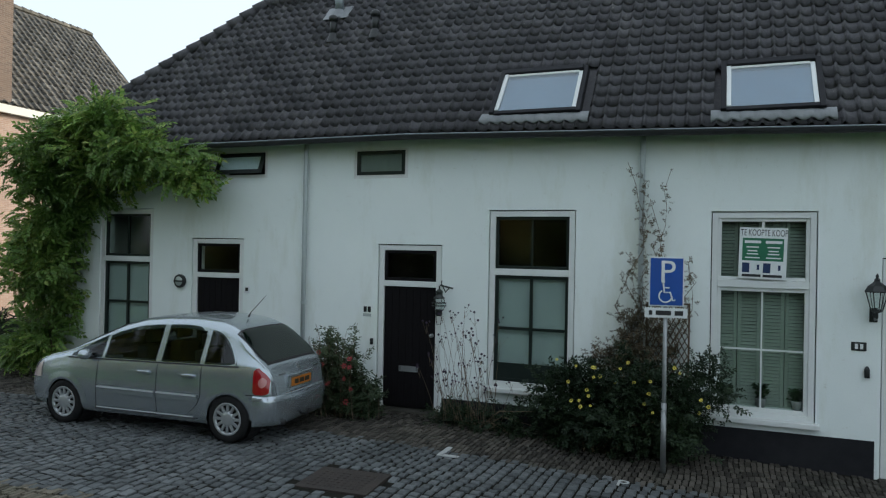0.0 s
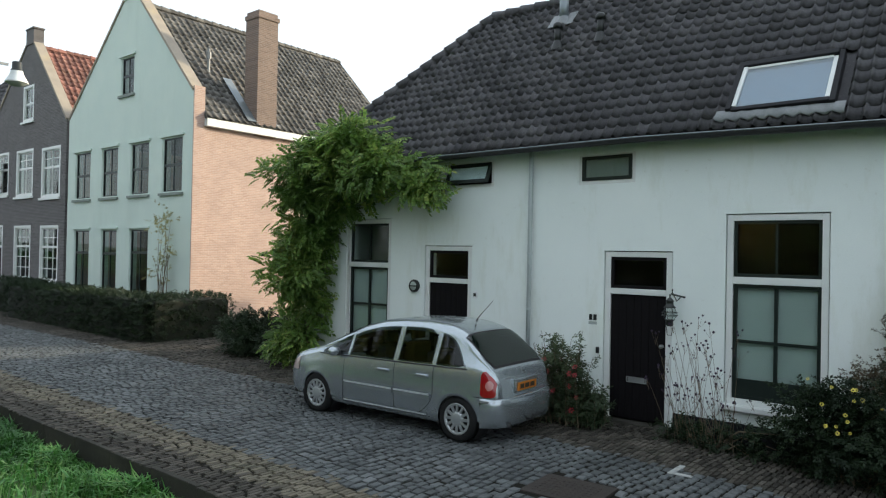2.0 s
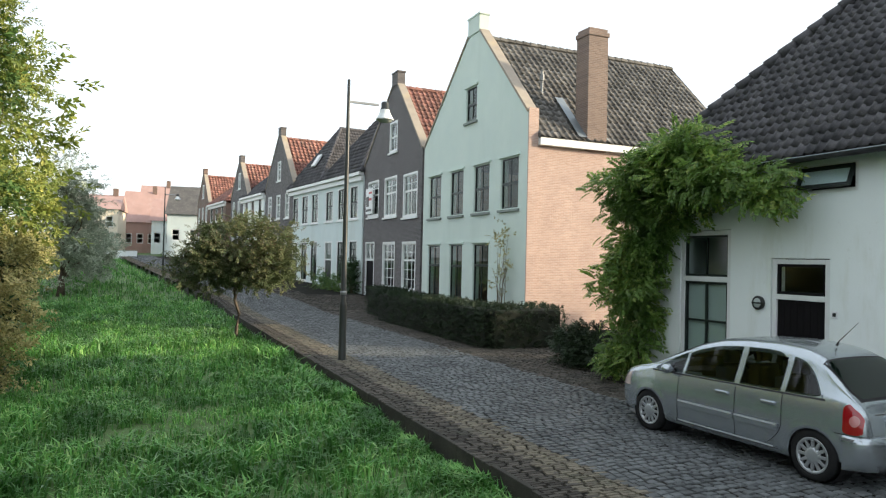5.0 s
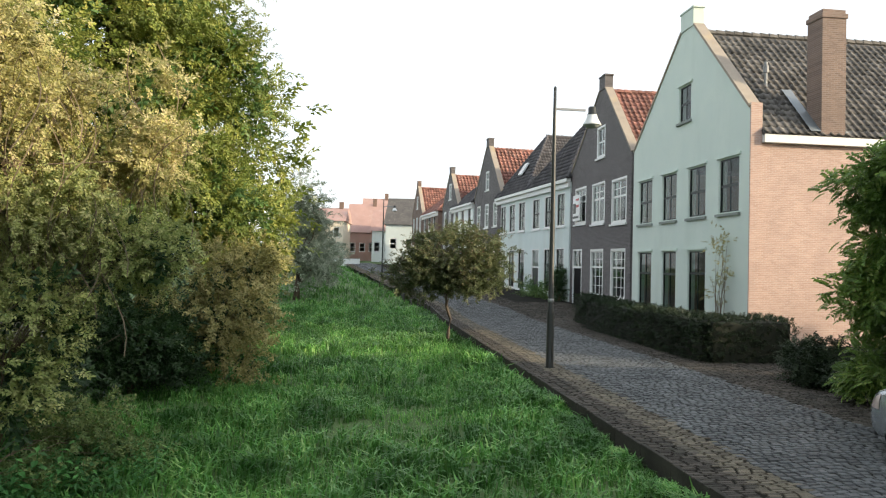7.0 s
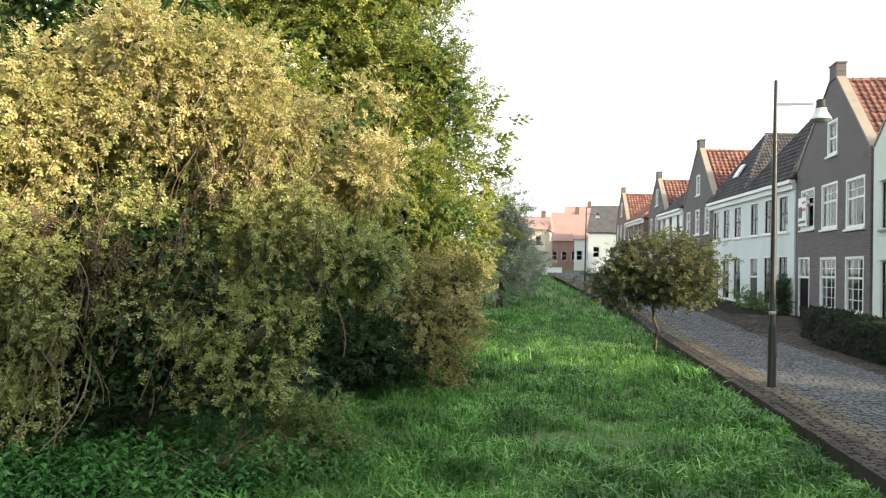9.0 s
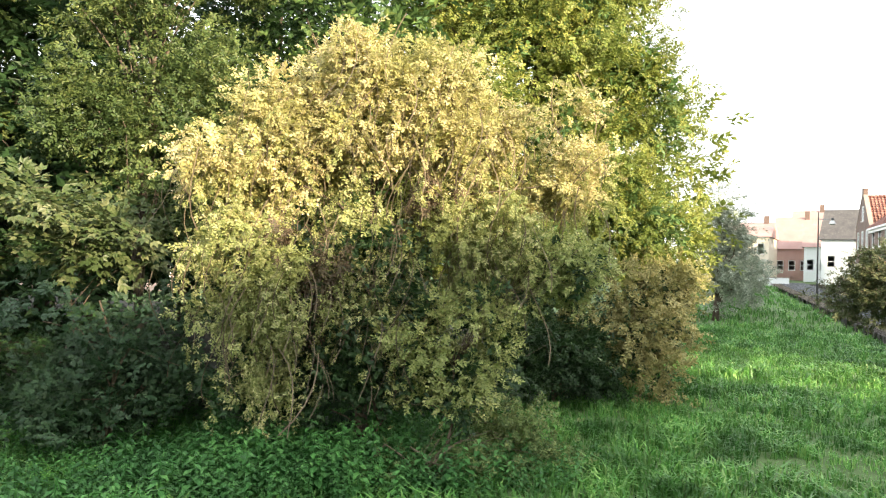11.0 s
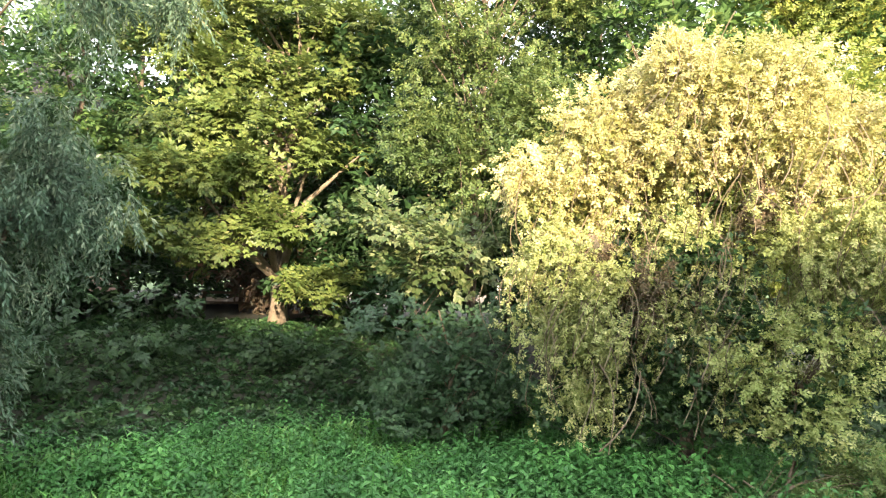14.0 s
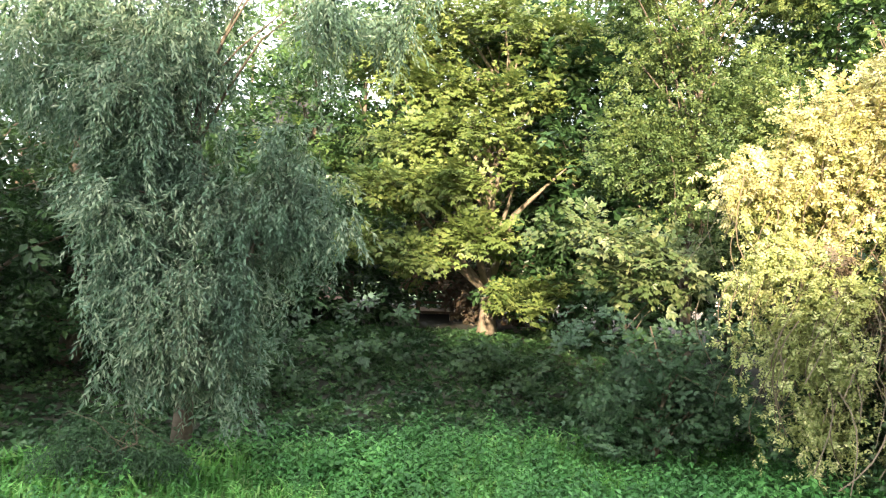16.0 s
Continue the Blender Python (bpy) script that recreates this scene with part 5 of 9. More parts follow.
# ---- street furniture ----
def street_lamp(m, label):
    lp = thing("street_lamp", m, label, "street lamp", "street lamps")
    bm = bmesh.new()
    lathe(bm, [(0.11, -0.4), (0.11, 0.0), (0.095, 0.06), (0.09, 1.35), (0.088, 1.38), (0.066, 1.45), (0.062, 3.2), (0.05, 5.2), (0.042, 6.2), (0.036, 7.0), (0.0, 7.04)], 14)
    part("post", bm, M_LAMPPOST, lp, "dark green tapered steel post", True)
    bm = bmesh.new()
    lathe(bm, [(0.072, 1.62), (0.08, 1.63), (0.08, 1.70), (0.072, 1.71)], 14)
    part("collar", bm, M_METAL, lp, smooth=True)
    part("arm", boxes((-0.02, 0.02, 0.0, 0.80, 6.43, 6.49), bevel=0.008), M_METAL, lp)
    hm = Matrix.Translation((0, 0.97, 6.10))
    bm = bmesh.new()
    lathe(bm, [(0.0, 0.46), (0.085, 0.455), (0.10, 0.42), (0.10, 0.30), (0.12, 0.27), (0.125, 0.25)], 18, hm)
    hd = part("lamp_head", bm, M_LAMPPOST, lp, "dark cap of the hanging lantern", True)
    bm = bmesh.new()
    lathe(bm, [(0.125, 0.25), (0.13, 0.2), (0.16, 0.13), (0.225, 0.02), (0.235, 0.0), (0.225, -0.01)], 18, hm)
    part("shade", bm, M_WHITE, hd, "pale bell-shaped shade", True)
    bm = bmesh.new()
    lathe(bm, [(0.215, 0.0), (0.16, -0.05), (0.08, -0.075), (0.0, -0.08)], 18, hm)
    part("lens", bm, M_BLIND, hd, smooth=True)
    return lp


first_lamp = street_lamp(Matrix.Translation((-17.05, 4.86, 0)), "tall dark street lamp with hanging bell lantern on a short arm")
copy_thing(first_lamp, Matrix.Translation((-62.0, 2.35, 1.02)))

# ---- plants ----
def quad_leaf(p, d, up, L, w, fold=0.15):
    """Corner points of one pointed leaf from its foot p along d."""
    p, d, up = np.array(p, float), np.array(d, float), np.array(up, float)
    d = d / np.linalg.norm(d)
    s = np.cross(d, up)
    s /= max(np.linalg.norm(s), 1e-6)
    n = np.cross(s, d)
    return [p, p + d * L * 0.45 + s * w / 2 + n * fold * w, p + d * L - n * fold * w, p + d * L * 0.45 - s * w / 2 + n * fold * w]


def spray(kind, rs):
    """A small sprig of leaves, about one metre long before it is scaled; x points outwards, z up."""
    q = []
    if kind == "twig":
        for i in range(9):
            t = 0.1 + 0.1 * i
            a = i * 2.4 + rs.uniform(-0.4, 0.4)
            q.append(quad_leaf((t, 0, -0.1 * t * t), (0.6, math.cos(a), 0.45 * math.sin(a) - 0.1), (0.1, 0, 1), rs.uniform(0.30, 0.46), rs.uniform(0.17, 0.26)))
    elif kind == "compound":
        for i in range(6):
            t = 0.15 + 0.15 * i
            for s in (-1, 1):
                q.append(quad_leaf((t, 0, -0.25 * t * t), (0.55, s, -0.12 - 0.1 * t), (0, 0, 1), rs.uniform(0.32, 0.44), rs.uniform(0.16, 0.22)))
        q.append(quad_leaf((1.02, 0, -0.27), (1, 0, -0.5), (0, 0, 1), 0.42, 0.2))
    elif kind == "pinnate":
        for i in range(5):
            t = 0.12 + 0.19 * i
            for sd in (-1, 1):
                q.append(quad_leaf((t, 0, -0.35 * t * t), (0.5, sd, -0.2 - 0.25 * t), (0, 0, 1), rs.uniform(0.34, 0.46), rs.uniform(0.22, 0.29)))
        q.append(quad_leaf((1.0, 0, -0.35), (1, 0, -0.7), (0, 0, 1), 0.44, 0.25))
    elif kind == "maple":
        for i in range(5):
            c = np.array((rs.uniform(0.1, 0.9), rs.uniform(-0.5, 0.5), rs.uniform(-0.12, 0.08)))
            yaw = rs.uniform(-0.9, 0.9)
            tilt = rs.uniform(-0.45, 0.0)
            for da, ln in ((0.0, 0.42), (0.85, 0.36), (-0.85, 0.36)):
                a = yaw + da
                q.append(quad_leaf(c, (math.cos(a), math.sin(a), tilt), (0, 0, 1), ln, 0.20, 0.08))
    elif kind == "willow":
        for i in range(16):
            t = i / 16
            a = i * 2.4
            p = (0.28 * math.sin(t * 1.3), 0.04 * math.sin(6 * t), -t)
            q.append(quad_leaf(p, (0.55 * math.cos(a) + 0.2, 0.55 * math.sin(a), -0.75), (math.cos(a), math.sin(a), 0.8), rs.uniform(0.17, 0.26), 0.062))
    elif kind == "nettle":
        for i in range(7):
            t = 0.25 + 0.12 * i
            for s in (0, math.pi):
                a = i * 1.57 + s + rs.uniform(-0.3, 0.3)
                sz = 0.34 - 0.028 * i
                q.append(quad_leaf((0.05 * t, 0, t), (math.cos(a), math.sin(a), -0.15 - 0.25 * rs.rand()), (0, 0, 1), sz, sz * 0.55))
        q.append([np.array(v) for v in ((-0.012, 0, 0), (0.012, 0, 0), (0.05, 0.01, 1.0), (0.04, -0.01, 1.0))])
    elif kind == "grass":
        for i in range(5):
            a = rs.uniform(0, 6.28)
            lean = rs.uniform(0.25, 0.95)
            h = rs.uniform(0.6, 1.05)
            p = np.array((rs.uniform(-0.25, 0.25), rs.uniform(-0.25, 0.25), 0))
            o = np.array((math.cos(a), math.sin(a), 0))
            s = np.array((-math.sin(a), math.cos(a), 0)) * 0.038
            m = p + o * lean * 0.3 * h + (0, 0, 0.62 * h)
            e = p + o * lean * h + (0, 0, 0.92 * h - 0.25 * lean)
            q.append([p - s, p + s, m + s * 0.9, m - s * 0.9])
            q.append([m - s * 0.9, m + s * 0.9, e + s * 0.1, e - s * 0.1])
    elif kind == "ivy":
        for i in range(6):
            a = rs.uniform(0, 6.28)
            q.append(quad_leaf((rs.uniform(-0.5, 0.5), rs.uniform(-0.5, 0.5), rs.uniform(0, 0.25)), (math.cos(a), math.sin(a), rs.uniform(-0.5, 0.2)), (0, 0, 1), rs.uniform(0.36, 0.55), rs.uniform(0.3, 0.45)))
    elif kind == "strand":
        pts = [np.array((0.25 * math.sin(2.1 * t + 0.5), 0.2 * math.cos(2.9 * t), -t)) for t in np.linspace(0, 1, 6)]
        for a, b in zip(pts, pts[1:]):
            q.append([a + (0.008, 0, 0), a - (0.008, 0, 0), b - (0.007, 0, 0), b + (0.007, 0, 0)])
    elif kind == "needle":
        for i in range(7):
            a = i * 0.9
            q.append(quad_leaf((0.1 * i, 0, 0), (0.5, math.cos(a), math.sin(a)), (0, 0.3, 1), 0.34, 0.16))
    return np.array(q)


SPRAYS = {}


def scatter(name, kind, pos, out, size, material, parent=None, seed=1, tilt=0.5, label="", variants=4, up_bias=None):
    """Sprigs at the places pos, each turned to point along out, joined in one mesh."""
    rs = np.random.RandomState(seed)
    if kind not in SPRAYS:
        r0 = np.random.RandomState(7)
        SPRAYS[kind] = [spray(kind, r0) for _ in range(variants)]
    pos, out = np.asarray(pos, float), np.asarray(out, float)
    N = len(pos)
    size = np.broadcast_to(np.asarray(size, float), (N,)) * rs.uniform(0.7, 1.3, N)
    out = out + rs.normal(0, tilt, (N, 3))
    out /= np.linalg.norm(out, axis=1)[:, None] + 1e-9
    up = np.array((0, 0, 1.0)) + rs.normal(0, tilt * 0.6, (N, 3))
    if up_bias is not None:
        up = up + up_bias
    ey = np.cross(up, out)
    ey /= np.linalg.norm(ey, axis=1)[:, None] + 1e-9
    ez = np.cross(out, ey)
    R = np.stack([out, ey, ez], -1)
    which = rs.randint(0, variants, N)
    chunks = []
    for k in range(variants):
        T = SPRAYS[kind][k]
        i = which == k
        if not i.any():
            continue
        v = np.einsum("nij,qcj->nqci", R[i], T) * size[i][:, None, None, None] + pos[i][:, None, None, :]
        chunks.append(v.reshape(-1, 3))
    V = np.concatenate(chunks)
    F = np.arange(len(V)).reshape(-1, 4)
    return raw(name, V, F, material, parent, label)


def lobe_points(lobes, n_clump, per, clump_r, seed, shell=0.55):
    """Clumps spread through ellipsoids (centre, radii), more of them near the outside."""
    rs = np.random.RandomState(seed)
    vol = np.array([r[0] * r[1] + r[1] * r[2] + r[0] * r[2] for _, r in lobes])
    P, O, C = [], [], []
    for (c, r), share in zip(lobes, vol / vol.sum()):
        n = max(4, int(n_clump * share))
        d = rs.normal(0, 1, (n, 3))
        d /= np.linalg.norm(d, axis=1)[:, None]
        rad = shell + (1 - shell) * rs.rand(n) ** 0.6
        rad *= rs.uniform(0.86, 1.12, n)
        cc = np.array(c) + d * rad[:, None] * np.array(r)
        o = d * np.array((1, 1, 0.55))
        m = rs.randint(int(per * 0.5), int(per * 1.5) + 1, n)
        idx = np.repeat(np.arange(n), m)
        off = rs.normal(0, 1, (len(idx), 3)) * np.array((clump_r, clump_r, clump_r * 0.6))
        P.append(cc[idx] + off)
        O.append(o[idx] + off / clump_r * 0.35)
        C.append(cc)
    return np.concatenate(P), np.concatenate(O), np.concatenate(C)


def limbs(base, top, r, centres, n, seed, bend=0.25, depth=6):
    """A tapering trunk with limbs that reach out to some of the clumps."""
    rs = random.Random(seed)
    bm = bmesh.new()
    base, top = Vector(base), Vector(top)
    pts, rad = [], []
    for i in range(depth + 1):
        t = i / depth
        pts.append(base.lerp(top, t) + Vector((rs.uniform(-1, 1), rs.uniform(-1, 1), 0)) * bend * t)
        rad.append(r * (1 - 0.72 * t) * (1.25 if i == 0 else 1))
    tube(bm, pts, rad, 9)
    for _ in range(n):
        c = Vector(centres[rs.randrange(len(centres))])
        zt = min(max((c.z - base.z) / max(top.z - base.z, 0.1) - rs.uniform(0.15, 0.45), 0.15), 0.92)
        k = min(int(zt * depth), depth - 1)
        s = pts[k].lerp(pts[k + 1], zt * depth - k)
        rr = rad[k] * rs.uniform(0.25, 0.5)
        mid = s.lerp(c, 0.5) + Vector((rs.uniform(-0.3, 0.3), rs.uniform(-0.3, 0.3), rs.uniform(0.0, 0.5)))
        tube(bm, [s, s.lerp(mid, 0.5) + Vector((0, 0, 0.1)), mid, mid.lerp(c, 0.6), c], [rr, rr * 0.8, rr * 0.55, rr * 0.35, max(rr * 0.15, 0.006)], 5)
    return bm


def polar(az, d, z=0.0):
    a = radians(az)
    return (d * math.cos(a), d * math.sin(a), z)


def at(az, d, z, r):
    return (polar(az, d, z), r)


def clusters(regions, seed):
    """Many small lobes spread over stretches (azimuths, heights, distance, depth, count, radii)."""
    rs = random.Random(seed)
    out = []
    for a0, a1, z0, z1, d, dd, n, r0, r1 in regions:
        for _ in range(n):
            r = rs.uniform(r0, r1)
            u, v = rs.uniform(-1, 1), rs.uniform(-1, 1)
            if u * u + v * v > 1.25:
                u, v = u * 0.7, v * 0.7
            out.append(at((a0 + a1) / 2 + u * (a1 - a0) / 2, d + rs.uniform(-dd, dd), (z0 + z1) / 2 + v * (z1 - z0) / 2, (r, r, r * rs.uniform(0.6, 1.0))))
    return out


def broken(lobes, n, f, seed, spread=0.62):
    """Each large lobe split into smaller ones, for an uneven outline with gaps."""
    rs = random.Random(seed)
    out = []
    for c, r in lobes:
        for _ in range(n):
            d = Vector((rs.gauss(0, 1), rs.gauss(0, 1), rs.gauss(0, 1))).normalized() * rs.uniform(0.5, 1.0) * spread
            g = f * rs.uniform(0.75, 1.25)
            out.append(((c[0] + d.x * r[0], c[1] + d.y * r[1], c[2] + d.z * r[2]), (r[0] * g, r[1] * g, r[2] * g)))
    return out


def hanging(C, n, per, length, seed, spread=0.25):
    """Places and directions of sprigs strung along hanging shoots that start at the clumps C."""
    rs = np.random.RandomState(seed)
    s = C[rs.randint(0, len(C), n)] + rs.normal(0, spread, (n, 3))
    L = length * rs.uniform(0.4, 1.3, n)
    sway = rs.normal(0, 0.14, (n, 2))
    f = rs.rand(n, per)
    P = np.repeat(s[:, None, :], per, 1)
    P[:, :, 2] -= f * L[:, None]
    P[:, :, :2] += (f ** 1.5)[:, :, None] * sway[:, None, :]
    P += rs.normal(0, 0.035, P.shape)
    O = rs.normal(0, 0.5, P.shape) + (0, 0, -0.7)
    return P.reshape(-1, 3), O.reshape(-1, 3)


def tree(name, label, base, top, r, lobes, kind, mat, clumps, per, clump_r, size, seed, n_limbs=24, shell=0.55, tilt=0.5, category="tree", trunk_mat=None, group="", face=None, inner=0, inner_mat=None, inner_size=0.4):
    t = thing(name, None, label, category, group)
    P, O, C = lobe_points(lobes, clumps, per, clump_r, seed, shell)
    keep = P[:, 2] > base[2] + 0.02
    P, O = P[keep], O[keep]
    part("trunk", limbs(base, top, r, C, n_limbs, seed), trunk_mat or M_BARK, t, smooth=True)
    # darker leaves inside the lobes: shade between clumps put into leaf colour
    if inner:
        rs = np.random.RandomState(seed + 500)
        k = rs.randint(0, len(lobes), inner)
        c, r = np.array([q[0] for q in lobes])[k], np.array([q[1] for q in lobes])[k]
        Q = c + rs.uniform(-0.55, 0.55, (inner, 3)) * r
        scatter("inner_shade_leaves", "twig", Q[Q[:, 2] > base[2] + 0.1], rs.normal(0, 1, Q.shape)[Q[:, 2] > base[2] + 0.1], inner_size, inner_mat, t, seed + 1, 0.6)
    scatter("crown", kind, P, O, size, mat, t, seed, tilt, up_bias=face)
    return t, C

# ---- trees and shrubs along the meadow ----
def ground_at(p):
    return (p[0], p[1], bank(p[0], p[1]) - 0.05)


# leaves turn their faces to the low sun and the open street
SUNWARD = np.array((0.35, 0.8, 0.0))

# yellowing, creeper-hung tree at the edge of the meadow
c = polar(-148, 10.9)
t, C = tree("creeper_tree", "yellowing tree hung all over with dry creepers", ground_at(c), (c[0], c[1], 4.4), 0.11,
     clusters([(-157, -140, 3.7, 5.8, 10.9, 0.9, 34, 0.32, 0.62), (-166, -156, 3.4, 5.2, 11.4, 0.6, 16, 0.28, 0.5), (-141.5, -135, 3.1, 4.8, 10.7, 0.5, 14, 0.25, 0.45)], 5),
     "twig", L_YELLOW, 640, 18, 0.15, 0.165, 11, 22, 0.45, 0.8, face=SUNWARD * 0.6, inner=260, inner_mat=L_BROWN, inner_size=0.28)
lower = clusters([(-142.4, -134.8, 0.3, 3.2, 10.0, 0.4, 26, 0.16, 0.36), (-150.5, -145.4, 1.5, 3.6, 10.2, 0.4, 15, 0.16, 0.34), (-161, -150, 2.5, 3.6, 10.4, 0.4, 16, 0.16, 0.34)], 7)
P, O, C2 = lobe_points(lower, 310, 14, 0.13, 75, 0.4)
scatter("lower_crown", "twig", P[P[:, 2] > -0.2], O[P[:, 2] > -0.2], 0.145, L_OLIVE, t, 74, 0.7, up_bias=SUNWARD * 0.5)
low = np.concatenate([C[C[:, 2] < 4.6], C2])
P, O = hanging(low, 480, 10, 1.0, 76)
keep = P[:, 2] > 0.25
scatter("trailing_leaves", "twig", P[keep], O[keep], 0.12, L_OLIVE, t, 79, 0.5)
P, O = hanging(np.array([polar(-144.3, 9.9, 2.7), polar(-145.2, 10.0, 2.4), polar(-141.5, 9.9, 3.1), polar(-152.5, 10.3, 3.8)]), 46, 12, 0.7, 81, 0.16)
scatter("dry_leaves", "twig", P, O, 0.16, L_DRY, t, 82, 0.5)
rs = np.random.RandomState(77)
N = 760
k = rs.randint(0, len(C), N // 2)
k2 = rs.randint(0, len(C2), N - N // 2)
CC = np.concatenate([C[k], C2[k2][C2[k2][:, 2] > 1.5]])
N = len(CC)
tagged(scatter("creepers", "strand", CC + rs.normal(0, 0.25, (N, 3)) + (0.1, 0.2, 0), rs.normal(0, 1, (N, 3)) * (1, 1, 0.1), 0.85, M_TWIG, t, 78, 0.1), kind="stuff")
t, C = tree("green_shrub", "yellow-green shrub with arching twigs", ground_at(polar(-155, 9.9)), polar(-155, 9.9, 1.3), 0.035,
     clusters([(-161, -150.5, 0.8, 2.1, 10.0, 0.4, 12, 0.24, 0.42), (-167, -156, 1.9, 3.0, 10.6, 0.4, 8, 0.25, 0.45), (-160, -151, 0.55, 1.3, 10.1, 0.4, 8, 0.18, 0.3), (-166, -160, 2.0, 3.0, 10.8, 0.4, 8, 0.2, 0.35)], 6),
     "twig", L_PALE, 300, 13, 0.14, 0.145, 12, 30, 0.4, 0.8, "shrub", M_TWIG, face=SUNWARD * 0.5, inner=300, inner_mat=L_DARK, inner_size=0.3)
t, C = tree("broad_leaved_climber", "dark climber with round leaves under the creeper tree", ground_at(polar(-149, 10.5)), polar(-149, 10.5, 1.6), 0.04,
     clusters([(-152, -146.5, 0.2, 3.0, 10.3, 0.2, 9, 0.35, 0.55), (-146, -136, 0.2, 2.6, 10.7, 0.2, 9, 0.35, 0.55)], 8),
     "ivy", L_DARK, 240, 12, 0.2, 0.20, 21, 14, 0.4, 0.5, "climber", M_TWIG, face=SUNWARD)
t, C = tree("low_olive_shrub", "low dull olive shrub between the grass and the creeper tree", ground_at(polar(-153, 9.2)), polar(-153, 9.2, 0.2), 0.03,
     clusters([(-160, -147, -0.42, -0.05, 9.6, 0.4, 16, 0.16, 0.30), (-165, -158, -0.3, 0.45, 10.5, 0.4, 9, 0.18, 0.32)], 83),
     "twig", L_DULL, 200, 11, 0.14, 0.14, 84, 14, 0.3, 0.8, "shrub", M_TWIG, face=SUNWARD * 0.6)
t, C = tree("tan_bush", "tan and yellowing bush at the edge of the grass", ground_at(polar(-170, 17.0)), polar(-170, 17.0, 1.8), 0.05,
     broken([at(-169.5, 17.0, 1.4, (1.8, 1.7, 1.7)), at(-172, 18.5, 2.0, (1.2, 1.2, 1.2))], 8, 0.42, 13),
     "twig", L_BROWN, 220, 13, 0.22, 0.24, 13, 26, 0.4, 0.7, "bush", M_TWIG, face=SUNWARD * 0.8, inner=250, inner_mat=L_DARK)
# near-black leaves stand in for the shaded hollow under the tall tree
t, C = tree("dark_bush", "bush under the tall tree, shade put into its near-black leaves", ground_at(polar(-163.5, 15.5)), polar(-163.5, 15.5, 1.2), 0.05,
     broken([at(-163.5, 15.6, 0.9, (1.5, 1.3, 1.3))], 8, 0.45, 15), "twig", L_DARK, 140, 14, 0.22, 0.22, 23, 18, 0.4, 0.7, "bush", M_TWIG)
b = polar(-161, 19.5)
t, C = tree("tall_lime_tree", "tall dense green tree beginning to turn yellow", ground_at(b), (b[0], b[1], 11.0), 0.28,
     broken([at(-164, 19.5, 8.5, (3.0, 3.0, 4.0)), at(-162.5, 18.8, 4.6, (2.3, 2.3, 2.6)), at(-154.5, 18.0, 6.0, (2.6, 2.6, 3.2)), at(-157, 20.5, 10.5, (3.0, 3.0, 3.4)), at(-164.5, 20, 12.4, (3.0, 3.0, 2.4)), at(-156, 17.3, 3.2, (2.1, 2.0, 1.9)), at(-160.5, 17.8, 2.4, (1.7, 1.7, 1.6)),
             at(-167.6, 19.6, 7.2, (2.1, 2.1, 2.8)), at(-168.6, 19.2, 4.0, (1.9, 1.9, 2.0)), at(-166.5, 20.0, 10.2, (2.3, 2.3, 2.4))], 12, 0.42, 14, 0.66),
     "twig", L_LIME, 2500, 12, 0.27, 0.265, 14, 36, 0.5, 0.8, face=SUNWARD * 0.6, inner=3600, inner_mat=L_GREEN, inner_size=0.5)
b = polar(-131, 16.0)
t, C = tree("ash_tree", "slender green ash tree with feathery leaves", ground_at(b), (b[0], b[1], 9.5), 0.12,
     clusters([(-137, -123, 4.6, 8.0, 15.5, 1.0, 22, 0.5, 0.95), (-141, -122, 8.0, 11.5, 16.5, 1.2, 16, 0.8, 1.3), (-136, -130, 3.0, 5.0, 14.6, 0.6, 7, 0.4, 0.7)], 9),
     "twig", L_ASH, 640, 14, 0.26, 0.24, 15, 40, 0.35, 0.9, face=SUNWARD * 0.4)
b = polar(-126, 13.4)
t, C = tree("pale_maple", "young maple with whitish green sunlit leaves", ground_at(b), (b[0], b[1], 3.0), 0.045,
     [at(-122.4, 13.2, 3.45, (0.75, 0.6, 0.18)), at(-125.5, 12.9, 3.25, (0.9, 0.7, 0.22)), at(-129.0, 12.8, 2.95, (0.85, 0.7, 0.25)), at(-126.5, 12.6, 2.55, (0.6, 0.5, 0.18)), at(-131.5, 12.8, 2.6, (0.5, 0.5, 0.2))],
     "maple", L_SILVER, 80, 6, 0.2, 0.30, 25, 14, 0.2, 0.6, face=SUNWARD * 0.5)
b = polar(-129, 10.9)
t, C = tree("elder_shrub", "feathery shrub, deep shade put into its dark green leaves", ground_at(b), (b[0], b[1], 1.9), 0.045,
     clusters([(-136, -121, 0.2, 2.1, 11.6, 0.7, 16, 0.4, 0.65), (-131, -125, -0.2, 0.9, 10.9, 0.3, 5, 0.35, 0.5)], 10),
     "maple", L_ELDER, 260, 8, 0.17, 0.17, 16, 24, 0.4, 0.85, "shrub", M_TWIG, face=SUNWARD * 0.6)
b = polar(-115.4, 20.3)
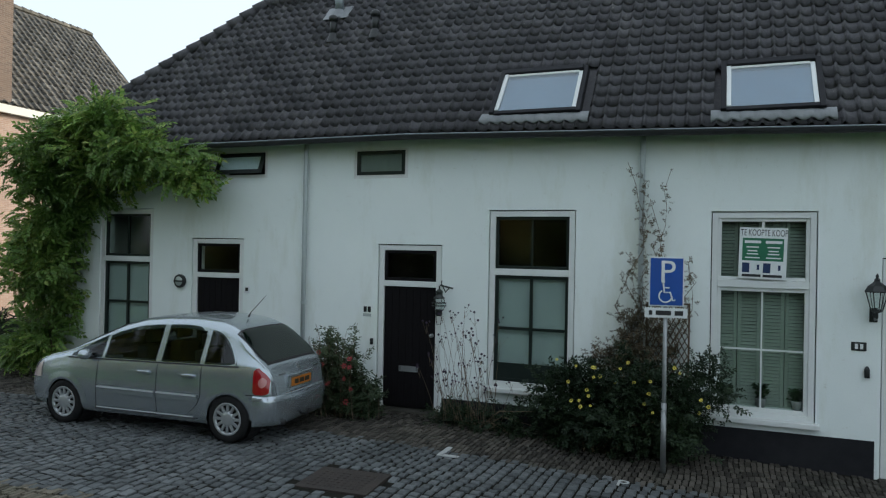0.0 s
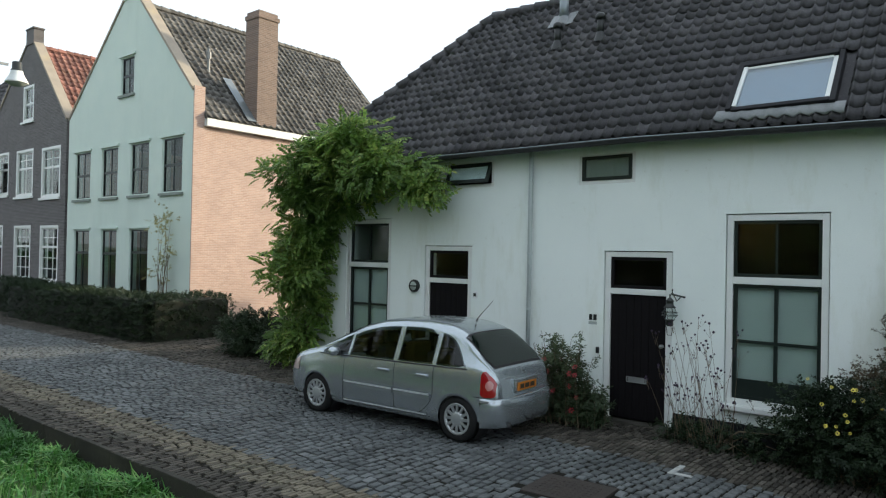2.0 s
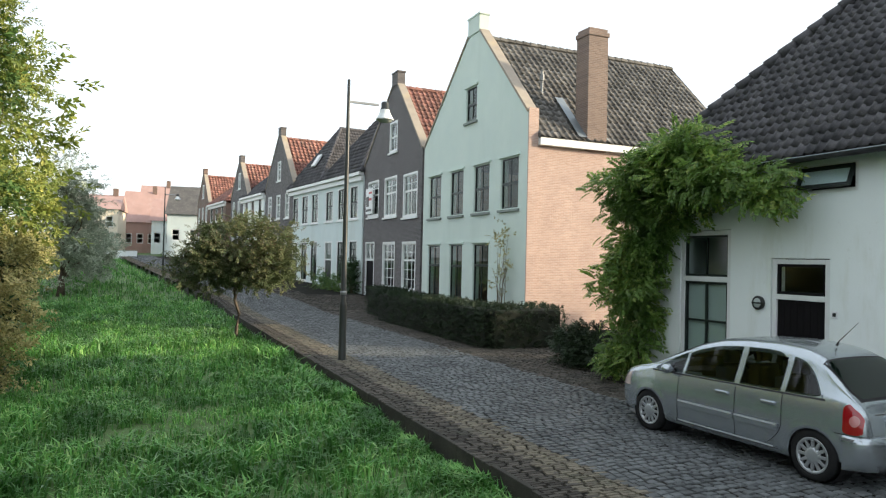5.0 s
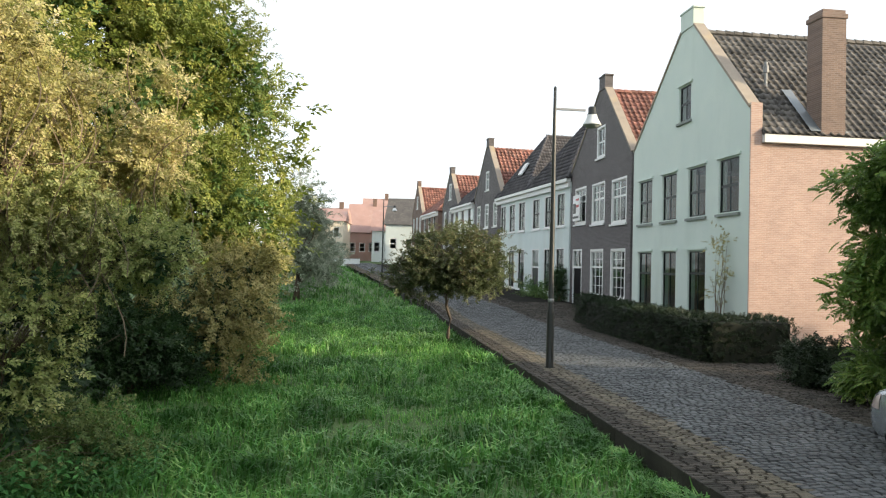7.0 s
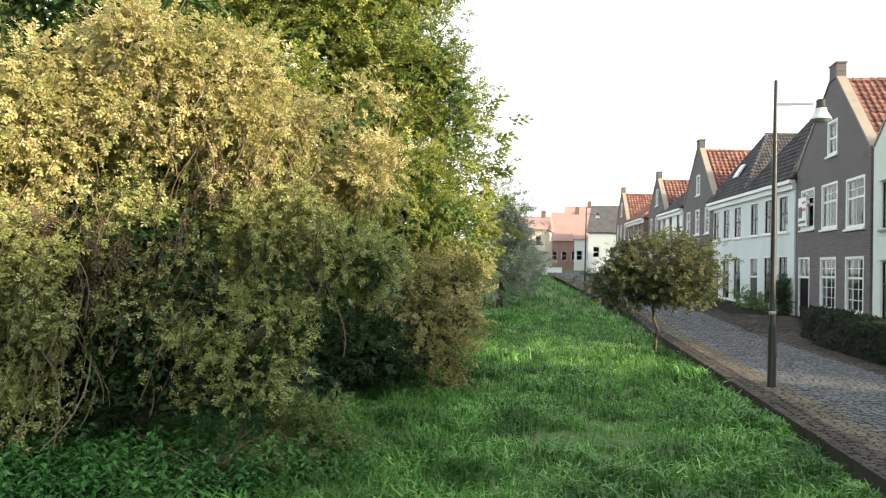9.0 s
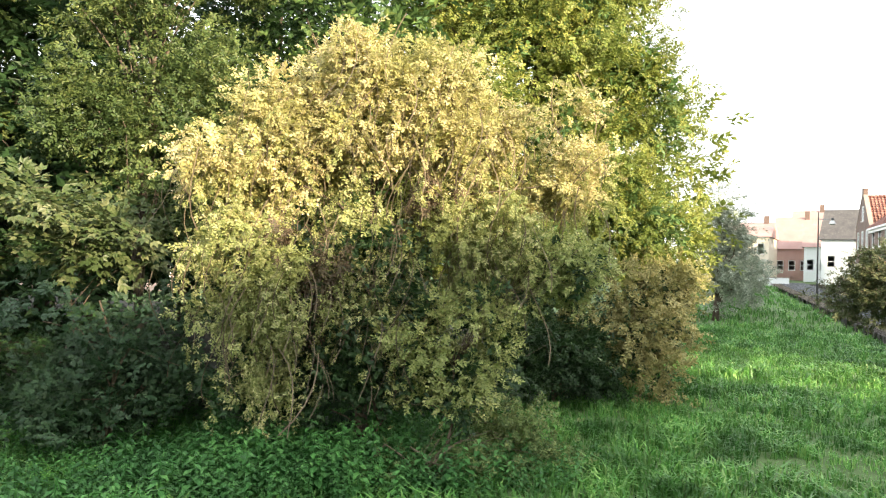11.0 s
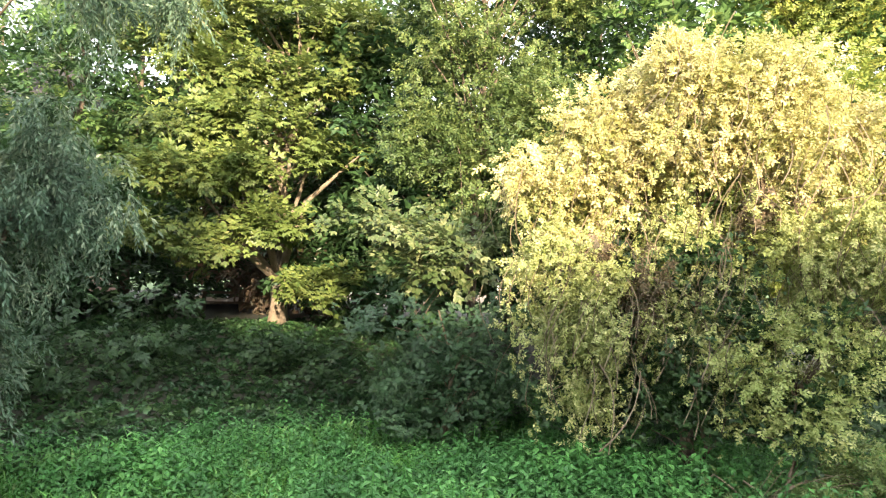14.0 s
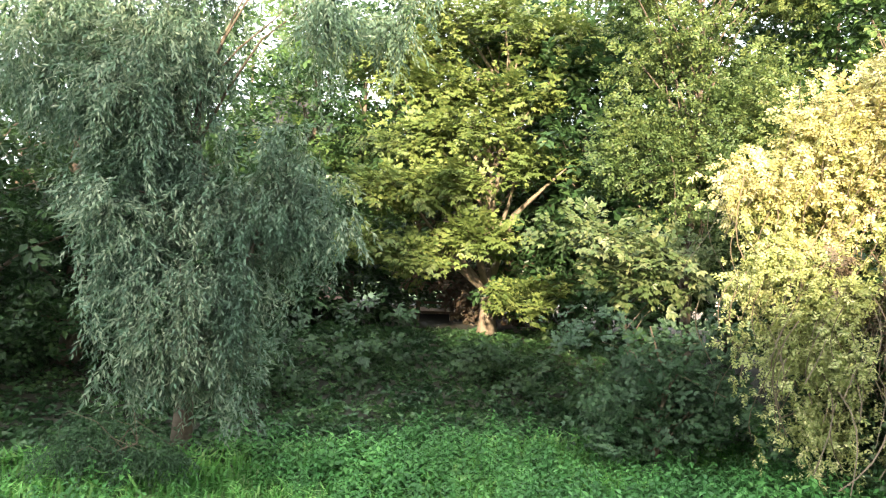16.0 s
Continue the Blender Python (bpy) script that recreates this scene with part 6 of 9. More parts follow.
t, C = tree("maple_tree", "broad maple with yellow-green layered foliage", ground_at(b), (b[0], b[1], 9.5), 0.26,
     [at(-105.5, 18.0, 4.6, (1.0, 0.9, 0.3)), at(-110, 18.0, 4.75, (1.4, 1.1, 0.32)), at(-113, 18.0, 5.0, (0.9, 0.8, 0.25)), at(-108, 18.4, 6.0, (1.3, 1.1, 0.35)), at(-112.5, 18.3, 6.3, (1.4, 1.1, 0.35)), at(-118.5, 18.6, 5.6, (1.1, 0.9, 0.3)), at(-105, 17.8, 3.3, (0.9, 0.8, 0.25)), at(-109, 17.8, 3.0, (0.9, 0.9, 0.28)), at(-114.2, 17.8, 3.6, (1.2, 0.9, 0.3)),
      at(-118.5, 18.2, 2.0, (0.9, 0.8, 0.3)), at(-110, 19.0, 7.6, (1.7, 1.3, 0.4)), at(-117, 19.0, 7.4, (1.5, 1.2, 0.4)), at(-106, 19.5, 8.6, (1.8, 1.5, 0.5)), at(-113, 20.0, 9.6, (2.6, 2.2, 0.6)), at(-121, 20.0, 9.2, (1.8, 1.6, 0.5))],
     "maple", L_MAPLE, 480, 12, 0.22, 0.33, 17, 30, 0.15, 0.45, trunk_mat=M_BARK_LIGHT, face=SUNWARD * 0.5)
b = polar(-92, 10.9)
t, C = tree("willow_tree", "blue-green willow with long hanging branches", ground_at(b), (b[0], b[1], 5.4), 0.14,
     clusters([(-92.5, -81, 5.0, 7.4, 10.9, 0.9, 26, 0.28, 0.55), (-91.5, -84, 2.8, 5.2, 10.4, 0.5, 26, 0.24, 0.45), (-97, -86.5, 0.9, 3.0, 10.2, 0.4, 24, 0.22, 0.42), (-103, -97, 2.9, 4.3, 10.4, 0.4, 11, 0.25, 0.45),
               (-99, -92, 2.9, 3.7, 10.5, 0.4, 8, 0.22, 0.36), (-109, -98, 5.9, 7.2, 10.0, 0.5, 9, 0.2, 0.36), (-97, -88, 0.7, 2.2, 10.0, 0.3, 8, 0.25, 0.4), (-84, -78, 4.8, 6.4, 11.4, 0.6, 6, 0.3, 0.5), (-99, -93, 6.8, 8.0, 11.0, 0.7, 7, 0.35, 0.5)], 44),
     "willow", L_WILLOW, 600, 8, 0.15, 0.50, 18, 22, 0.3, 0.5, inner=700, inner_mat=L_ELDER, inner_size=0.22)
P, O = hanging(C[(C[:, 2] > 1.4) & (C[:, 2] < 6.2)], 300, 7, 0.9, 45, 0.2)
scatter("hanging_foliage", "willow", P[P[:, 2] > 0.0], O[P[:, 2] > 0.0] * (1, 1, 0.2), 0.42, L_WILLOW, t, 46, 0.3)
shrub_b = polar(-88, 9.6)
t, C = tree("grey_leaved_shrub", "grey-green low shrub at the foot of the willow", ground_at(shrub_b), (shrub_b[0], shrub_b[1], 0.3), 0.03,
     clusters([(-91, -84, -0.2, 0.45, 9.6, 0.3, 9, 0.2, 0.32)], 47), "willow", L_ELDER, 90, 8, 0.12, 0.30, 48, 10, 0.3, 0.8, "shrub", M_TWIG)
t, C = tree("meadow_tree", "small round-headed young tree in the grass", ground_at((-25.3, 3.4)), (-25.2, 3.4, 2.4), 0.07,
     [((-25.2, 3.5, 2.7), (1.7, 1.9, 1.2)), ((-24.9, 4.3, 2.3), (1.3, 1.3, 0.9)), ((-25.5, 2.4, 2.2), (1.2, 1.2, 0.9))],
     "twig", L_MEADOWTREE, 250, 14, 0.22, 0.27, 19, 26, 0.45, 0.7, face=SUNWARD * 0.5)
t, C = tree("far_willow", "grey-green tree at the far end of the meadow, paled for haze", ground_at((-44.8, -3.6)), (-44.8, -3.6, 6.0), 0.2,
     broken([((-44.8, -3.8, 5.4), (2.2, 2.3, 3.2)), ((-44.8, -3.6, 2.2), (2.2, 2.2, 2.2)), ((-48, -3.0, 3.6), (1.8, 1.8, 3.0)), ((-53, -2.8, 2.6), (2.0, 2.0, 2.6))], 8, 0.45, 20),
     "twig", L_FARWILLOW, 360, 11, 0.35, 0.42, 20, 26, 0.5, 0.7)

# woodland behind
rs = np.random.RandomState(31)
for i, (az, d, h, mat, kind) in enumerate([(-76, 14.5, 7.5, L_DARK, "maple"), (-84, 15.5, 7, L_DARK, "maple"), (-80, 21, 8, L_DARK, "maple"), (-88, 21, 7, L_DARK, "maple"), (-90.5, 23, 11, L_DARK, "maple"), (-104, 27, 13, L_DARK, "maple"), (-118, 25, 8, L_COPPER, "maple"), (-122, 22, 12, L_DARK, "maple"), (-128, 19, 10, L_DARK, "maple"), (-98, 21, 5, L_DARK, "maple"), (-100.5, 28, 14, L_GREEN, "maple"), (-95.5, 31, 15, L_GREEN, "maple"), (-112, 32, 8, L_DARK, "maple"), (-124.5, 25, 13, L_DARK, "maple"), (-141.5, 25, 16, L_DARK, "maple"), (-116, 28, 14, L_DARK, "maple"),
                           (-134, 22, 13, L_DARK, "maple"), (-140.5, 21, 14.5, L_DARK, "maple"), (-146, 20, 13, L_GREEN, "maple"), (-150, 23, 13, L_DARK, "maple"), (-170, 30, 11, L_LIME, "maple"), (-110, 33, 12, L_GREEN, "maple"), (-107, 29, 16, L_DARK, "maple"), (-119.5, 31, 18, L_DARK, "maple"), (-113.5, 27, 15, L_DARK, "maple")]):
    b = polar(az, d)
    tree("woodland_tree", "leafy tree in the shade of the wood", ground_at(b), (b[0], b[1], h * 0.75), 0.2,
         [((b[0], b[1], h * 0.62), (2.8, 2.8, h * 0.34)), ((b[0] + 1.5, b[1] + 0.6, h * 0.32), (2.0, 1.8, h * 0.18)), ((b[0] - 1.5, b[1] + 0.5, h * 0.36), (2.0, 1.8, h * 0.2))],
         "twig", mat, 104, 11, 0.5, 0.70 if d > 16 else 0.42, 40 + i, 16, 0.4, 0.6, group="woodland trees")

# undergrowth along the foot of the bank, its leaf colour darkened for the shade there
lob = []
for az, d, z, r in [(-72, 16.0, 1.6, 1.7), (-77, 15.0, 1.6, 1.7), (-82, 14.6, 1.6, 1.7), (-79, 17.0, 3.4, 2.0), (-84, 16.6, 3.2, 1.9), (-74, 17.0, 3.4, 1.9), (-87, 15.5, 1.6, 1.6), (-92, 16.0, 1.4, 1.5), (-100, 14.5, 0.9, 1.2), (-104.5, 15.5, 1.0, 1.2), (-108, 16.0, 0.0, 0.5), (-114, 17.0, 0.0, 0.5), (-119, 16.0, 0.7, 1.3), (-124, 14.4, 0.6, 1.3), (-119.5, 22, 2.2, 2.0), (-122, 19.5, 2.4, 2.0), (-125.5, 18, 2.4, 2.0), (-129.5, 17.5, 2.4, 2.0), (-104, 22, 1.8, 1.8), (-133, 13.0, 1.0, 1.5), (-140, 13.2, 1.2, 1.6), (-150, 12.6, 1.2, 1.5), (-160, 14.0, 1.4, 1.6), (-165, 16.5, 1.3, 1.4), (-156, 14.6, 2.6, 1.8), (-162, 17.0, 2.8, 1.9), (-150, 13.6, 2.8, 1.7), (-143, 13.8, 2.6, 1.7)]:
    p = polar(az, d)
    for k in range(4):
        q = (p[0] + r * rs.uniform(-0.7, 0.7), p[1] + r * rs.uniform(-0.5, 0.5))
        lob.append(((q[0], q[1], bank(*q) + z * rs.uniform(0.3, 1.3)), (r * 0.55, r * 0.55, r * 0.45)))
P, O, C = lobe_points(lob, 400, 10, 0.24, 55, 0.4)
tagged(scatter("undergrowth", "maple", P, O, 0.27, L_DARK, None, 56, 0.6, up_bias=SUNWARD * 0.4), "tangled undergrowth at the foot of the bank, leaves darkened for shade", "undergrowth", "", "stuff")

# sunlit sandy path behind the trees, with a low rail fence
path = raw("footpath", [(x, y, bank(x, y) + 0.22) for y in (-29.0, -24.0) for x in steps(-12.6, -8.2, 1.1)], [(i, i + 1, i + 6, i + 5) for i in range(4)], M_PATH)
tagged(path, "pale sandy footpath behind the trees", "path", "", "structure")
fence = thing("rail_fence", None, "low dark wooden rail fence beside the footpath", "fence")
for i in range(4):
    x = -12.4 + 1.3 * i
    part("post", boxes((x - 0.06, x + 0.06, -23.76, -23.64, bank(x, -23.7) - 0.2, 1.55), bevel=0.01), M_TWIG, fence)
for z in (1.05, 1.4):
    part("rail", boxes((-12.6, -8.2, -23.63, -23.58, z, z + 0.09)), M_TWIG, fence)

# ivy on the bank
rs = np.random.RandomState(61)
N = 13000
x, y = rs.uniform(-13, 4, N), -10.4 - 9.0 * rs.rand(N) ** 1.4
z = np.array([bank(a, b) for a, b in zip(x, y)])
tagged(scatter("ivy", "ivy", np.stack([x, y, z], -1), np.tile((0.3, 1, 0.3), (N, 1)), 0.24, L_IVY, None, 62, 0.7), "ivy that covers the bank", "ivy", "", "stuff")

# nettles and tall weeds in front of the trees
N = 11500
x, y = rs.uniform(-11, 5, N), rs.uniform(-11.5, -4.0, N)
patch = np.array([noise.noise((a * 0.55, b * 0.55, 11.0)) for a, b in zip(x, y)])
keep = (y < -5.6 - 0.12 * (x + 4)) & ((x < -0.9) | (rs.rand(N) < np.where(y < -8.2, 0.08, 0.55))) & (rs.rand(N) < np.clip(0.66 + 1.1 * patch, 0.12, 1) * np.clip((y + 11.6) / 2.2, 0.05, 1))
x, y, patch = x[keep], y[keep], patch[keep]
a = rs.triangular(-169, -133, -126, 1500)
d = rs.uniform(8.6, 10.3, 1500) + np.clip((-152 - a) * 0.06, 0, 1) + rs.normal(0, 0.25, 1500)
a = np.radians(a)
x, y, patch = np.append(x, d * np.cos(a)), np.append(y, d * np.sin(a)), np.append(patch, rs.uniform(-0.35, 0.45, 1500))
z = np.array([bank(a, b) for a, b in zip(x, y)])
sz = 0.345 * (1 + 0.9 * patch) * rs.uniform(0.6, 1.25, len(x))
tagged(scatter("nettles", "nettle", np.stack([x, y, z], -1), np.stack([rs.normal(0, 1, len(x)), rs.normal(0, 1, len(x)), rs.normal(0, 0.12, len(x))], -1), sz, L_NETTLE, None, 63, 0.10), "bed of nettles and tall weeds", "nettles", "", "stuff")

# meadow grass
def grass(name, n, x0, x1, y0, y1, size, seed, keep=None):
    rs = np.random.RandomState(seed)
    x, y = rs.uniform(x0, x1, n), rs.uniform(y0, y1, n)
    if keep is not None:
        k = keep(x, y)
        x, y = x[k], y[k]
    z = np.array([bank(a, b) for a, b in zip(x, y)])
    d = rs.normal(0, 1, (len(x), 3))
    d[:, 2] = 0
    tall = size * (0.88 + 0.55 * np.array([noise.noise((a * 0.45, b * 0.45, 7.0)) for a, b in zip(x, y)]) + 0.35 * np.array([noise.noise((a * 1.6, b * 1.6, 2.0)) for a, b in zip(x, y)]))
    return tagged(scatter(name, "grass", np.stack([x, y, z - 0.02], -1), d, tall, L_GRASS, None, seed, 0.10), "long soft green meadow grass", "grass", "", "stuff")


wood = lambda x, y: y > np.interp(x, [-90, -40, -26, -18, -12, -8, 0, 8], [-6, -5, -3.0, -5.5, -8.0, -10.0, -11.5, -11.0])
grass("meadow_grass", 24000, -16, 9, -11, 4.1, 0.34, 71, wood)
grass("meadow_grass", 2600, -24, 3, 3.7, 4.13, 0.36, 77)
grass("meadow_grass", 9000, -40, -16, -7, 4.1, 0.42, 72, wood)
grass("meadow_grass", 3500, -96, -40, -9, 4.0, 0.50, 73, lambda x, y: y < 4.0 - 0.098 * np.maximum(0, -38.0 - x))

for i, (x, y) in enumerate([(-15.0, 18.6), (-13.4, 19.2), (-17.5, 22.5)]):
    tree("garden_tree", "leafy garden tree behind the white house", (x, y, -0.4), (x, y, 2.0), 0.08, [((x, y, 1.8), (1.2, 1.2, 1.5))], "twig", L_GREEN, 60, 10, 0.25, 0.34, 120 + i, 12, 0.3, 0.6, group="garden trees")

# ---- the parked car ----
M_PAINT = surface("silver_car_paint", (0.43, 0.47, 0.50), (0.41, 0.45, 0.48), 2, 0.27, 0.75, 300, 0.04, 0.0, coat=0.6)
M_CARGLASS = glass_mat("tinted_car_glass", (0.26, 0.29, 0.28), 1.5)
M_REARGLASS = glass_mat("tinted_rear_glass", (0.22, 0.33, 0.28), 1.75)
M_RUBBER = surface("tyre_rubber", (0.014, 0.014, 0.015), (0.022, 0.022, 0.022), 8, 0.85, 0, 60, 0.2, 0.2, spec=0.12)
M_HUB = plain("hubcap_silver", (0.46, 0.48, 0.50), 0.35, 0.6)
M_REDLAMP = plain("red_lamp_plastic", (0.30, 0.008, 0.012), 0.12, 0.0, 0.8)
M_CLEARLAMP = plain("clear_lamp_plastic", (0.55, 0.45, 0.42), 0.12, 0.0, 0.8)
M_PINKLAMP = plain("pinkish_lamp_lens", (0.50, 0.20, 0.19), 0.15, 0.0, 0.8)
M_PLATE = plain("amber_number_plate", (0.58, 0.20, 0.02), 0.4)
M_SEAM = plain("dark_panel_gap", (0.02, 0.02, 0.022), 0.7)
M_SEAT = plain("grey_seat_cloth", (0.10, 0.10, 0.10), 0.9)

TOPX = [-2.05, -2.04, -2.025, -1.99, -1.95, -1.89, -1.70, -1.48, -1.36, -1.12, -0.7, -0.25, 0.15, 0.5, 0.9, 1.22, 1.36, 1.6, 1.85, 2.05, 2.16, 2.22, 2.245]
TOPZ = [0.40, 0.62, 0.78, 0.92, 0.99, 1.05, 1.25, 1.47, 1.545, 1.61, 1.645, 1.635, 1.59, 1.49, 1.28, 1.09, 1.04, 0.985, 0.90, 0.80, 0.71, 0.62, 0.40]
TOPZ = [z - 0.065 * min(max((z - 0.85) / 0.6, 0.0), 1.0) for z in TOPZ]
PLANX = [-2.05, -2.0, -1.9, -1.7, -1.3, -0.5, 0.6, 1.2, 1.6, 1.9, 2.08, 2.18, 2.245]
PLANY = [0.66, 0.74, 0.80, 0.845, 0.868, 0.875, 0.875, 0.865, 0.84, 0.77, 0.67, 0.56, 0.42]


def car_top(x):
    w = 0.09 if -1.8 < x < 1.95 else 0.012
    return float(np.mean(np.interp(np.clip(x + np.linspace(-w, w, 9), -2.05, 2.245), TOPX, TOPZ)))


def tail_x(z):
    return float(np.interp(z, TOPZ[:10], TOPX[:10]))


def car_half(x):
    return np.interp(x, PLANX, PLANY)


def car_section(x, k=44):
    """Half outline at x from the sill, up the side, over the roof to the middle, as (y, z)."""
    zt, w = float(car_top(x)), float(car_half(x))
    zs = 0.20 + 0.06 * max(0, abs(x) - 1.5)
    zb = min(0.95 + 0.03 * (0.8 - x) / 2, zt - 0.10)
    zb = max(zb, zs + 0.1)
    c = min(max((zt - zb - 0.1) / 0.45, 0), 1)
    m = zs + (zb - zs) * 0.55
    edge = 0.90 - 0.19 * c
    pts = [(0.0, zs), (0.78 * w, zs), (0.93 * w, zs + 0.03), (0.98 * w, zs + (m - zs) * 0.5), (w, m), (0.992 * w, m + (zb - m) * 0.6), (0.962 * w, zb)]
    h = zt - zb
    pts += [((0.962 + (edge - 0.962) * f) * w, zb + h * g) for f, g in ((0.35, 0.30), (0.72, 0.62), (1.0, 0.85))]
    pts += [(edge * w * 0.84, zb + h * 0.955), (edge * w * 0.5, zb + h * 0.99), (0.0, zt)]
    p = np.array(pts)
    t = np.arange(len(p))
    # Catmull-Rom through the points
    q = np.vstack([2 * p[0] - p[1], p, 2 * p[-1] - p[-2]])
    s = np.linspace(0, len(p) - 1 - 1e-6, k)
    i = s.astype(int)
    f = (s - i)[:, None]
    a, b, d, e = q[i], q[i + 1], q[i + 2], q[i + 3]
    r = 0.5 * (2 * b + (d - a) * f + (2 * a - 5 * b + 4 * d - e) * f * f + (3 * b - a - 3 * d + e) * f ** 3)
    r[:, 0] = np.maximum(r[:, 0], 0)
    return r


def car_y(x, z):
    s = car_section(x)
    j = int(np.argmax(s[:, 1]))
    j0 = 10
    side = s[j0:]
    zz = np.maximum.accumulate(side[:, 1])
    return float(np.interp(z, zz, side[:, 0]))


def car_z(x, y):
    s = car_section(x)
    top = s[22:][::-1]
    return float(np.interp(y, top[:, 0], top[:, 1]))


car = thing("parked_car", Matrix.Translation((-7.30, 8.165, 0.0)) @ Matrix.Rotation(radians(182.8), 4, "Z") @ Matrix.Diagonal((0.985, 0.95, 1.0, 1)), "silver compact people carrier parked on cobbles", "car")
WHEELS = (-1.43, 1.33)
WHEEL_R = 0.305
xs = sorted(set(list(np.linspace(-1.95, 2.1, 82)) + TOPX + list(np.linspace(-2.05, -1.9, 10)) + list(np.linspace(2.08, 2.245, 10))))
K = 44
xs = [x for i, x in enumerate(xs) if i == 0 or x - xs[i - 1] > 0.006]
kept = [xs[0]]
for x in xs[1:]:
    if x - kept[-1] > 0.011 or x == xs[-1]:
        kept.append(x)
xs = kept
secs = [car_section(x) for x in xs]
bm = bmesh.new()
rows = []
for x, s in zip(xs, secs):
    left = [bm.verts.new((x, y, z)) for y, z in s]
    right = [left[0]] + [bm.verts.new((x, -y, z)) for y, z in s[1:-1]] + [left[-1]]
    rows.append((left, right))
for (l0, r0), (l1, r1) in zip(rows, rows[1:]):
    for i in range(K - 1):
        for a, b, flip in ((l0, l1, False), (r0, r1, True)):
            q = [a[i], b[i], b[i + 1], a[i + 1]]
            if len(set(q)) < 4:
                continue
            c = sum((v.co for v in q), Vector()) / 4
            if abs(c.y) > 0.5 and any(math.hypot(c.x - wx, c.z - WHEEL_R) < 0.355 for wx in WHEELS):
                continue
            g = abs(c.y)
            if car_top(c.x) - c.z > (0.118 if c.x < 0.6 else 0.08) and c.z > 1.0 and -1.54 < c.x < 1.16 and g > 0.4:
                continue
            if g < 0.56 and c.z > 1.1 and (-1.84 < c.x < -1.46 or 0.52 < c.x < 1.18):
                continue
            bm.faces.new(q if flip else q[::-1])
for l, r in (rows[0], rows[-1]):
    ring = l + r[1:-1][::-1]
    try:
        bm.faces.new(ring)
    except ValueError:
        pass
bmesh.ops.recalc_face_normals(bm, faces=bm.faces)
part("body", bm, M_PAINT, car, "smooth rounded silver bodywork", True)


def side_patch(name, x0, x1, lo, hi, mat, parent=None, off=0.004, nx=26, nz=8, both=True, label=""):
    """A panel that follows the side of the car between two heights."""
    obs = []
    for s in ((1, -1) if both else (1,)):
        vs, fs = [], []
        for i in range(nx + 1):
            x = x0 + (x1 - x0) * i / nx
            for j in range(nz + 1):
                z = min(lo(x) + (hi(x) - lo(x)) * j / nz, car_top(x) - 0.075)
                vs.append((x, s * (car_y(x, z) + off), z))
        for i in range(nx):
            for j in range(nz):
                q = (i * (nz + 1) + j, (i + 1) * (nz + 1) + j, (i + 1) * (nz + 1) + j + 1, i * (nz + 1) + j + 1)
                fs.append(q if s < 0 else q[::-1])
        n0 = np.cross(np.subtract(vs[fs[0][1]], vs[fs[0][0]]), np.subtract(vs[fs[0][3]], vs[fs[0][0]]))
        mid = len(fs) // 2
        n0 = np.cross(np.subtract(vs[fs[mid][1]], vs[fs[mid][0]]), np.subtract(vs[fs[mid][3]], vs[fs[mid][0]]))
        if n0[1] * s < 0:
            fs = [q[::-1] for q in fs]
        obs.append(raw(name, vs, fs, mat, parent or car, label, True))
    return obs


roofline = lambda x: float(car_top(x)) - 0.112 - 0.03 * max(0, 0.2 - abs(x + 0.3))
belt = lambda x: 0.965 + 0.03 * (0.8 - x) / 2
# painted surround of the side windows, then the panes
rail_top = lambda x: max(float(car_top(x)) - 0.08, belt(x) - 0.03)
for x0, x1 in ((1.17, 1.30), (0.60, 0.67), (-0.37, -0.26), (-1.06, -0.97), (-1.68, -1.52)):
    side_patch("window_pillar", x0, x1, lambda x: belt(x) - 0.035, rail_top, M_PAINT, off=0.003, nx=6)
side_patch("roof_rail", -1.56, 1.22, lambda x: min(roofline(x) - 0.05 - 0.26 * (max(0, (-x - 1.12)) / 0.44) ** 2, rail_top(x) - 0.01), rail_top, M_PAINT, off=0.002, nx=60, nz=4)
side_patch("waistline", -1.56, 1.22, lambda x: belt(x) - 0.06, lambda x: belt(x) + 0.02, M_PAINT, off=0.002, nx=60, nz=3)
side_patch("quarter_pane", 0.66, 1.20, lambda x: belt(x), lambda x: max(belt(x) + 0.002, float(car_top(x)) - 0.085), M_CARGLASS, off=0.007)
side_patch("front_door_pane", -0.27, 0.61, lambda x: belt(x), lambda x: roofline(x), M_CARGLASS, off=0.007)
side_patch("rear_door_pane", -0.98, -0.36, lambda x: belt(x), lambda x: roofline(x) - 0.10 * max(0, (-x - 0.82) / 0.16) ** 2, M_CARGLASS, off=0.007)
side_patch("rear_quarter_pane", -1.54, -1.05, lambda x: belt(x) + 0.06 * max(0, (-x - 1.40) / 0.16) ** 2, lambda x: roofline(x) - 0.02 - 0.26 * (max(0, (-x - 1.12)) / 0.44) ** 2, M_CARGLASS, off=0.007)
side_patch("window_trim", -1.58, 1.26, lambda x: belt(x) - 0.028, lambda x: belt(x) - 0.008, M_SEAM, off=0.006, nx=60, nz=1)


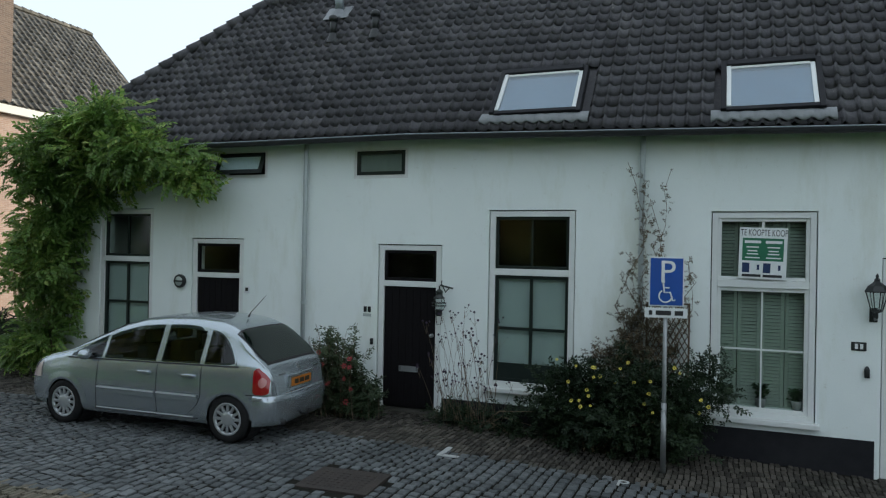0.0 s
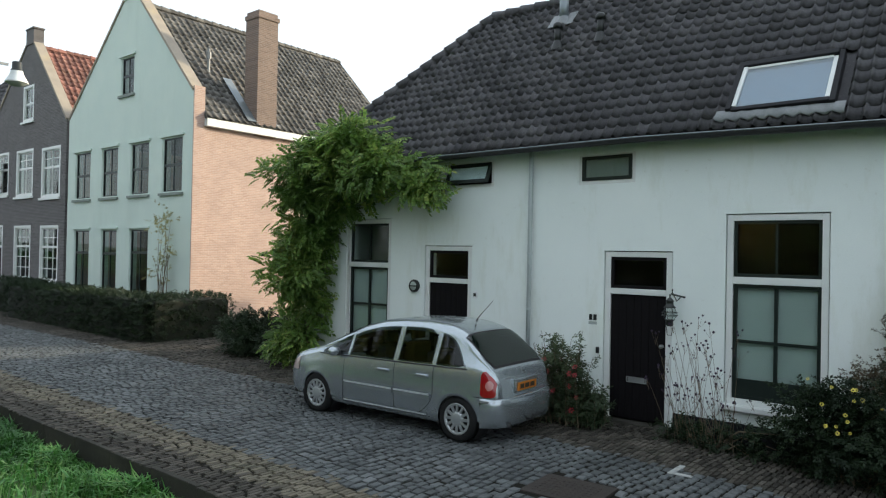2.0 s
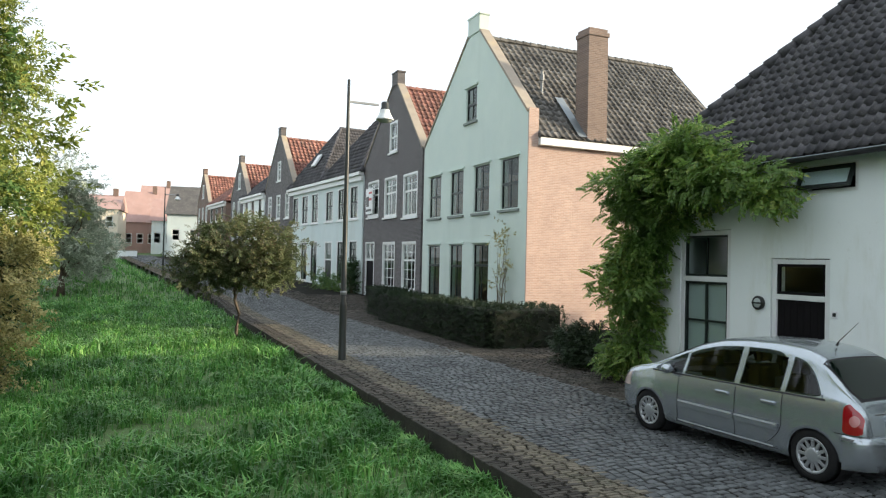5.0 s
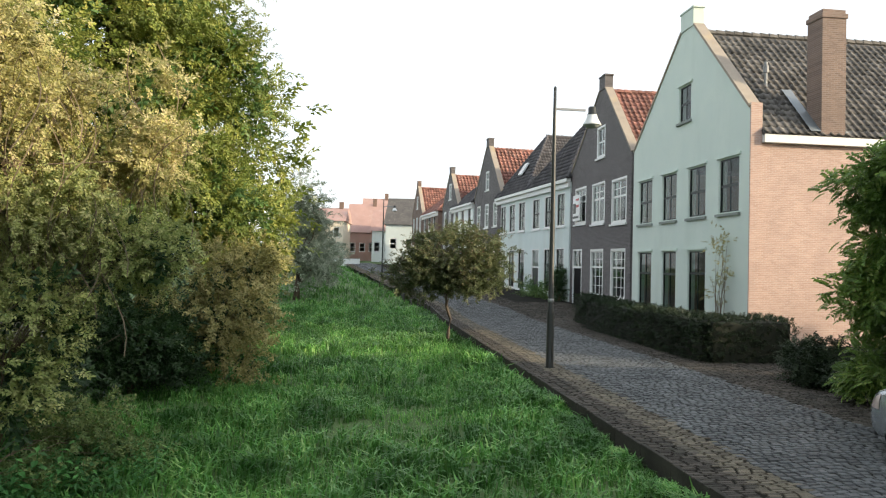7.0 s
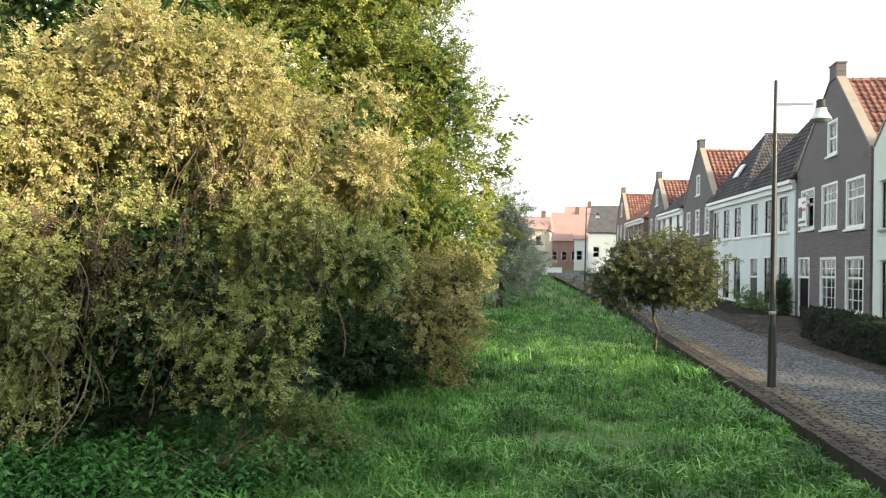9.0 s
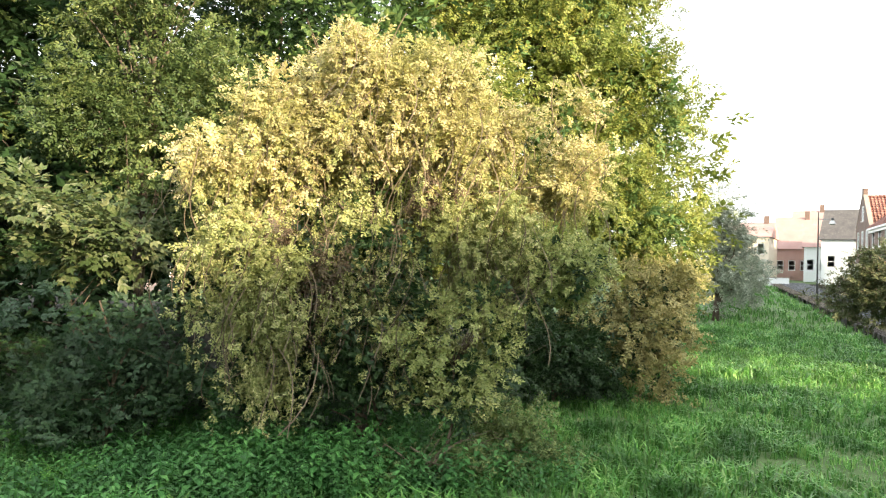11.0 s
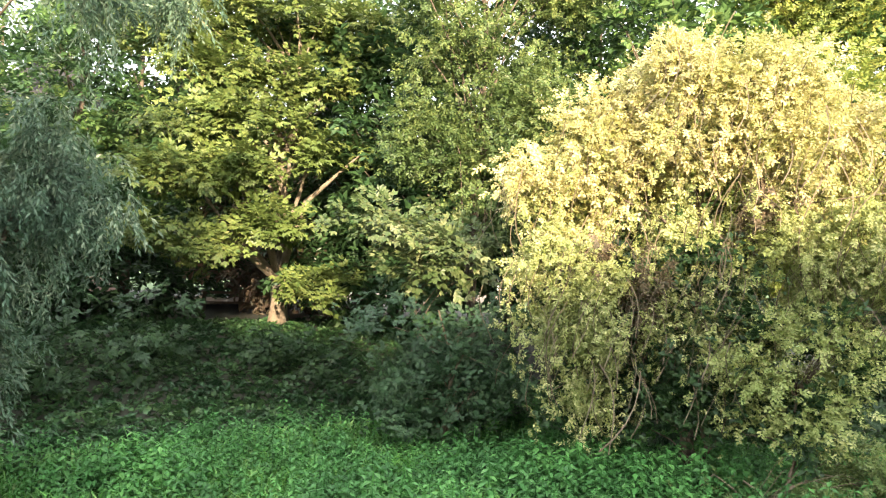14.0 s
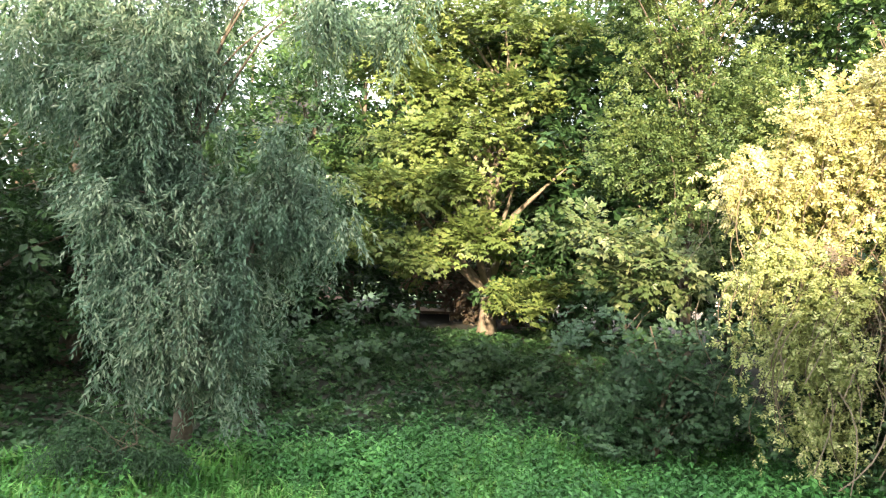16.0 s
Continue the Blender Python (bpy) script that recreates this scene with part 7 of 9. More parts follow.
def top_patch(name, x0, x1, half, mat, off=0.005, nx=16, ny=20, label=""):
    vs, fs = [], []
    for i in range(nx + 1):
        x = x0 + (x1 - x0) * i / nx
        h = half(x)
        for j in range(ny + 1):
            y = h * (2 * j / ny - 1)
            vs.append((x - off * (1 if x < 0 else -1), y, car_z(x, abs(y)) + off))
    for i in range(nx):
        for j in range(ny):
            fs.append((i * (ny + 1) + j, i * (ny + 1) + j + 1, (i + 1) * (ny + 1) + j + 1, (i + 1) * (ny + 1) + j))
    a, b, c, d = [np.array(vs[k]) for k in fs[len(fs) // 2]]
    if np.cross(b - a, d - a)[2] < 0:
        fs = [q[::-1] for q in fs]
    return raw(name, vs, fs, mat, car, label, True)


rear_half = lambda x: 0.62 + 0.05 * (-1.45 - x) / 0.4 - 0.07 * max(0, (-x - 1.78) / 0.1) ** 2
top_patch("rear_window_seal", -1.91, -1.42, lambda x: rear_half(max(x, -1.86)) + 0.025, M_SEAM, 0.003)
top_patch("rear_window", -1.885, -1.45, rear_half, M_REARGLASS, 0.009, label="large tinted tailgate window")
top_patch("windscreen_seal", 0.45, 1.25, lambda x: 0.64 + 0.05 * x, M_SEAM, 0.003)
top_patch("windscreen", 0.50, 1.22, lambda x: 0.61 + 0.05 * x, M_CARGLASS, 0.009)
side_patch("tail_lamp", -1.995, -1.80, lambda x: 0.645 + 0.03 * ((x + 1.898) / 0.098) ** 4, lambda x: 0.985 - 0.05 * ((x + 1.90) / 0.10) ** 4, M_REDLAMP, off=0.012, nx=16, label="tall red tail lamp")
side_patch("reversing_lamp", -1.965, -1.87, lambda x: 0.735 + 0.045 * ((x + 1.918) / 0.048) ** 2, lambda x: 0.865 - 0.045 * ((x + 1.918) / 0.048) ** 2, M_PINKLAMP, off=0.016, nx=6, nz=3)
side_patch("headlamp", 1.80, 2.14, lambda x: 0.60 + 0.05 * (2.14 - x), lambda x: 0.74 + 0.10 * (2.14 - x) / 0.34, M_CLEARLAMP, off=0.008, nx=8, nz=4)
side_patch("rubbing_strip", -0.98, -0.315, lambda x: 0.50, lambda x: 0.575, M_PAINT, off=0.022, nx=12, nz=3)
side_patch("rubbing_strip", -0.285, 0.70, lambda x: 0.50, lambda x: 0.575, M_PAINT, off=0.022, nx=12, nz=3)
# light glints along rubbing strips and sill, painted as thin bright bands
M_HIGHLIGHT = plain("painted_silver_highlight", (0.74, 0.77, 0.79), 0.22, 0.35)
side_patch("strip_highlight", -0.97, -0.32, lambda x: 0.566, lambda x: 0.590, M_HIGHLIGHT, off=0.026, nx=14, nz=1)
side_patch("strip_highlight", -0.28, 0.69, lambda x: 0.566, lambda x: 0.590, M_HIGHLIGHT, off=0.026, nx=14, nz=1)
side_patch("sill_highlight", -0.90, 0.72, lambda x: 0.282, lambda x: 0.298, M_HIGHLIGHT, off=0.006, nx=24, nz=1)
side_patch("bumper_strip", -2.0, -1.80, lambda x: 0.575, lambda x: 0.605, M_METAL, off=0.042, nx=10, nz=2)
side_patch("bumper_seam", -2.02, -1.62, lambda x: 0.632, lambda x: 0.640, M_SEAM, off=0.003, nx=12, nz=1)
for x0, x1, za, zb in ((0.74, 0.70, 0.28, 0.95), (-0.30, -0.31, 0.26, 0.95), (-1.02, -1.02, 0.62, 0.97)):
    n = 14
    for s in (1, -1):
        vs, fs = [], []
        for j in range(n + 1):
            z = za + (zb - za) * j / n
            x = x0 + (x1 - x0) * j / n
            for dx in (-0.005, 0.005):
                vs.append((x + dx, s * (car_y(x, z) + 0.003), z))
        for j in range(n):
            fs.append((2 * j, 2 * j + 1, 2 * j + 3, 2 * j + 2))
        raw("door_seam", vs, fs, M_SEAM, car)
side_patch("sill_seam", -0.98, 0.74, lambda x: 0.268, lambda x: 0.277, M_SEAM, off=0.003, nx=30, nz=1)
# sweep of the rear door edge over the wheel arch
for s in (1, -1):
    vs, fs = [], []
    for j in range(15):
        a = j / 14
        x, z = -1.02 + 0.30 * a * a, 0.62 - 0.35 * a
        for dx in (-0.005, 0.005):
            vs.append((x + dx, s * (car_y(x, z) + 0.003), z))
    for j in range(14):
        fs.append((2 * j, 2 * j + 1, 2 * j + 3, 2 * j + 2))
    raw("door_seam", vs, fs, M_SEAM, car)
for s in (1, -1):
    for hx in (-0.10, -0.83):
        y = car_y(hx, 0.83)
        bm = boxes((hx - 0.10, hx + 0.10, y - 0.01, y + 0.035, 0.805, 0.85), bevel=0.016)
        if s < 0:
            bmesh.ops.transform(bm, matrix=Matrix.Diagonal((1, -1, 1, 1)), verts=bm.verts)
            bmesh.ops.reverse_faces(bm, faces=bm.faces)
        part("door_handle", bm, M_PAINT, car, smooth=True)
    y = car_y(0.78, 0.98)
    bm = bmesh.new()
    bmesh.ops.create_uvsphere(bm, u_segments=14, v_segments=10, radius=1.0)
    bmesh.ops.transform(bm, matrix=Matrix.Translation((0.86, s * (y + 0.11), 1.01)) @ Matrix.Diagonal((0.075, 0.115, 0.075, 1)), verts=bm.verts)
    mr = part("door_mirror", bm, M_PAINT, car, smooth=True)
    part("mirror_foot", boxes((0.80, 0.88, min(s * (y - 0.02), s * (y + 0.08)), max(s * (y - 0.02), s * (y + 0.08)), 0.945, 0.985), bevel=0.01), M_BLACK_PL, mr)
    for wx in WHEELS:
        # painted lip of the wheel arch
        n = 28
        vs, fs = [], []
        for i in range(n + 1):
            a = radians(2) + radians(176) * i / n
            for rr, o in ((0.318, 0.001), (0.335, 0.012), (0.36, 0.010), (0.43, 0.003)):
                x, z = wx + rr * math.cos(a), max(WHEEL_R + rr * math.sin(a), 0.21)
                vs.append((x, s * (car_y(x, z) + o), z))
        for i in range(n):
            for j in range(3):
                q = (i * 4 + j, (i + 1) * 4 + j, (i + 1) * 4 + j + 1, i * 4 + j + 1)
                fs.append(q if s > 0 else q[::-1])
        raw("wheel_arch", vs, fs, M_PAINT, car, "", True)
        bm = bmesh.new()
        lathe(bm, [(0.36, 0.0), (0.36, 0.30), (0.0, 0.30)], 24, Matrix.Translation((wx, s * 0.80, WHEEL_R + 0.02)) @ Matrix.Rotation(radians(90 * s), 4, "X"))
        part("arch_liner", bm, M_BLACK_PL, car)

# wheels
spoke = None
for wx in WHEELS:
    for s in (1, -1):
        m = Matrix.Translation((wx, s * 0.755, WHEEL_R)) @ Matrix.Rotation(radians(-90 * s), 4, "X")
        bm = bmesh.new()
        lathe(bm, [(0.19, -0.09), (0.27, -0.095), (0.298, -0.075), (0.305, -0.05), (0.305, 0.05), (0.298, 0.075), (0.272, 0.095), (0.215, 0.092), (0.19, 0.07)], 36)
        ty = part("wheel", bm, M_RUBBER, car, "black tyre with silver hubcap", True)
        ty.matrix_basis = m
        bm = bmesh.new()
        lathe(bm, [(0.214, 0.05), (0.218, 0.088), (0.205, 0.094), (0.180, 0.085), (0.177, 0.06)], 36)
        lathe(bm, [(0.105, 0.066), (0.10, 0.086), (0.06, 0.094), (0.0, 0.097)], 24)
        hub = part("hubcap", bm, M_HUB, ty, smooth=True)
        if spoke is None:
            spoke = part("spoke", boxes((0.085, 0.184, -0.019, 0.019, 0.064, 0.090), bevel=0.007), M_HUB, ty)
            spoke_mesh = spoke.data
        for i in range(12):
            sp = spoke if i == 0 and spoke.parent == ty else new("spoke", spoke_mesh)
            sp.parent = ty
            sp.matrix_basis = Matrix.Rotation(2 * math.pi * i / 12, 4, "Z")
        bm = bmesh.new()
        lathe(bm, [(0.19, 0.045), (0.0, 0.045)], 24)
        part("rim_shadow", bm, M_BLACK_PL, ty)

# bulging rear bumper
ring = [(-1.80, 0.84), (-1.88, 0.825), (-1.95, 0.79), (-2.01, 0.73), (-2.045, 0.64), (-2.06, 0.48), (-2.068, 0.25), (-2.07, 0.0)]
ring = ring + [(x, -y) for x, y in ring[-2::-1]]
prof = [(0.24, -0.06), (0.27, -0.01), (0.34, 0.015), (0.46, 0.03), (0.55, 0.034), (0.60, 0.026), (0.622, 0.0), (0.63, -0.04)]
vs = []
for z, o in prof:
    for i, (x, y) in enumerate(ring):
        a, b = ring[max(i - 1, 0)], ring[min(i + 1, len(ring) - 1)]
        t = Vector((b[0] - a[0], b[1] - a[1])).normalized()
        f = min(1.0, min(i, len(ring) - 1 - i) / 2.0)
        vs.append((x + t.y * o * f, y - t.x * o * f, z))
n = len(ring)
raw("rear_bumper", vs, [(r * n + i, r * n + i + 1, (r + 1) * n + i + 1, (r + 1) * n + i) for r in range(len(prof) - 1) for i in range(n - 1)], M_PAINT, car, "", True)

# tailgate details
part("plate_recess", boxes((-2.048, -2.00, -0.34, 0.34, 0.665, 0.85), bevel=0.012), M_PAINT, car)
pl = part("number_plate", boxes((-2.062, -2.049, -0.26, 0.26, 0.685, 0.795), bevel=0.003), M_PLATE, car, "amber number plate with dark bars")
for k, (a, b) in enumerate(((-0.20, -0.08), (-0.05, 0.07), (0.10, 0.20))):
    part("plate_bar", boxes((-2.066, -2.0625, a, b, 0.71, 0.77)), M_BLACK, pl)
part("grip_bar", boxes((-2.062, -2.04, -0.33, 0.33, 0.815, 0.852), bevel=0.010), M_PAINT, car, smooth=True)
part("emblem", boxes((tail_x(0.9) - 0.012, tail_x(0.9) + 0.02, -0.035, 0.035, 0.895, 0.92), (tail_x(0.94) - 0.012, tail_x(0.94) + 0.02, -0.028, 0.028, 0.93, 0.95)), M_METAL, car)
part("model_badge", boxes((tail_x(0.87) - 0.006, tail_x(0.87) + 0.03, 0.36, 0.54, 0.865, 0.88)), M_METAL, car)
part("model_badge", boxes((tail_x(0.87) - 0.006, tail_x(0.87) + 0.03, -0.54, -0.40, 0.865, 0.88)), M_METAL, car)
side_patch("tailgate_seam", -2.03, -2.0, lambda x: 0.64, lambda x: 0.645, M_SEAM, nx=3, nz=1)
bm = bmesh.new()
cyl(bm, (-2.08, 0.48, 0.25), (-1.7, 0.48, 0.27), 0.035, seg=12)
part("exhaust", bm, M_BLACK_PL, car, smooth=True)
bm = bmesh.new()
tube(bm, [(-2.06, 0.0, 0.28), (-2.14, 0.0, 0.28), (-2.16, 0.0, 0.36)], 0.02, 8)
part("tow_bar", bm, M_BLACK_PL, car, smooth=True)
bm = bmesh.new()
tube(bm, [(-1.18, 0.0, 1.55), (-1.21, 0.0, 1.61), (-1.46, 0.0, 1.86)], [0.018, 0.006, 0.003], 6)
part("antenna", bm, M_BLACK_PL, car)
part("underbody", boxes((-1.98, 2.1, -0.62, 0.62, 0.19, 0.30), bevel=0.04), M_BLACK_PL, car)
for sx, sy in ((0.25, 0.36), (0.25, -0.36), (-0.72, 0.36), (-0.72, -0.36)):
    st = part("seat", boxes((sx - 0.16, sx + 0.02, sy - 0.23, sy + 0.23, 0.5, 1.12), (sx - 0.12, sx - 0.02, sy - 0.13, sy + 0.13, 1.16, 1.34), bevel=0.035), M_SEAT, car)
part("dashboard", boxes((0.75, 1.15, -0.7, 0.7, 0.6, 0.98), bevel=0.06), M_BLACK_PL, car)
part("headliner", boxes((-1.35, 0.35, -0.5, 0.5, 1.42, 1.45)), M_SEAT, car)
part("door_lining", boxes((-1.6, 1.05, -0.76, -0.73, 0.45, 0.93)), M_SEAT, car)
part("door_lining", boxes((-1.6, 1.05, 0.73, 0.76, 0.45, 0.93)), M_SEAT, car)
part("cabin_floor", boxes((-1.6, 1.1, -0.75, 0.75, 0.35, 0.5)), M_SEAT, car)

# ---- fittings on and before the white house ----
M_BLUE = plain("traffic_sign_blue", (0.012, 0.075, 0.36), 0.35)
M_TEXTBLK = plain("black_print", (0.015, 0.015, 0.015), 0.5)
M_AGENT = plain("agent_board_green", (0.02, 0.15, 0.075), 0.4)
M_NAVY = plain("agent_board_navy", (0.01, 0.03, 0.10), 0.4)
M_TERRA = surface("grey_pot", (0.30, 0.30, 0.28), (0.24, 0.24, 0.23), 5, 0.8)


def lettering(body, size, m, mat, parent, name="lettering", depth=0.002):
    cu = bpy.data.curves.new(name, "FONT")
    cu.body, cu.size, cu.extrude = body, size, depth
    cu.align_x, cu.align_y = "CENTER", "CENTER"
    tmp = new("tmp_text", cu)
    dg = bpy.context.evaluated_depsgraph_get()
    me = bpy.data.meshes.new_from_object(tmp.evaluated_get(dg))
    bpy.data.objects.remove(tmp)
    me.materials.clear()
    me.materials.append(mat)
    ob = new(name, me)
    ob.parent = parent
    ob.matrix_basis = m
    return ob


FACE = Matrix.Rotation(radians(90), 4, "X")

# parking sign
SG = (-0.58, 8.95)
sign = thing("parking_sign", Matrix.Translation((SG[0], SG[1], gz(SG[0]))) @ Matrix.Rotation(radians(10), 4, "Z"), "blue and white disabled parking sign on grey steel post", "traffic sign")
bm = bmesh.new()
cyl(bm, (0, 0.03, -0.3), (0, 0.03, 2.60), 0.026, seg=12)
part("post", bm, M_METAL, sign, smooth=True)
bm = bmesh.new()
cyl(bm, (0, 0.03, 0.0), (0, 0.03, 0.85), 0.034, seg=12)
part("sleeve", bm, M_METAL, sign, smooth=True)
bd = part("panel", boxes((-0.205, 0.205, -0.012, 0.002, 2.03, 2.63), bevel=0.006), M_WHITE, sign)
part("blue_field", boxes((-0.19, 0.19, -0.016, -0.0125, 2.045, 2.615)), M_BLUE, bd)
lettering("P", 0.38, Matrix.Translation((0.01, -0.017, 2.44)) @ FACE, M_WHITE, bd)
# wheelchair symbol from simple strokes
bm = bmesh.new()
ring = [(-0.01 + 0.075 * math.cos(a), -0.019, 2.155 + 0.075 * math.sin(a)) for a in [radians(120 + 240 * i / 16) for i in range(17)]]
tube(bm, ring, 0.010, 5)
tube(bm, [(-0.035, -0.019, 2.30), (-0.025, -0.019, 2.20), (0.045, -0.019, 2.20), (0.075, -0.019, 2.10), (0.105, -0.019, 2.11)], 0.011, 5)
tube(bm, [(-0.03, -0.019, 2.26), (0.035, -0.019, 2.255)], 0.009, 5)
bmesh.ops.create_uvsphere(bm, u_segments=8, v_segments=6, radius=0.02, matrix=Matrix.Translation((-0.037, -0.019, 2.325)) @ Matrix.Diagonal((1, 0.3, 1, 1)))
part("wheelchair_symbol", bm, M_WHITE, bd)
sp = part("sub_plate", boxes((-0.25, 0.25, -0.012, 0.002, 1.89, 2.01), bevel=0.005), M_WHITE, sign)
for a, b in ((-0.20, -0.16), (-0.12, 0.06), (0.10, 0.20)):
    part("text_bar", boxes((a, b, -0.015, -0.0125, 1.922, 1.978)), M_TEXTBLK, sp)

# hanging ship's lantern beside the middle door
ln = thing("hanging_lantern", Matrix.Translation((-3.92, FY, 0)), "green iron lantern hanging from wall bracket", "lantern")
bm = bmesh.new()
tube(bm, [(-0.08, 0.0, 2.0), (-0.08, -0.06, 2.0), (0.16, -0.16, 1.965)], 0.014, 6)
tube(bm, [(-0.08, -0.02, 2.07), (-0.07, -0.05, 2.02), (0.02, -0.1, 1.9), (0.08, -0.12, 1.96)], 0.009, 6)
part("bracket", bm, M_LAMPPOST, ln)
lm = Matrix.Translation((-0.06, -0.16, 1.50))
bm = bmesh.new()
lathe(bm, [(0.0, 0.295), (0.085, 0.30), (0.085, 0.315), (0.055, 0.34), (0.05, 0.39), (0.062, 0.40), (0.04, 0.43), (0.012, 0.45), (0.012, 0.50), (0.0, 0.50)], 16, lm)
part("cap", bm, M_LAMPPOST, ln, smooth=True)
bm = bmesh.new()
lathe(bm, [(0.0, 0.03), (0.045, 0.035), (0.055, 0.06), (0.05, 0.11), (0.065, 0.12), (0.065, 0.132), (0.0, 0.134)], 16, lm)
part("oil_font", bm, M_LAMPPOST, ln, smooth=True)
bm = bmesh.new()
lathe(bm, [(0.058, 0.13), (0.092, 0.165), (0.105, 0.21), (0.092, 0.26), (0.058, 0.295)], 18, lm)
part("glass_globe", bm, M_GLASS, ln, smooth=True)
bm = bmesh.new()
for z, r in ((0.19, 0.112), (0.235, 0.112)):
    tube(bm, [lm @ Vector((r * math.cos(2 * math.pi * i / 14), r * math.sin(2 * math.pi * i / 14), z)) for i in range(15)], 0.005, 4)
for i in range(4):
    a = math.pi / 4 + math.pi / 2 * i
    tube(bm, [lm @ Vector((0.07 * math.cos(a), 0.07 * math.sin(a), 0.12)), lm @ Vector((0.114 * math.cos(a), 0.114 * math.sin(a), 0.21)), lm @ Vector((0.07 * math.cos(a), 0.07 * math.sin(a), 0.31))], 0.005, 4)
tube(bm, [lm @ Vector((0.05, 0, 0.03)), lm @ Vector((0.03, 0, -0.1)), lm @ Vector((-0.03, 0, -0.1)), lm @ Vector((-0.05, 0, 0.03))], 0.006, 5)
part("wire_cage", bm, M_LAMPPOST, ln)

# classic wall lamp by the right door
wlamp = thing("wall_lamp", Matrix.Translation((1.83, FY, 0)), "black six-sided coach lamp on the white wall", "wall lamp")
lm = Matrix.Translation((0, -0.20, 1.90))
bm = bmesh.new()
lathe(bm, [(0.13, 0.22), (0.135, 0.235), (0.10, 0.30), (0.05, 0.34), (0.03, 0.36), (0.035, 0.38), (0.012, 0.40), (0.02, 0.42), (0.0, 0.46)], 6, lm)
part("hood", bm, M_BLACK, wlamp)
bm = bmesh.new()
for i in range(6):
    a = math.pi / 3 * i
    tube(bm, [lm @ Vector((0.062 * math.cos(a), 0.062 * math.sin(a), 0.0)), lm @ Vector((0.118 * math.cos(a), 0.118 * math.sin(a), 0.22))], 0.007, 4)
lathe(bm, [(0.0, -0.04), (0.03, -0.03), (0.07, -0.01), (0.068, 0.012)], 6, lm)
part("cage", bm, M_BLACK, wlamp)
bm = bmesh.new()
lathe(bm, [(0.056, 0.01), (0.11, 0.215)], 6, lm)
part("glass", bm, M_GLASS, wlamp)
bm = bmesh.new()
tube(bm, [lm @ Vector((0, 0, -0.03)), lm @ Vector((0, 0.0, -0.09)), lm @ Vector((0, 0.08, -0.12)), lm @ Vector((0, 0.19, -0.06))], 0.018, 7)
part("bracket", bm, M_BLACK, wlamp)
part("back_plate", boxes((-0.045, 0.045, -0.02, 0.0, 1.74, 1.92), bevel=0.008), M_BLACK, wlamp)

rl = thing("round_wall_lamp", Matrix.Translation((-9.12, FY, 1.90)), "round black bulkhead lamp with pale glass", "wall lamp")
mm = Matrix.Rotation(radians(90), 4, "X")
bm = bmesh.new()
lathe(bm, [(0.12, 0.0), (0.125, 0.05), (0.10, 0.07), (0.085, 0.065)], 20, mm)
part("ring", bm, M_BLACK, rl, smooth=True)
bm = bmesh.new()
lathe(bm, [(0.09, 0.055), (0.06, 0.08), (0.0, 0.09)], 20, mm)
part("glass", bm, M_BLIND, rl, smooth=True)
part("guard", boxes((-0.09, 0.09, -0.095, -0.07, -0.012, 0.012)), M_BLACK, rl)

num = thing("number_plaque", Matrix.Translation((1.675, FY, 1.425)), "black enamel number plaque with white bars", "plaque")
part("plate", boxes((-0.085, 0.085, -0.014, 0.0, -0.055, 0.055), bevel=0.006), M_BLACK, num)
part("bar", boxes((-0.045, -0.01, -0.017, -0.0145, -0.032, 0.032)), M_WHITE, num)
part("bar", boxes((0.012, 0.047, -0.017, -0.0145, -0.032, 0.032)), M_WHITE, num)
num2 = thing("number_bars", Matrix.Translation((-5.30, FY, 1.56)), "two dark bars of a painted number with small plate", "plaque")
part("bar", boxes((-0.06, -0.01, -0.012, 0.0, -0.04, 0.05)), M_BLACK, num2)
part("bar", boxes((0.015, 0.065, -0.012, 0.0, -0.04, 0.05)), M_BLACK, num2)
part("name_plate", boxes((-0.07, 0.07, -0.008, 0.0, -0.11, -0.065)), M_BLIND, num2)
num3 = thing("number_plaque", Matrix.Translation((-7.66, FY, 1.80)), "small white number plaque with dark bar", "plaque")
part("plate", boxes((-0.06, 0.06, -0.012, 0.0, -0.06, 0.06), bevel=0.005), M_WHITE, num3)
part("bar", boxes((-0.03, 0.03, -0.015, -0.0125, -0.03, 0.03)), M_BLACK, num3)
bell = thing("door_bell", Matrix.Translation((1.765, FY, 1.10)), "black iron bell push on the wall", "door bell")
part("housing", boxes((-0.03, 0.03, -0.05, 0.0, -0.065, 0.05), bevel=0.012), M_BLACK, bell, smooth=True)
bm = bmesh.new()
lathe(bm, [(0.03, 0.05), (0.018, 0.075), (0.0, 0.085)], 10, Matrix.Translation((0, -0.025, 0)))
part("finial", bm, M_BLACK, bell)
bell2 = thing("door_bell", Matrix.Translation((-5.2, FY, 1.05)), "small dark bell push beside the door", "door bell")
part("housing", boxes((-0.025, 0.025, -0.04, 0.0, -0.05, 0.05), bevel=0.012), M_BLACK, bell2, smooth=True)

# estate agent's board in the right window
board = thing("sale_board", Matrix.Translation((0.55, FY - 0.004, 2.58)) @ Matrix.Rotation(radians(1.5), 4, "Y"), "white and green for-sale board fixed behind the window", "sign")
part("panel", boxes((-0.29, 0.29, -0.006, 0.0, -0.34, 0.34), bevel=0.002), M_WHITE, board)
lettering("TE KOOP", 0.122, Matrix.Translation((-0.135, -0.0065, 0.268)) @ FACE @ Matrix.Diagonal((0.56, 1, 1, 1)), M_TEXTBLK, board, depth=0.001)
lettering("TE KOOP", 0.122, Matrix.Translation((0.15, -0.0065, 0.268)) @ FACE @ Matrix.Diagonal((0.56, 1, 1, 1)), M_TEXTBLK, board, depth=0.001)
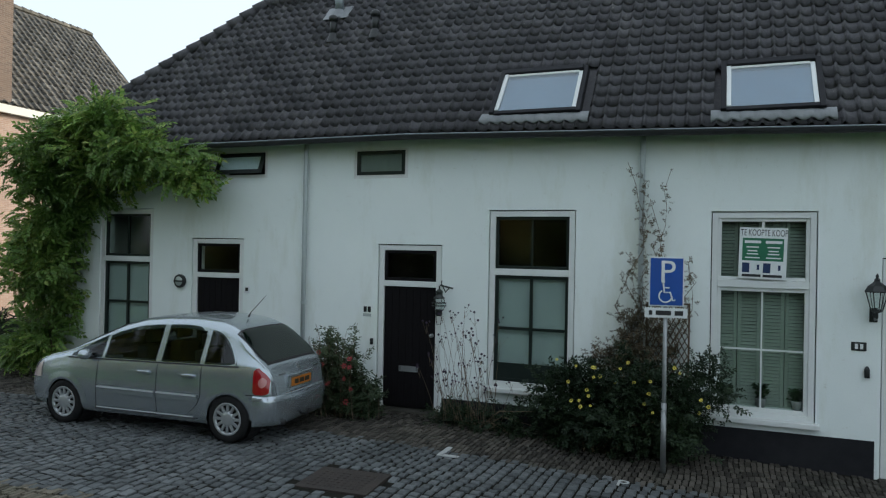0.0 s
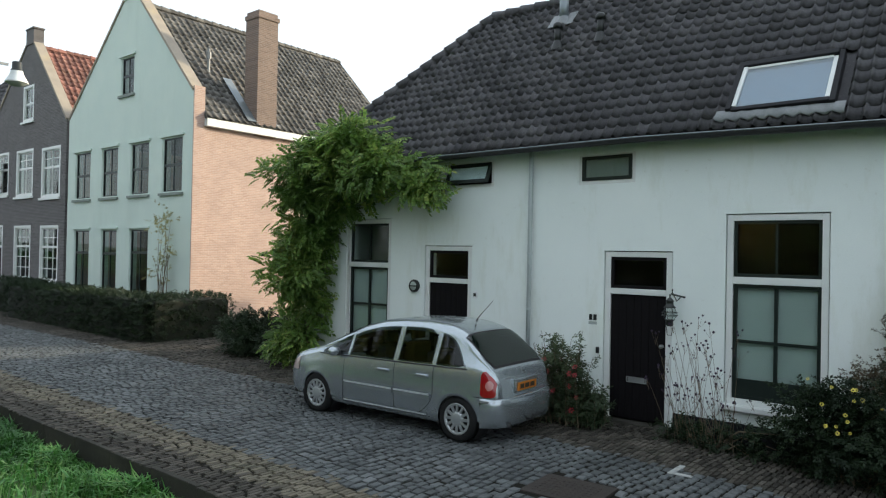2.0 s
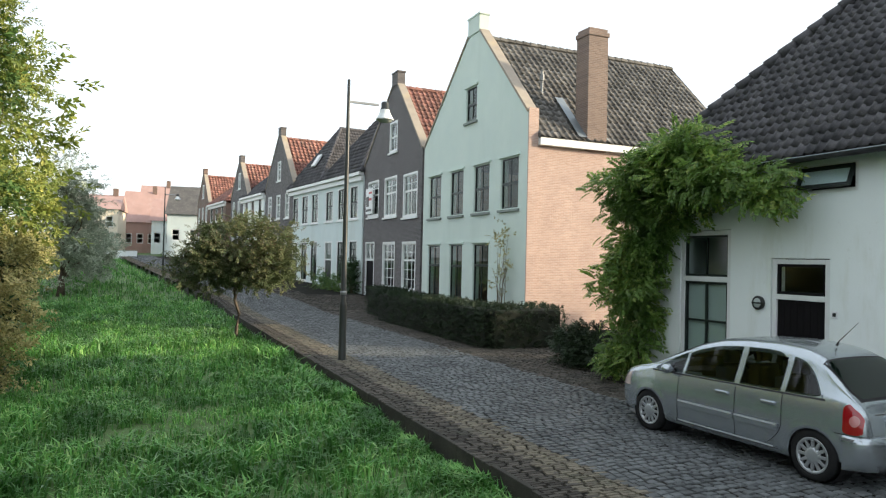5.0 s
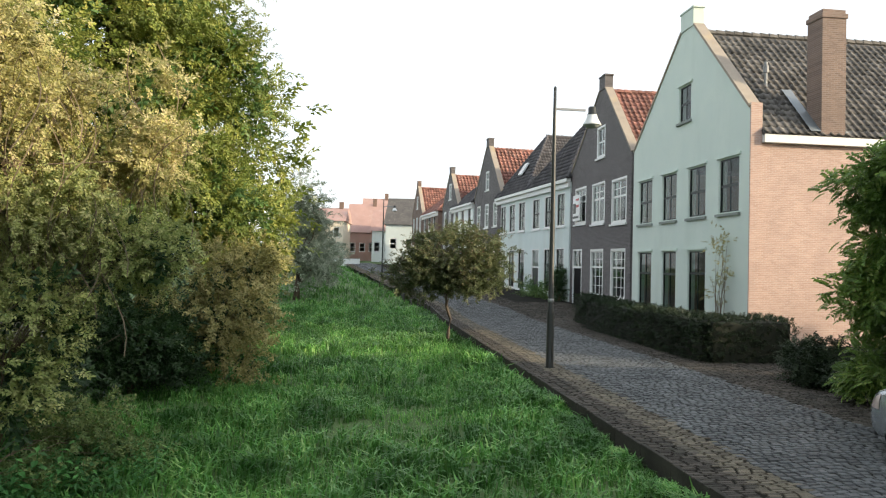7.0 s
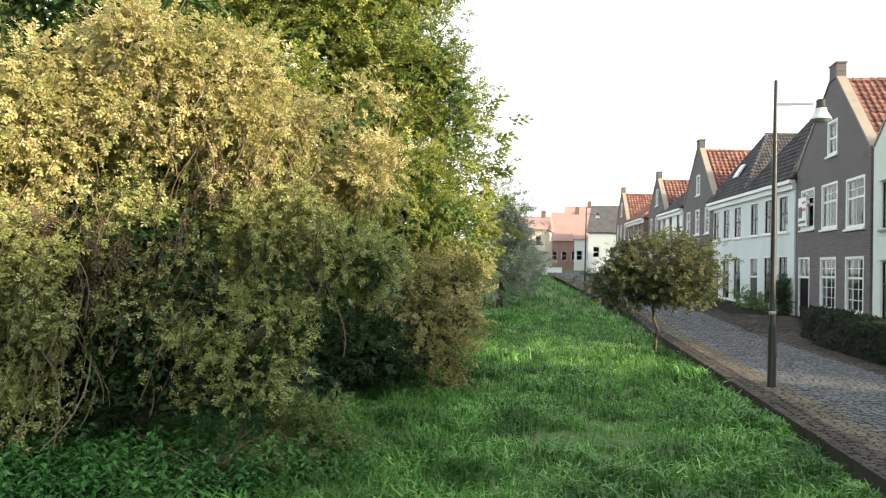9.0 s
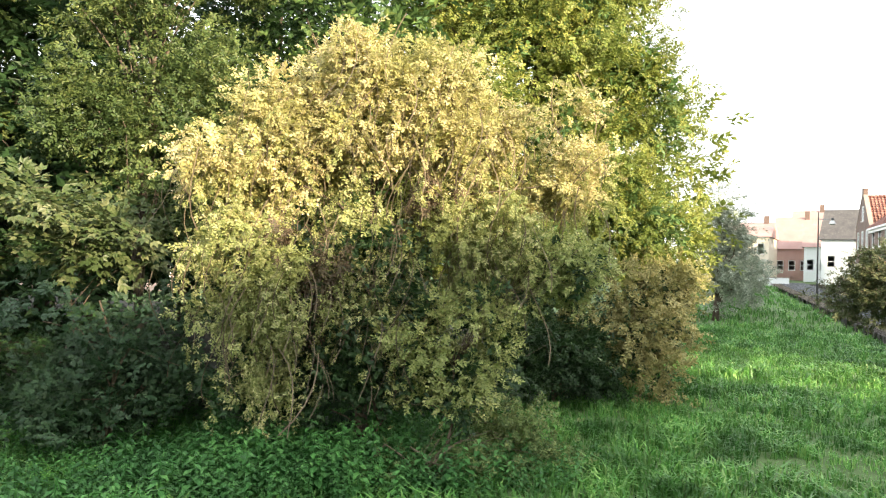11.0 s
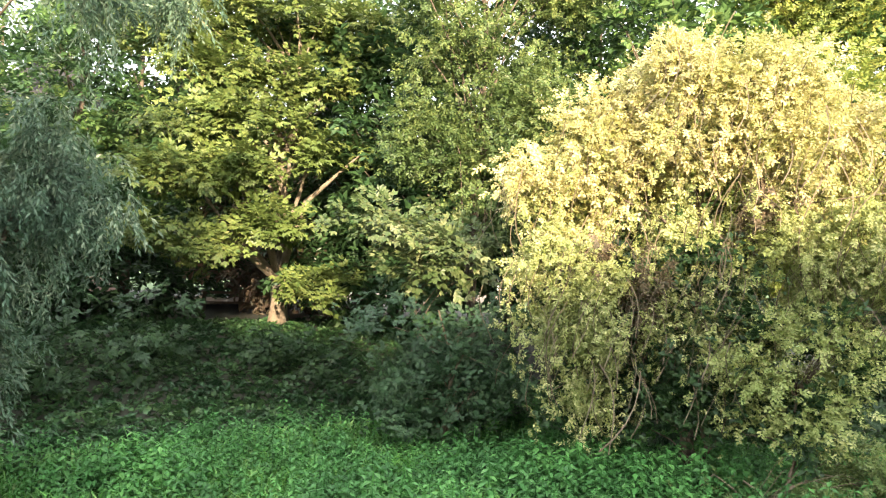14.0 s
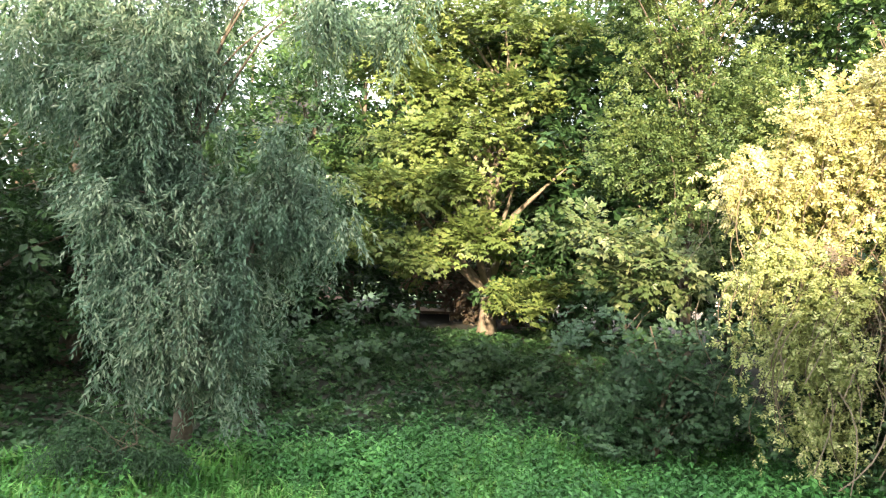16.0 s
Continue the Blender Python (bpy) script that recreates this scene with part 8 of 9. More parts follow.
gf = part("green_field", boxes((-0.25, 0.25, -0.0085, -0.0062, -0.10, 0.20)), M_AGENT, board)
for sx in (-0.125, 0.13):
    for k, (zz, hw) in enumerate(((0.15, 0.10), (0.08, 0.075), (0.03, 0.06), (-0.01, 0.07), (-0.06, 0.09))):
        part("text_bar", boxes((sx - hw, sx + hw, -0.0105, -0.0087, zz - (0.018 if k == 0 else 0.008), zz + (0.018 if k == 0 else 0.008))), M_WHITE, gf)
    part("emblem", boxes((sx - 0.12, sx - 0.03, -0.0085, -0.0062, -0.26, -0.13)), M_NAVY, board)
    part("emblem", boxes((sx + 0.06, sx + 0.09, -0.0085, -0.0062, -0.22, -0.15)), M_NAVY, board)
    part("text_bar", boxes((sx - 0.12, sx + 0.11, -0.0085, -0.0062, -0.315, -0.28)), M_TEXTBLK, board)

# potted plants on the inner sill
for k, (px, h) in enumerate(((0.12, 0.22), (0.56, 0.34), (1.0, 0.26))):
    pot = thing("potted_plant", Matrix.Translation((px, FY + 0.145, 0.52)), "small bushy plant in grey pot on window sill", "potted plant", "window sill plants")
    bm = bmesh.new()
    lathe(bm, [(0.0, 0.0), (0.05, 0.0), (0.068, 0.10), (0.072, 0.12), (0.062, 0.12), (0.0, 0.11)], 14)
    part("pot", bm, M_TERRA, pot, smooth=True)
    rs = np.random.RandomState(k)
    n = 60
    a = rs.uniform(0, 6.28, n)
    P = np.stack([0.035 * np.cos(a), 0.02 * np.sin(a), 0.1 + rs.uniform(0, h * 0.4, n)], -1)
    O = np.stack([0.35 * np.cos(a), 0.12 * np.sin(a), np.full(n, 1.0)], -1)
    scatter("leaves", "needle", P, O, 0.13, L_DARK, pot, 90 + k, 0.2)
part("inner_sill", boxes((-0.05, 1.16, FY + 0.09, FY + 0.34, 0.46, 0.52)), M_FRAME, white_house)

# painted marks and iron cover in the paving
mark = thing("parking_letter", Matrix.Translation((-0.98, 8.28, gz(-0.95) + 0.010)), "white letter of paving stones in the pavement", "road marking")
lettering("P", 0.30, Matrix.Identity(4), M_MARK, mark)
mk = thing("corner_mark", Matrix.Translation((-3.2, 8.38, gz(-3.1) + 0.008)), "white corner mark of paving stones", "road marking")
for k in range(3):
    part("bar", boxes((-0.04, 0.03, -0.2 + 0.14 * k, -0.075 + 0.14 * k, -0.01, 0.004), bevel=0.003), M_MARK, mk)
part("bar", boxes((0.04, 0.24, -0.2, -0.13, -0.01, 0.004), bevel=0.003), M_MARK, mk)
cover = thing("iron_cover", Matrix.Translation((-3.78, 6.8, -0.006)) @ Matrix.Rotation(radians(4), 4, "Z"), "rusty brown square cover in the cobbles", "manhole cover")
M_RUST = surface("rusty_iron", (0.025, 0.02, 0.017), (0.04, 0.03, 0.024), 4, 0.8, 0.1, 40, 0.4, 0.5)
part("plate", boxes((-0.42, 0.42, -0.36, 0.36, -0.04, 0.002), bevel=0.004), M_RUST, cover)
bm = bmesh.new()
for i in range(9):
    for j in range(7):
        box(bm, -0.32 + i * 0.072, -0.28 + i * 0.072, -0.26 + j * 0.075, -0.22 + j * 0.075, 0.002, 0.006)
tagged(part("studs", bm, M_RUST, cover), kind="stuff")

# trellis
tr = thing("trellis", Matrix.Translation((-0.62, FY - 0.05, 0)), "brown diagonal lattice trellis against the wall", "trellis")
M_LATH = surface("brown_lath", (0.10, 0.07, 0.045), (0.14, 0.10, 0.065), 5, 0.8, 0, 40, 0.3, 0.3)
x0, x1, z0, z1 = -0.30, 0.28, 0.2, 1.88
part("trellis_frame", frame_bm(x0, x1, z0, z1, -0.02, 0.0, 0.025), M_LATH, tr)
for sgn in (1, -1):
    k = -1.7
    while k < 0.6 + 1.7:
        pts = []
        for z in (z0, z1):
            pts.append((x0 + k + (z - z0) * 0.55 if sgn > 0 else x1 - k - (z - z0) * 0.55, z))
        (xa, za), (xb, zb) = pts
        ta, tb = 0.0, 1.0
        dx = xb - xa
        lo_t, hi_t = sorted(((x0 - xa) / dx, (x1 - xa) / dx))
        ta, tb = max(ta, lo_t), min(tb, hi_t)
        if tb - ta > 0.02:
            a = Vector((xa + dx * ta, -0.022 - 0.006 * sgn, za + (zb - za) * ta))
            b = Vector((xa + dx * tb, -0.022 - 0.006 * sgn, za + (zb - za) * tb))
            part("lath", tube(bmesh.new(), [a, b], 0.007, 4), M_LATH, tr)
        k += 0.075

# ---- climbers, hedges and shrubs by the houses ----
def shrub(name, label, base, lobes, kind, mat, clumps, per, clump_r, size, seed, category="shrub", stems=18, tilt=0.6, shell=0.3, face=None):
    t = thing(name, None, label, category)
    P, O, C = lobe_points(lobes, clumps, per, clump_r, seed, shell)
    keep = (P[:, 2] > base[2]) & (P[:, 1] < FY - 0.02 if base[1] < FY and base[0] > -12.4 else P[:, 2] > -9)
    bm = bmesh.new()
    rs = random.Random(seed)
    for _ in range(stems):
        c = Vector(C[rs.randrange(len(C))])
        if base[0] > -12.4:
            c.y = min(c.y, FY - 0.05)
        s = Vector(base) + Vector((rs.uniform(-0.2, 0.2), rs.uniform(-0.12, 0.12), 0))
        mid = s.lerp(c, 0.5) + Vector((rs.uniform(-0.12, 0.12), rs.uniform(-0.1, 0.1), 0.15))
        tube(bm, [s, mid, c], [0.016, 0.011, 0.004], 5)
    if stems:
        part("stems", bm, M_TWIG, t)
    else:
        bm.free()
    scatter("foliage", kind, P[keep], O[keep], size, mat, t, seed, tilt, up_bias=face)
    return t


# wisteria round the corner of the white house and under its eaves
wl_lobes = [((-12.2, 9.75, 0.6), (0.65, 0.45, 0.7)), ((-12.1, 9.7, 1.5), (0.66, 0.5, 0.8)), ((-12.05, 9.7, 2.5), (0.62, 0.5, 0.8)), ((-11.85, 9.65, 3.4), (0.7, 0.55, 0.7)),
            ((-11.45, 9.55, 4.25), (0.85, 0.6, 0.5)), ((-10.6, 9.5, 4.5), (0.95, 0.55, 0.45)), ((-9.8, 9.5, 4.35), (0.9, 0.5, 0.42)), ((-9.1, 9.5, 4.05), (0.75, 0.45, 0.38)), ((-8.5, 9.6, 3.75), (0.42, 0.33, 0.30)), ((-10.2, 9.7, 3.75), (0.6, 0.3, 0.3)), ((-11.3, 9.75, 3.6), (0.5, 0.3, 0.4))]
rw_ = random.Random(3)
wl_lobes = [((c[0] + r[0] * rw_.uniform(-0.75, 0.75), c[1] + r[1] * rw_.uniform(-0.6, 0.6), c[2] + r[2] * rw_.uniform(-0.75, 0.75)), (r[0] * 0.5, r[1] * 0.55, r[2] * 0.5)) for c, r in wl_lobes for _ in range(6)]
wis = shrub("wisteria", "lush green wisteria climbing round the house corner and eaves", (-12.0, 9.9, -0.05), wl_lobes, "pinnate", L_WIST, 820, 7, 0.12, 0.225, 81, "climber", 0, 0.6, 0.4, np.array((-0.2, -1.0, 0.3)))
bm = bmesh.new()
tube(bm, [(-11.9, 9.95, -0.1), (-12.0, 9.92, 0.9), (-11.85, 9.95, 2.0), (-12.0, 9.9, 3.2), (-11.6, 9.85, 4.0), (-10.4, 9.8, 4.15), (-9.2, 9.85, 4.0)], [0.07, 0.06, 0.055, 0.05, 0.04, 0.03, 0.015], 7)
part("main_stem", bm, M_BARK, wis, smooth=True)

shrub("round_shrub", "dark rounded shrub beside the brick wall", (-14.9, 10.6, -0.05), [((-14.9, 10.6, 0.45), (0.95, 0.8, 0.55)), ((-14.2, 10.4, 0.35), (0.7, 0.7, 0.45))], "twig", L_HEDGE, 150, 14, 0.14, 0.16, 82)
hb = thing("hollyhock_bush", None, "upright leafy stalks with small red flowers by the door", "bush")
rs = np.random.RandomState(83)
n = 120
x, y = rs.normal(-5.42, 0.33, n), rs.uniform(9.25, 9.95, n)
h = np.clip(1.35 - 1.6 * np.abs(x + 5.55), 0.35, 1.4) * rs.uniform(0.7, 1.1, n)
lean = rs.normal(0, 0.12, (n, 2))
for i in range(n):
    bm = bmesh.new()
    tube(bm, [(x[i], y[i], -0.06), (x[i] + lean[i, 0] * h[i], y[i] - abs(lean[i, 1]) * h[i], h[i])], [0.007, 0.003], 4)
    part("stalk", bm, M_TWIG, hb)
k = np.repeat(np.arange(n), 13)
f = rs.rand(len(k))
P = np.stack([x[k] + lean[k, 0] * h[k] * f, y[k] - np.abs(lean[k, 1]) * h[k] * f, f * h[k]], -1)
scatter("leaves", "twig", P, rs.normal(0, 1, P.shape) * (1, 1, 0.4) + (0, 0, 0.5), 0.15, L_STALK, hb, 85, 0.4)
shrub("flowering_bush", "dark green bush with yellow daisies below the windows", (-1.6, 9.5, -0.2), [((-1.75, 9.6, 0.5), (0.6, 0.4, 0.55)), ((-1.2, 9.5, 0.6), (0.8, 0.5, 0.6)), ((-0.6, 9.55, 0.5), (0.55, 0.42, 0.55)), ((-0.1, 9.65, 0.85), (0.28, 0.25, 0.35)), ((-1.2, 9.65, 0.05), (0.9, 0.35, 0.3))], "twig", L_HEDGE, 340, 13, 0.11, 0.13, 84)
shrub("low_weeds", "low dark weeds along the plinth", (-3.3, 9.85, -0.1), [((-3.3, 9.8, 0.0), (0.7, 0.25, 0.25)), ((-2.6, 9.75, 0.08), (0.5, 0.25, 0.3)), ((-3.7, 9.9, 0.0), (0.3, 0.2, 0.2))], "twig", L_HEDGE, 80, 10, 0.09, 0.13, 85)

M_YELLOWFL = plain("yellow_petals", (0.70, 0.60, 0.10), 0.6)
M_REDFL = plain("red_petals", (0.40, 0.035, 0.05), 0.6)
M_DARKFL = plain("dark_seed_heads", (0.035, 0.02, 0.045), 0.8)


def blossoms(name, pts, r, mat, label, seed, petals=9, centre=True):
    rs = np.random.RandomState(seed)
    t = thing(name, None, label, "flowers")
    for p in pts:
        bm = bmesh.new()
        out = Vector((rs.uniform(-0.3, 0.3), -1, rs.uniform(0.0, 0.7))).normalized()
        m = Matrix.Translation(p) @ out.to_track_quat("Z", "Y").to_matrix().to_4x4() @ Matrix.Scale(r * rs.uniform(0.75, 1.2), 4)
        c = bm.verts.new(m @ Vector((0, 0, 0.1)))
        for i in range(petals):
            a = 2 * math.pi * i / petals
            vs = [bm.verts.new(m @ Vector((q * math.cos(a + d), q * math.sin(a + d), z))) for q, d, z in ((0.15, 0, 0.05), (0.7, -0.28, 0.18), (1.0, 0, 0.1), (0.7, 0.28, 0.18))]
            bm.faces.new(vs)
        part("blossom", bm, mat, t)
    return t


rs = np.random.RandomState(5)
pts = [(x, y, z) for x, y, z in zip(rs.uniform(-2.1, 0.1, 26), rs.uniform(9.02, 9.15, 26), rs.uniform(0.55, 1.2, 26))]
blossoms("yellow_daisies", pts, 0.027, M_YELLOWFL, "yellow daisy flowers on the bush", 6)
pts = [(x, y, z) for x, y, z in zip(rs.uniform(-5.95, -4.95, 16), rs.uniform(9.05, 9.2, 16), rs.uniform(0.2, 1.0, 16))]
blossoms("red_flowers", pts, 0.045, M_REDFL, "small red hollyhock flowers", 7, 6)

# thin wiry flower stems beside the door
vb = thing("wiry_flowers", None, "thin wiry stems with dark purple flower heads", "flowers")
r2 = random.Random(12)
for i in range(46):
    bx, by = r2.uniform(-3.85, -2.9), r2.uniform(9.6, 9.95)
    h = r2.uniform(0.5, 1.45) if i > 8 else r2.uniform(1.2, 1.75)
    lean = r2.uniform(-0.35, 0.35)
    top = Vector((bx + lean, by - 0.1 - r2.uniform(0, 0.25), h))
    bm = bmesh.new()
    tube(bm, [(bx, by, -0.05), Vector((bx, by, -0.05)).lerp(top, 0.55) + Vector((-lean * 0.12, 0, 0)), top], [0.004, 0.003, 0.002], 4)
    for k in range(3):
        tip = top + Vector((r2.uniform(-0.09, 0.09), r2.uniform(-0.05, 0.05), r2.uniform(-0.02, 0.10)))
        tube(bm, [top - Vector((0, 0, 0.10)), tip], [0.002, 0.0015], 3)
        head = bmesh.new()
        bmesh.ops.create_icosphere(head, subdivisions=1, radius=r2.uniform(0.010, 0.020), matrix=Matrix.Translation(tip))
        part("flower_head", head, M_DARKFL, vb)
    part("stem", bm, M_TWIG, vb)

# thin vine up the right rainwater pipe
vine = thing("climbing_vine", None, "thin leafy vine around the rainwater pipe", "climber")
bm = bmesh.new()
P = []
for i in range(9):
    x0 = -1.0 + r2.uniform(-0.25, 0.45)
    pts = [Vector((x0, 10.0, 0.6))]
    n = r2.randint(9, 15)
    for k in range(n):
        p = pts[-1]
        q = p + Vector((r2.uniform(-0.16, 0.16) + (-1.0 - p.x) * (0.18 if i < 5 else -0.02), 0, r2.uniform(0.12, 0.30)))
        q.y = 10.08 + r2.uniform(-0.08, 0.03)
        if q.z > (4.05 if i < 4 else 2.6):
            break
        pts.append(q)
    if len(pts) > 2:
        tube(bm, pts, [0.007 - 0.004 * k / len(pts) for k in range(len(pts))], 4)
        for a, b in zip(pts, pts[1:]):
            for _ in range(5):
                P.append(a.lerp(b, r2.random()) + Vector((r2.uniform(-0.05, 0.05), r2.uniform(-0.06, 0), r2.uniform(-0.05, 0.05))))
part("stems", bm, M_TWIG, vine)
P = np.array(P)
scatter("leaves", "twig", P, np.random.RandomState(3).normal(0, 1, P.shape), 0.075, L_DRY, vine, 92, 0.6)
P, O, C = lobe_points([((-0.95, 10.0, 1.35), (0.42, 0.12, 0.55)), ((-1.3, 10.0, 1.0), (0.4, 0.12, 0.3))], 90, 9, 0.09, 93, 0.2)
P[:, 1] = np.minimum(P[:, 1], FY - 0.03)
scatter("dry_leaves", "twig", P, O, 0.10, L_DRY, vine, 94, 0.6)


def hedge(label, blocks, h, seed, n):
    """Clipped hedge: a plain core, near black for the shade inside, with small leaves over its faces."""
    t = thing("hedge", None, label, "hedge")
    rs = np.random.RandomState(seed)
    bm = bmesh.new()
    P, O = [], []
    for x0, x1, y0, y1 in blocks:
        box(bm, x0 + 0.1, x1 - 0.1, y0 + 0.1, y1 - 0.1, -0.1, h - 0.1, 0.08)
        for (a0, a1), (b0, b1), mk in (((x0, x1), (-0.05, h), lambda a, b: (a, y0, b, 0, -1, 0.2)), ((x0, x1), (y0, y1), lambda a, b: (a, b, h, 0, 0, 1)), ((y0, y1), (-0.05, h), lambda a, b: (x1, a, b, 1, 0, 0.2)), ((x0, x1), (-0.05, h), lambda a, b: (a, y1, b, 0, 1, 0.2)), ((y0, y1), (-0.05, h), lambda a, b: (x0, a, b, -1, 0, 0.2))):
            m = int(n * (a1 - a0) * (b1 - b0))
            for a, b in zip(rs.uniform(a0, a1, m), rs.uniform(b0, b1, m)):
                v = mk(a, b)
                if any(q[0] + 0.15 < v[0] < q[1] - 0.15 and q[2] + 0.15 < v[1] < q[3] - 0.15 and v[2] < h - 0.02 for q in blocks):
                    continue
                wob = 0.05 * noise.noise((v[0] * 1.3, v[1] * 1.3, v[2] * 1.6))
                P.append((v[0] + v[3] * wob, v[1] + v[4] * wob, v[2] + wob + 0.03 * noise.noise((v[0] * 0.7, v[1] * 0.7, 2.0))))
                O.append(v[3:])
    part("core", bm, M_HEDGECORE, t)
    P = np.array(P) - np.array(O) * rs.uniform(0.02, 0.12, (len(P), 1))
    scatter("leaves", "twig", P, np.array(O), 0.14, L_HEDGE, t, seed, 0.7)
    return t


hedge("clipped dark green hedge before the pale green house", [(-28.2, -18.2, 9.4, 10.5), (-19.2, -18.0, 9.6, 12.1)], 1.2, 97, 110)
hedge("low dark green hedge beyond the row", [(-31.5, -28.2, 10.0, 11.0)], 1.25, 98, 90)
cr = shrub("climbing_rose", "thin straggling rose with yellowing leaves on the wall", (-23.8, 13.0, 0), [((-23.75, 12.95, 3.6), (0.6, 0.2, 0.45)), ((-23.7, 12.95, 2.7), (0.55, 0.2, 0.6)), ((-23.9, 12.95, 1.8), (0.35, 0.2, 0.6))], "twig", L_BROWN, 30, 6, 0.15, 0.15, 99, "climber", 12)
shrub("front_shrub", "leafy shrub against the town house front", (-46.5, 12.4, 0), [((-46.5, 12.3, 0.7), (1.2, 0.7, 0.8)), ((-48.6, 12.1, 0.6), (1.0, 0.6, 0.7)), ((-45.0, 12.5, 0.5), (0.8, 0.5, 0.6))], "twig", L_GREEN, 90, 10, 0.25, 0.28, 100)
shrub("front_shrub", "tall dark shrub beside the doorway", (-43.2, 12.85, 0), [((-43.2, 12.8, 1.3), (0.5, 0.4, 1.2))], "twig", L_DARK, 50, 10, 0.2, 0.26, 101)

# ---- tiles, cobbles and clinkers that can be told apart ----
tv, tf = tile_template()
tile_ob = raw("roof_tile", tv, tf, M_TILE_O, roof, "", True)
tile_mesh = tile_ob.data
slope_rot = Matrix.Rotation(PITCH, 4, "X")
rs = random.Random(21)
for k, (x, v) in enumerate(NEAR):
    ob = tile_ob if k == 0 else new("roof_tile", tile_mesh)
    ob.parent = roof
    p = on_roof(x + TW / 2, v)
    ob.matrix_basis = Matrix.Translation((x + rs.uniform(-0.005, 0.005), p.y, p.z)) @ slope_rot @ Matrix.Rotation(radians(rs.uniform(-0.8, 0.8)), 4, "Z")


def stone_template():
    """A worn setts stone: unit footprint, top at 0, rounded at its edges."""
    vs = []
    for s, z in ((0.5, -0.32), (0.45, -0.03), (0.36, 0.02)):
        vs += [(-s, -s, z), (s, -s, z), (s, s, z), (-s, s, z)]
    fs = []
    for r in range(2):
        for i in range(4):
            j = (i + 1) % 4
            fs.append((r * 4 + i, r * 4 + j, r * 4 + 4 + j, r * 4 + 4 + i))
    fs.append((8, 9, 10, 11))
    return np.array(vs, float), np.array(fs)


ST_V, ST_F = stone_template()


def pave(name, stones, material, parent, height, label="", flat=0.0):
    """Stones (x, y, length x, length y, turn) joined into one mesh."""
    s = np.array(stones)
    s[:, 1] += -0.098 * np.maximum(0, -38.0 - s[:, 0])
    T = ST_V.copy()
    if flat:
        T[4:8, :2] *= 1.06
        T[8:12, :2] *= 1.30
        T[4:8, 2] = -0.03
        T[8:12, 2] = 0.0
    n = len(s)
    r = np.random.RandomState(n)
    V = np.repeat(T[None], n, 0)
    V[:, :, :2] += r.uniform(-0.06, 0.06, (n, 12, 2)) * (1 - flat * 0.8)
    V[:, 8:, 2] += r.uniform(-0.04, 0.04, (n, 1)) * (1 - flat)
    tilt = r.normal(0, 0.035 if not flat else 0.012, (n, 2))
    X, Y = V[:, :, 0] * s[:, 2:3], V[:, :, 1] * s[:, 3:4]
    ca, sa = np.cos(s[:, 4:5]), np.sin(s[:, 4:5])
    Z = V[:, :, 2] * height + X * tilt[:, :1] + Y * tilt[:, 1:] + r.normal(0, 0.004, (n, 1)) * (1 if not flat else 0.4)
    gx = -0.036 * np.maximum(0, np.minimum(s[:, :1], 8.0) + 4.0) + 0.036 * np.maximum(0, -33.0 - s[:, :1])
    out = np.stack([s[:, :1] + X * ca - Y * sa, s[:, 1:2] + X * sa + Y * ca, Z + gx], -1).reshape(-1, 3)
    F = (np.arange(n)[:, None, None] * 12 + ST_F[None]).reshape(-1, 4)
    return tagged(raw(name, out, F, material, parent, label, False), kind="stuff")


def courses(x0, x1, y0, y1, cw, cl, seed, jit=0.15, bow=0.0):
    """Stones in courses across the street, joints staggered."""
    r = random.Random(seed)
    out, x = [], x0
    while x < x1:
        w = cw * r.uniform(1 - jit, 1 + jit)
        y = y0 + r.uniform(-cl, 0) * 0.6
        while y < y1:
            L = cl * r.uniform(1 - jit * 1.6, 1 + jit * 1.6)
            yc = y + L / 2
            if y0 - 0.02 < yc < y1 + 0.02:
                xb = x + w / 2 + bow * ((yc - (y0 + y1) / 2) / (y1 - y0) * 2) ** 2 + 0.03 * math.sin(yc * 3 + x)
                if not (abs(xb + 3.78) < 0.45 and abs(yc - 6.8) < 0.405):
                    out.append((xb, yc, w * 0.80, L * 0.83, r.uniform(-0.05, 0.05)))
            y += L
        x += w
    return out


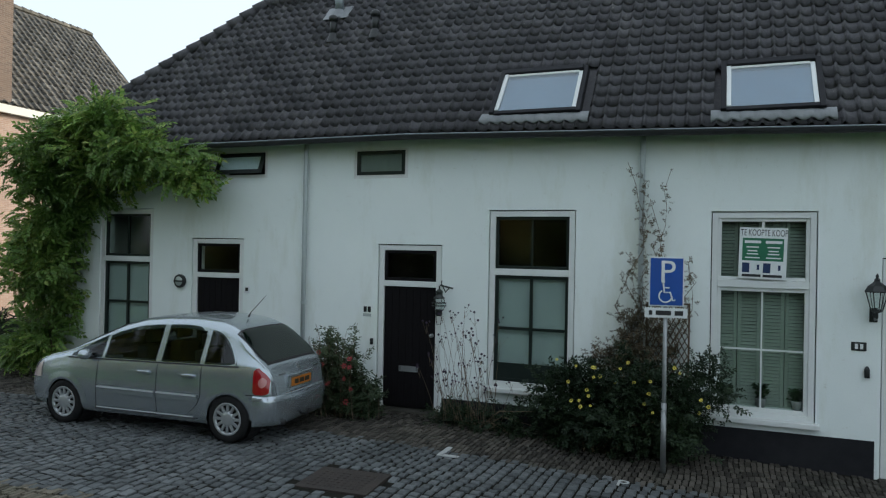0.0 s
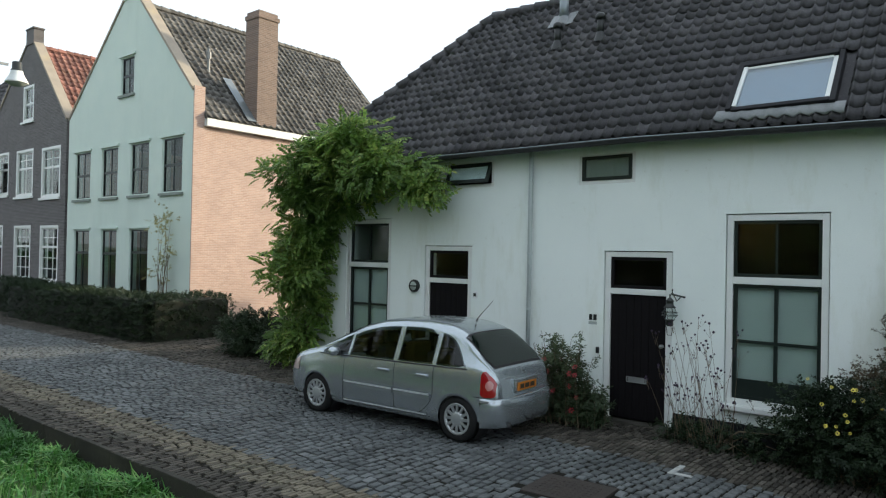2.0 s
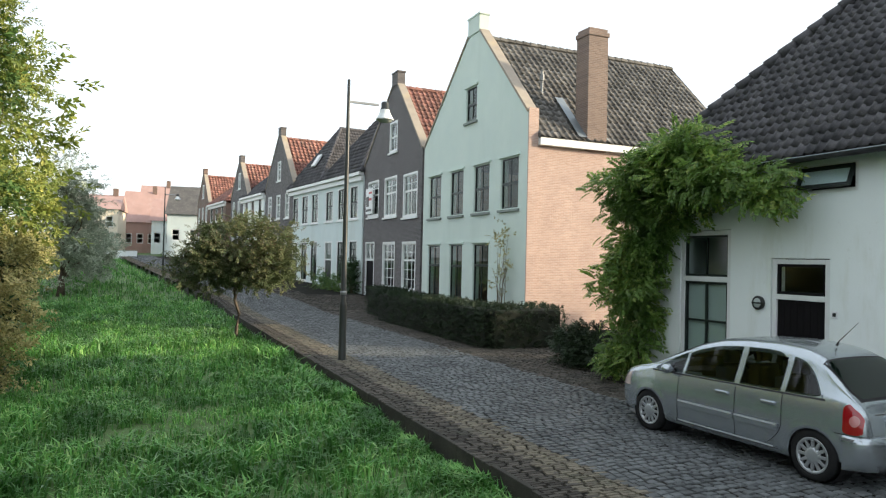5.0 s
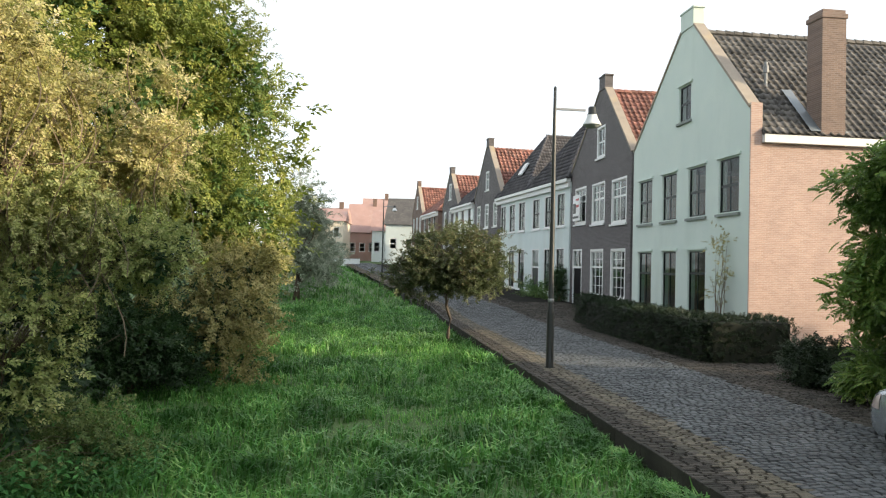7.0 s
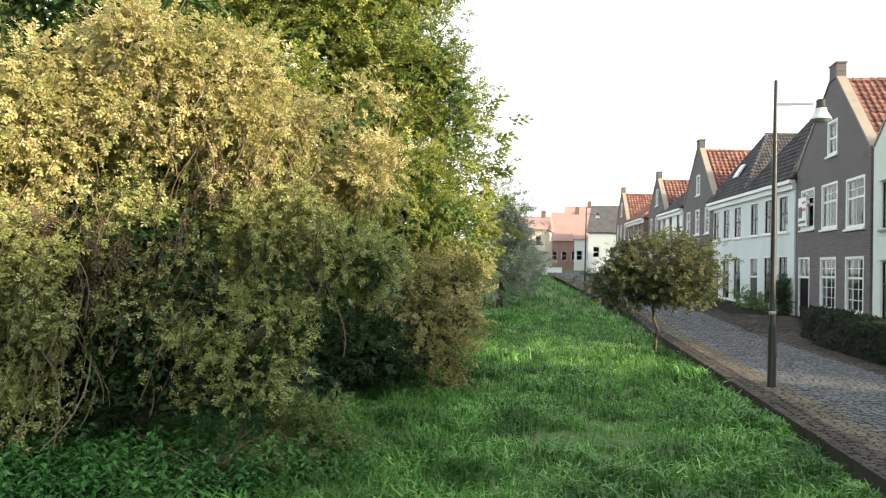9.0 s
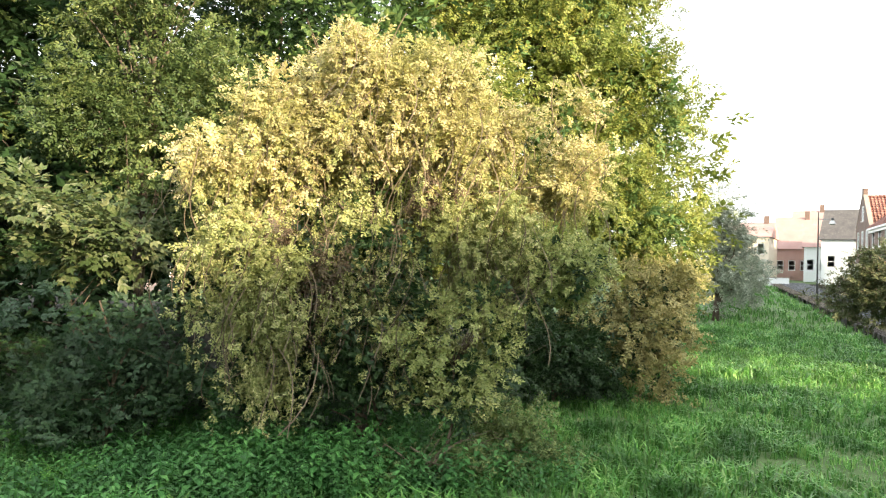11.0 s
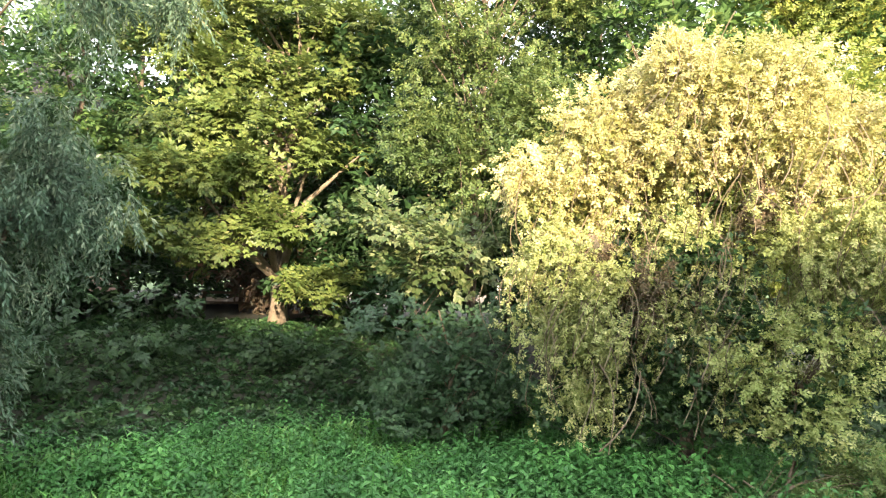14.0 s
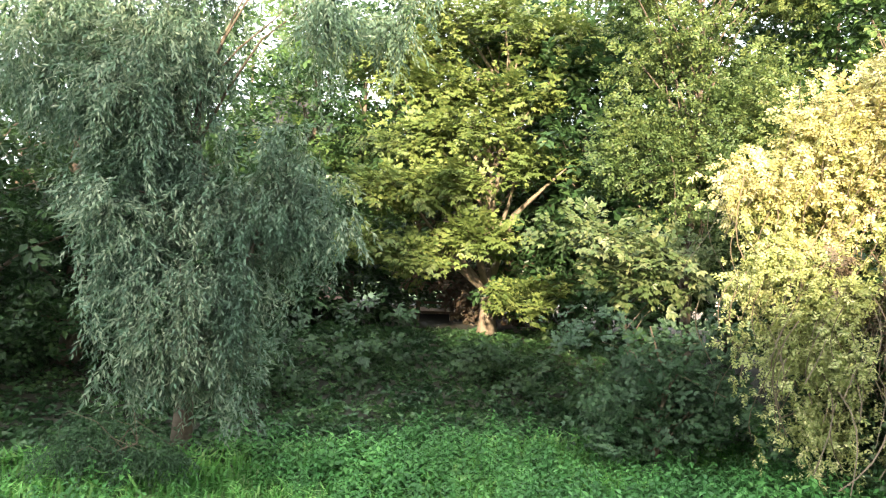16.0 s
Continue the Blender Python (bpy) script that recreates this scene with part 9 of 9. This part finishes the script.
cobbles = courses(-72, 3.2, ROAD[0], ROAD[1], 0.122, 0.158, 33, 0.17, 0.12)
road_field = thing("cobbled_carriageway", None, "worn blue-grey cobbles laid in courses", "cobbles", "", "structure")
near = [c for c in cobbles if -3.3 < c[0] < -1.1 and c[1] < 8.3][:300]
ns = set(near)
pave("cobbles", courses(-100, -72, ROAD[0], ROAD[1], 0.25, 0.32, 39, 0.17), M_COBBLE, road_field, 0.075)
pave("cobbles", [c for c in cobbles if c not in ns], M_COBBLE, road_field, 0.075)
first = None
for k, (x, y, w, L, a) in enumerate(near):
    if first is None:
        V = ST_V.copy()
        V[:, :2] += np.random.RandomState(2).uniform(-0.05, 0.05, (12, 2))
        first = raw("cobble", V, ST_F, M_COBBLE_O, road_field, "", False)
        ob = first
    else:
        ob = new("cobble", first.data)
        ob.parent = road_field
    ob.matrix_basis = Matrix.Translation((x, y, gz(x) + rs.uniform(-0.004, 0.004))) @ Euler((rs.gauss(0, 0.03), rs.gauss(0, 0.03), a + rs.choice((0, math.pi)))).to_matrix().to_4x4() @ Matrix.Diagonal((w, L, 0.075, 1))

strip = thing("clinker_strip", None, "brown clinker bricks on edge along the meadow", "clinkers", "", "structure")
pave("clinkers", courses(-48, 3.2, STRIP[0] + 0.075, 4.66, 0.070, 0.21, 34, 0.06), M_PAVE, strip, 0.06, flat=1.0)
pave("clinkers", courses(-48, 3.2, 4.67, STRIP[1], 0.070, 0.19, 44, 0.06), M_KLINKER, strip, 0.06, flat=1.0)
pave("clinkers", courses(-95, -48, STRIP[0] + 0.075, STRIP[1], 0.18, 0.34, 35, 0.06), M_KLINKER, strip, 0.06, flat=1.0)
walkway = thing("clinker_pavement", None, "narrow dark clinker pavement along the houses", "clinkers", "", "structure")
pave("clinkers", courses(-30, 3.2, WALK[0], WALK[1] - 0.06, 0.070, 0.21, 36, 0.06), M_PAVE, walkway, 0.06, flat=1.0)
pave("clinkers", courses(-42, -12.8, 10.2, 13.28, 0.15, 0.26, 37, 0.06), M_PAVE, walkway, 0.06, flat=1.0)
pave("clinkers", courses(-95, -30, WALK[0], 10.2, 0.2, 0.36, 38, 0.06), M_PAVE, walkway, 0.06, flat=1.0)
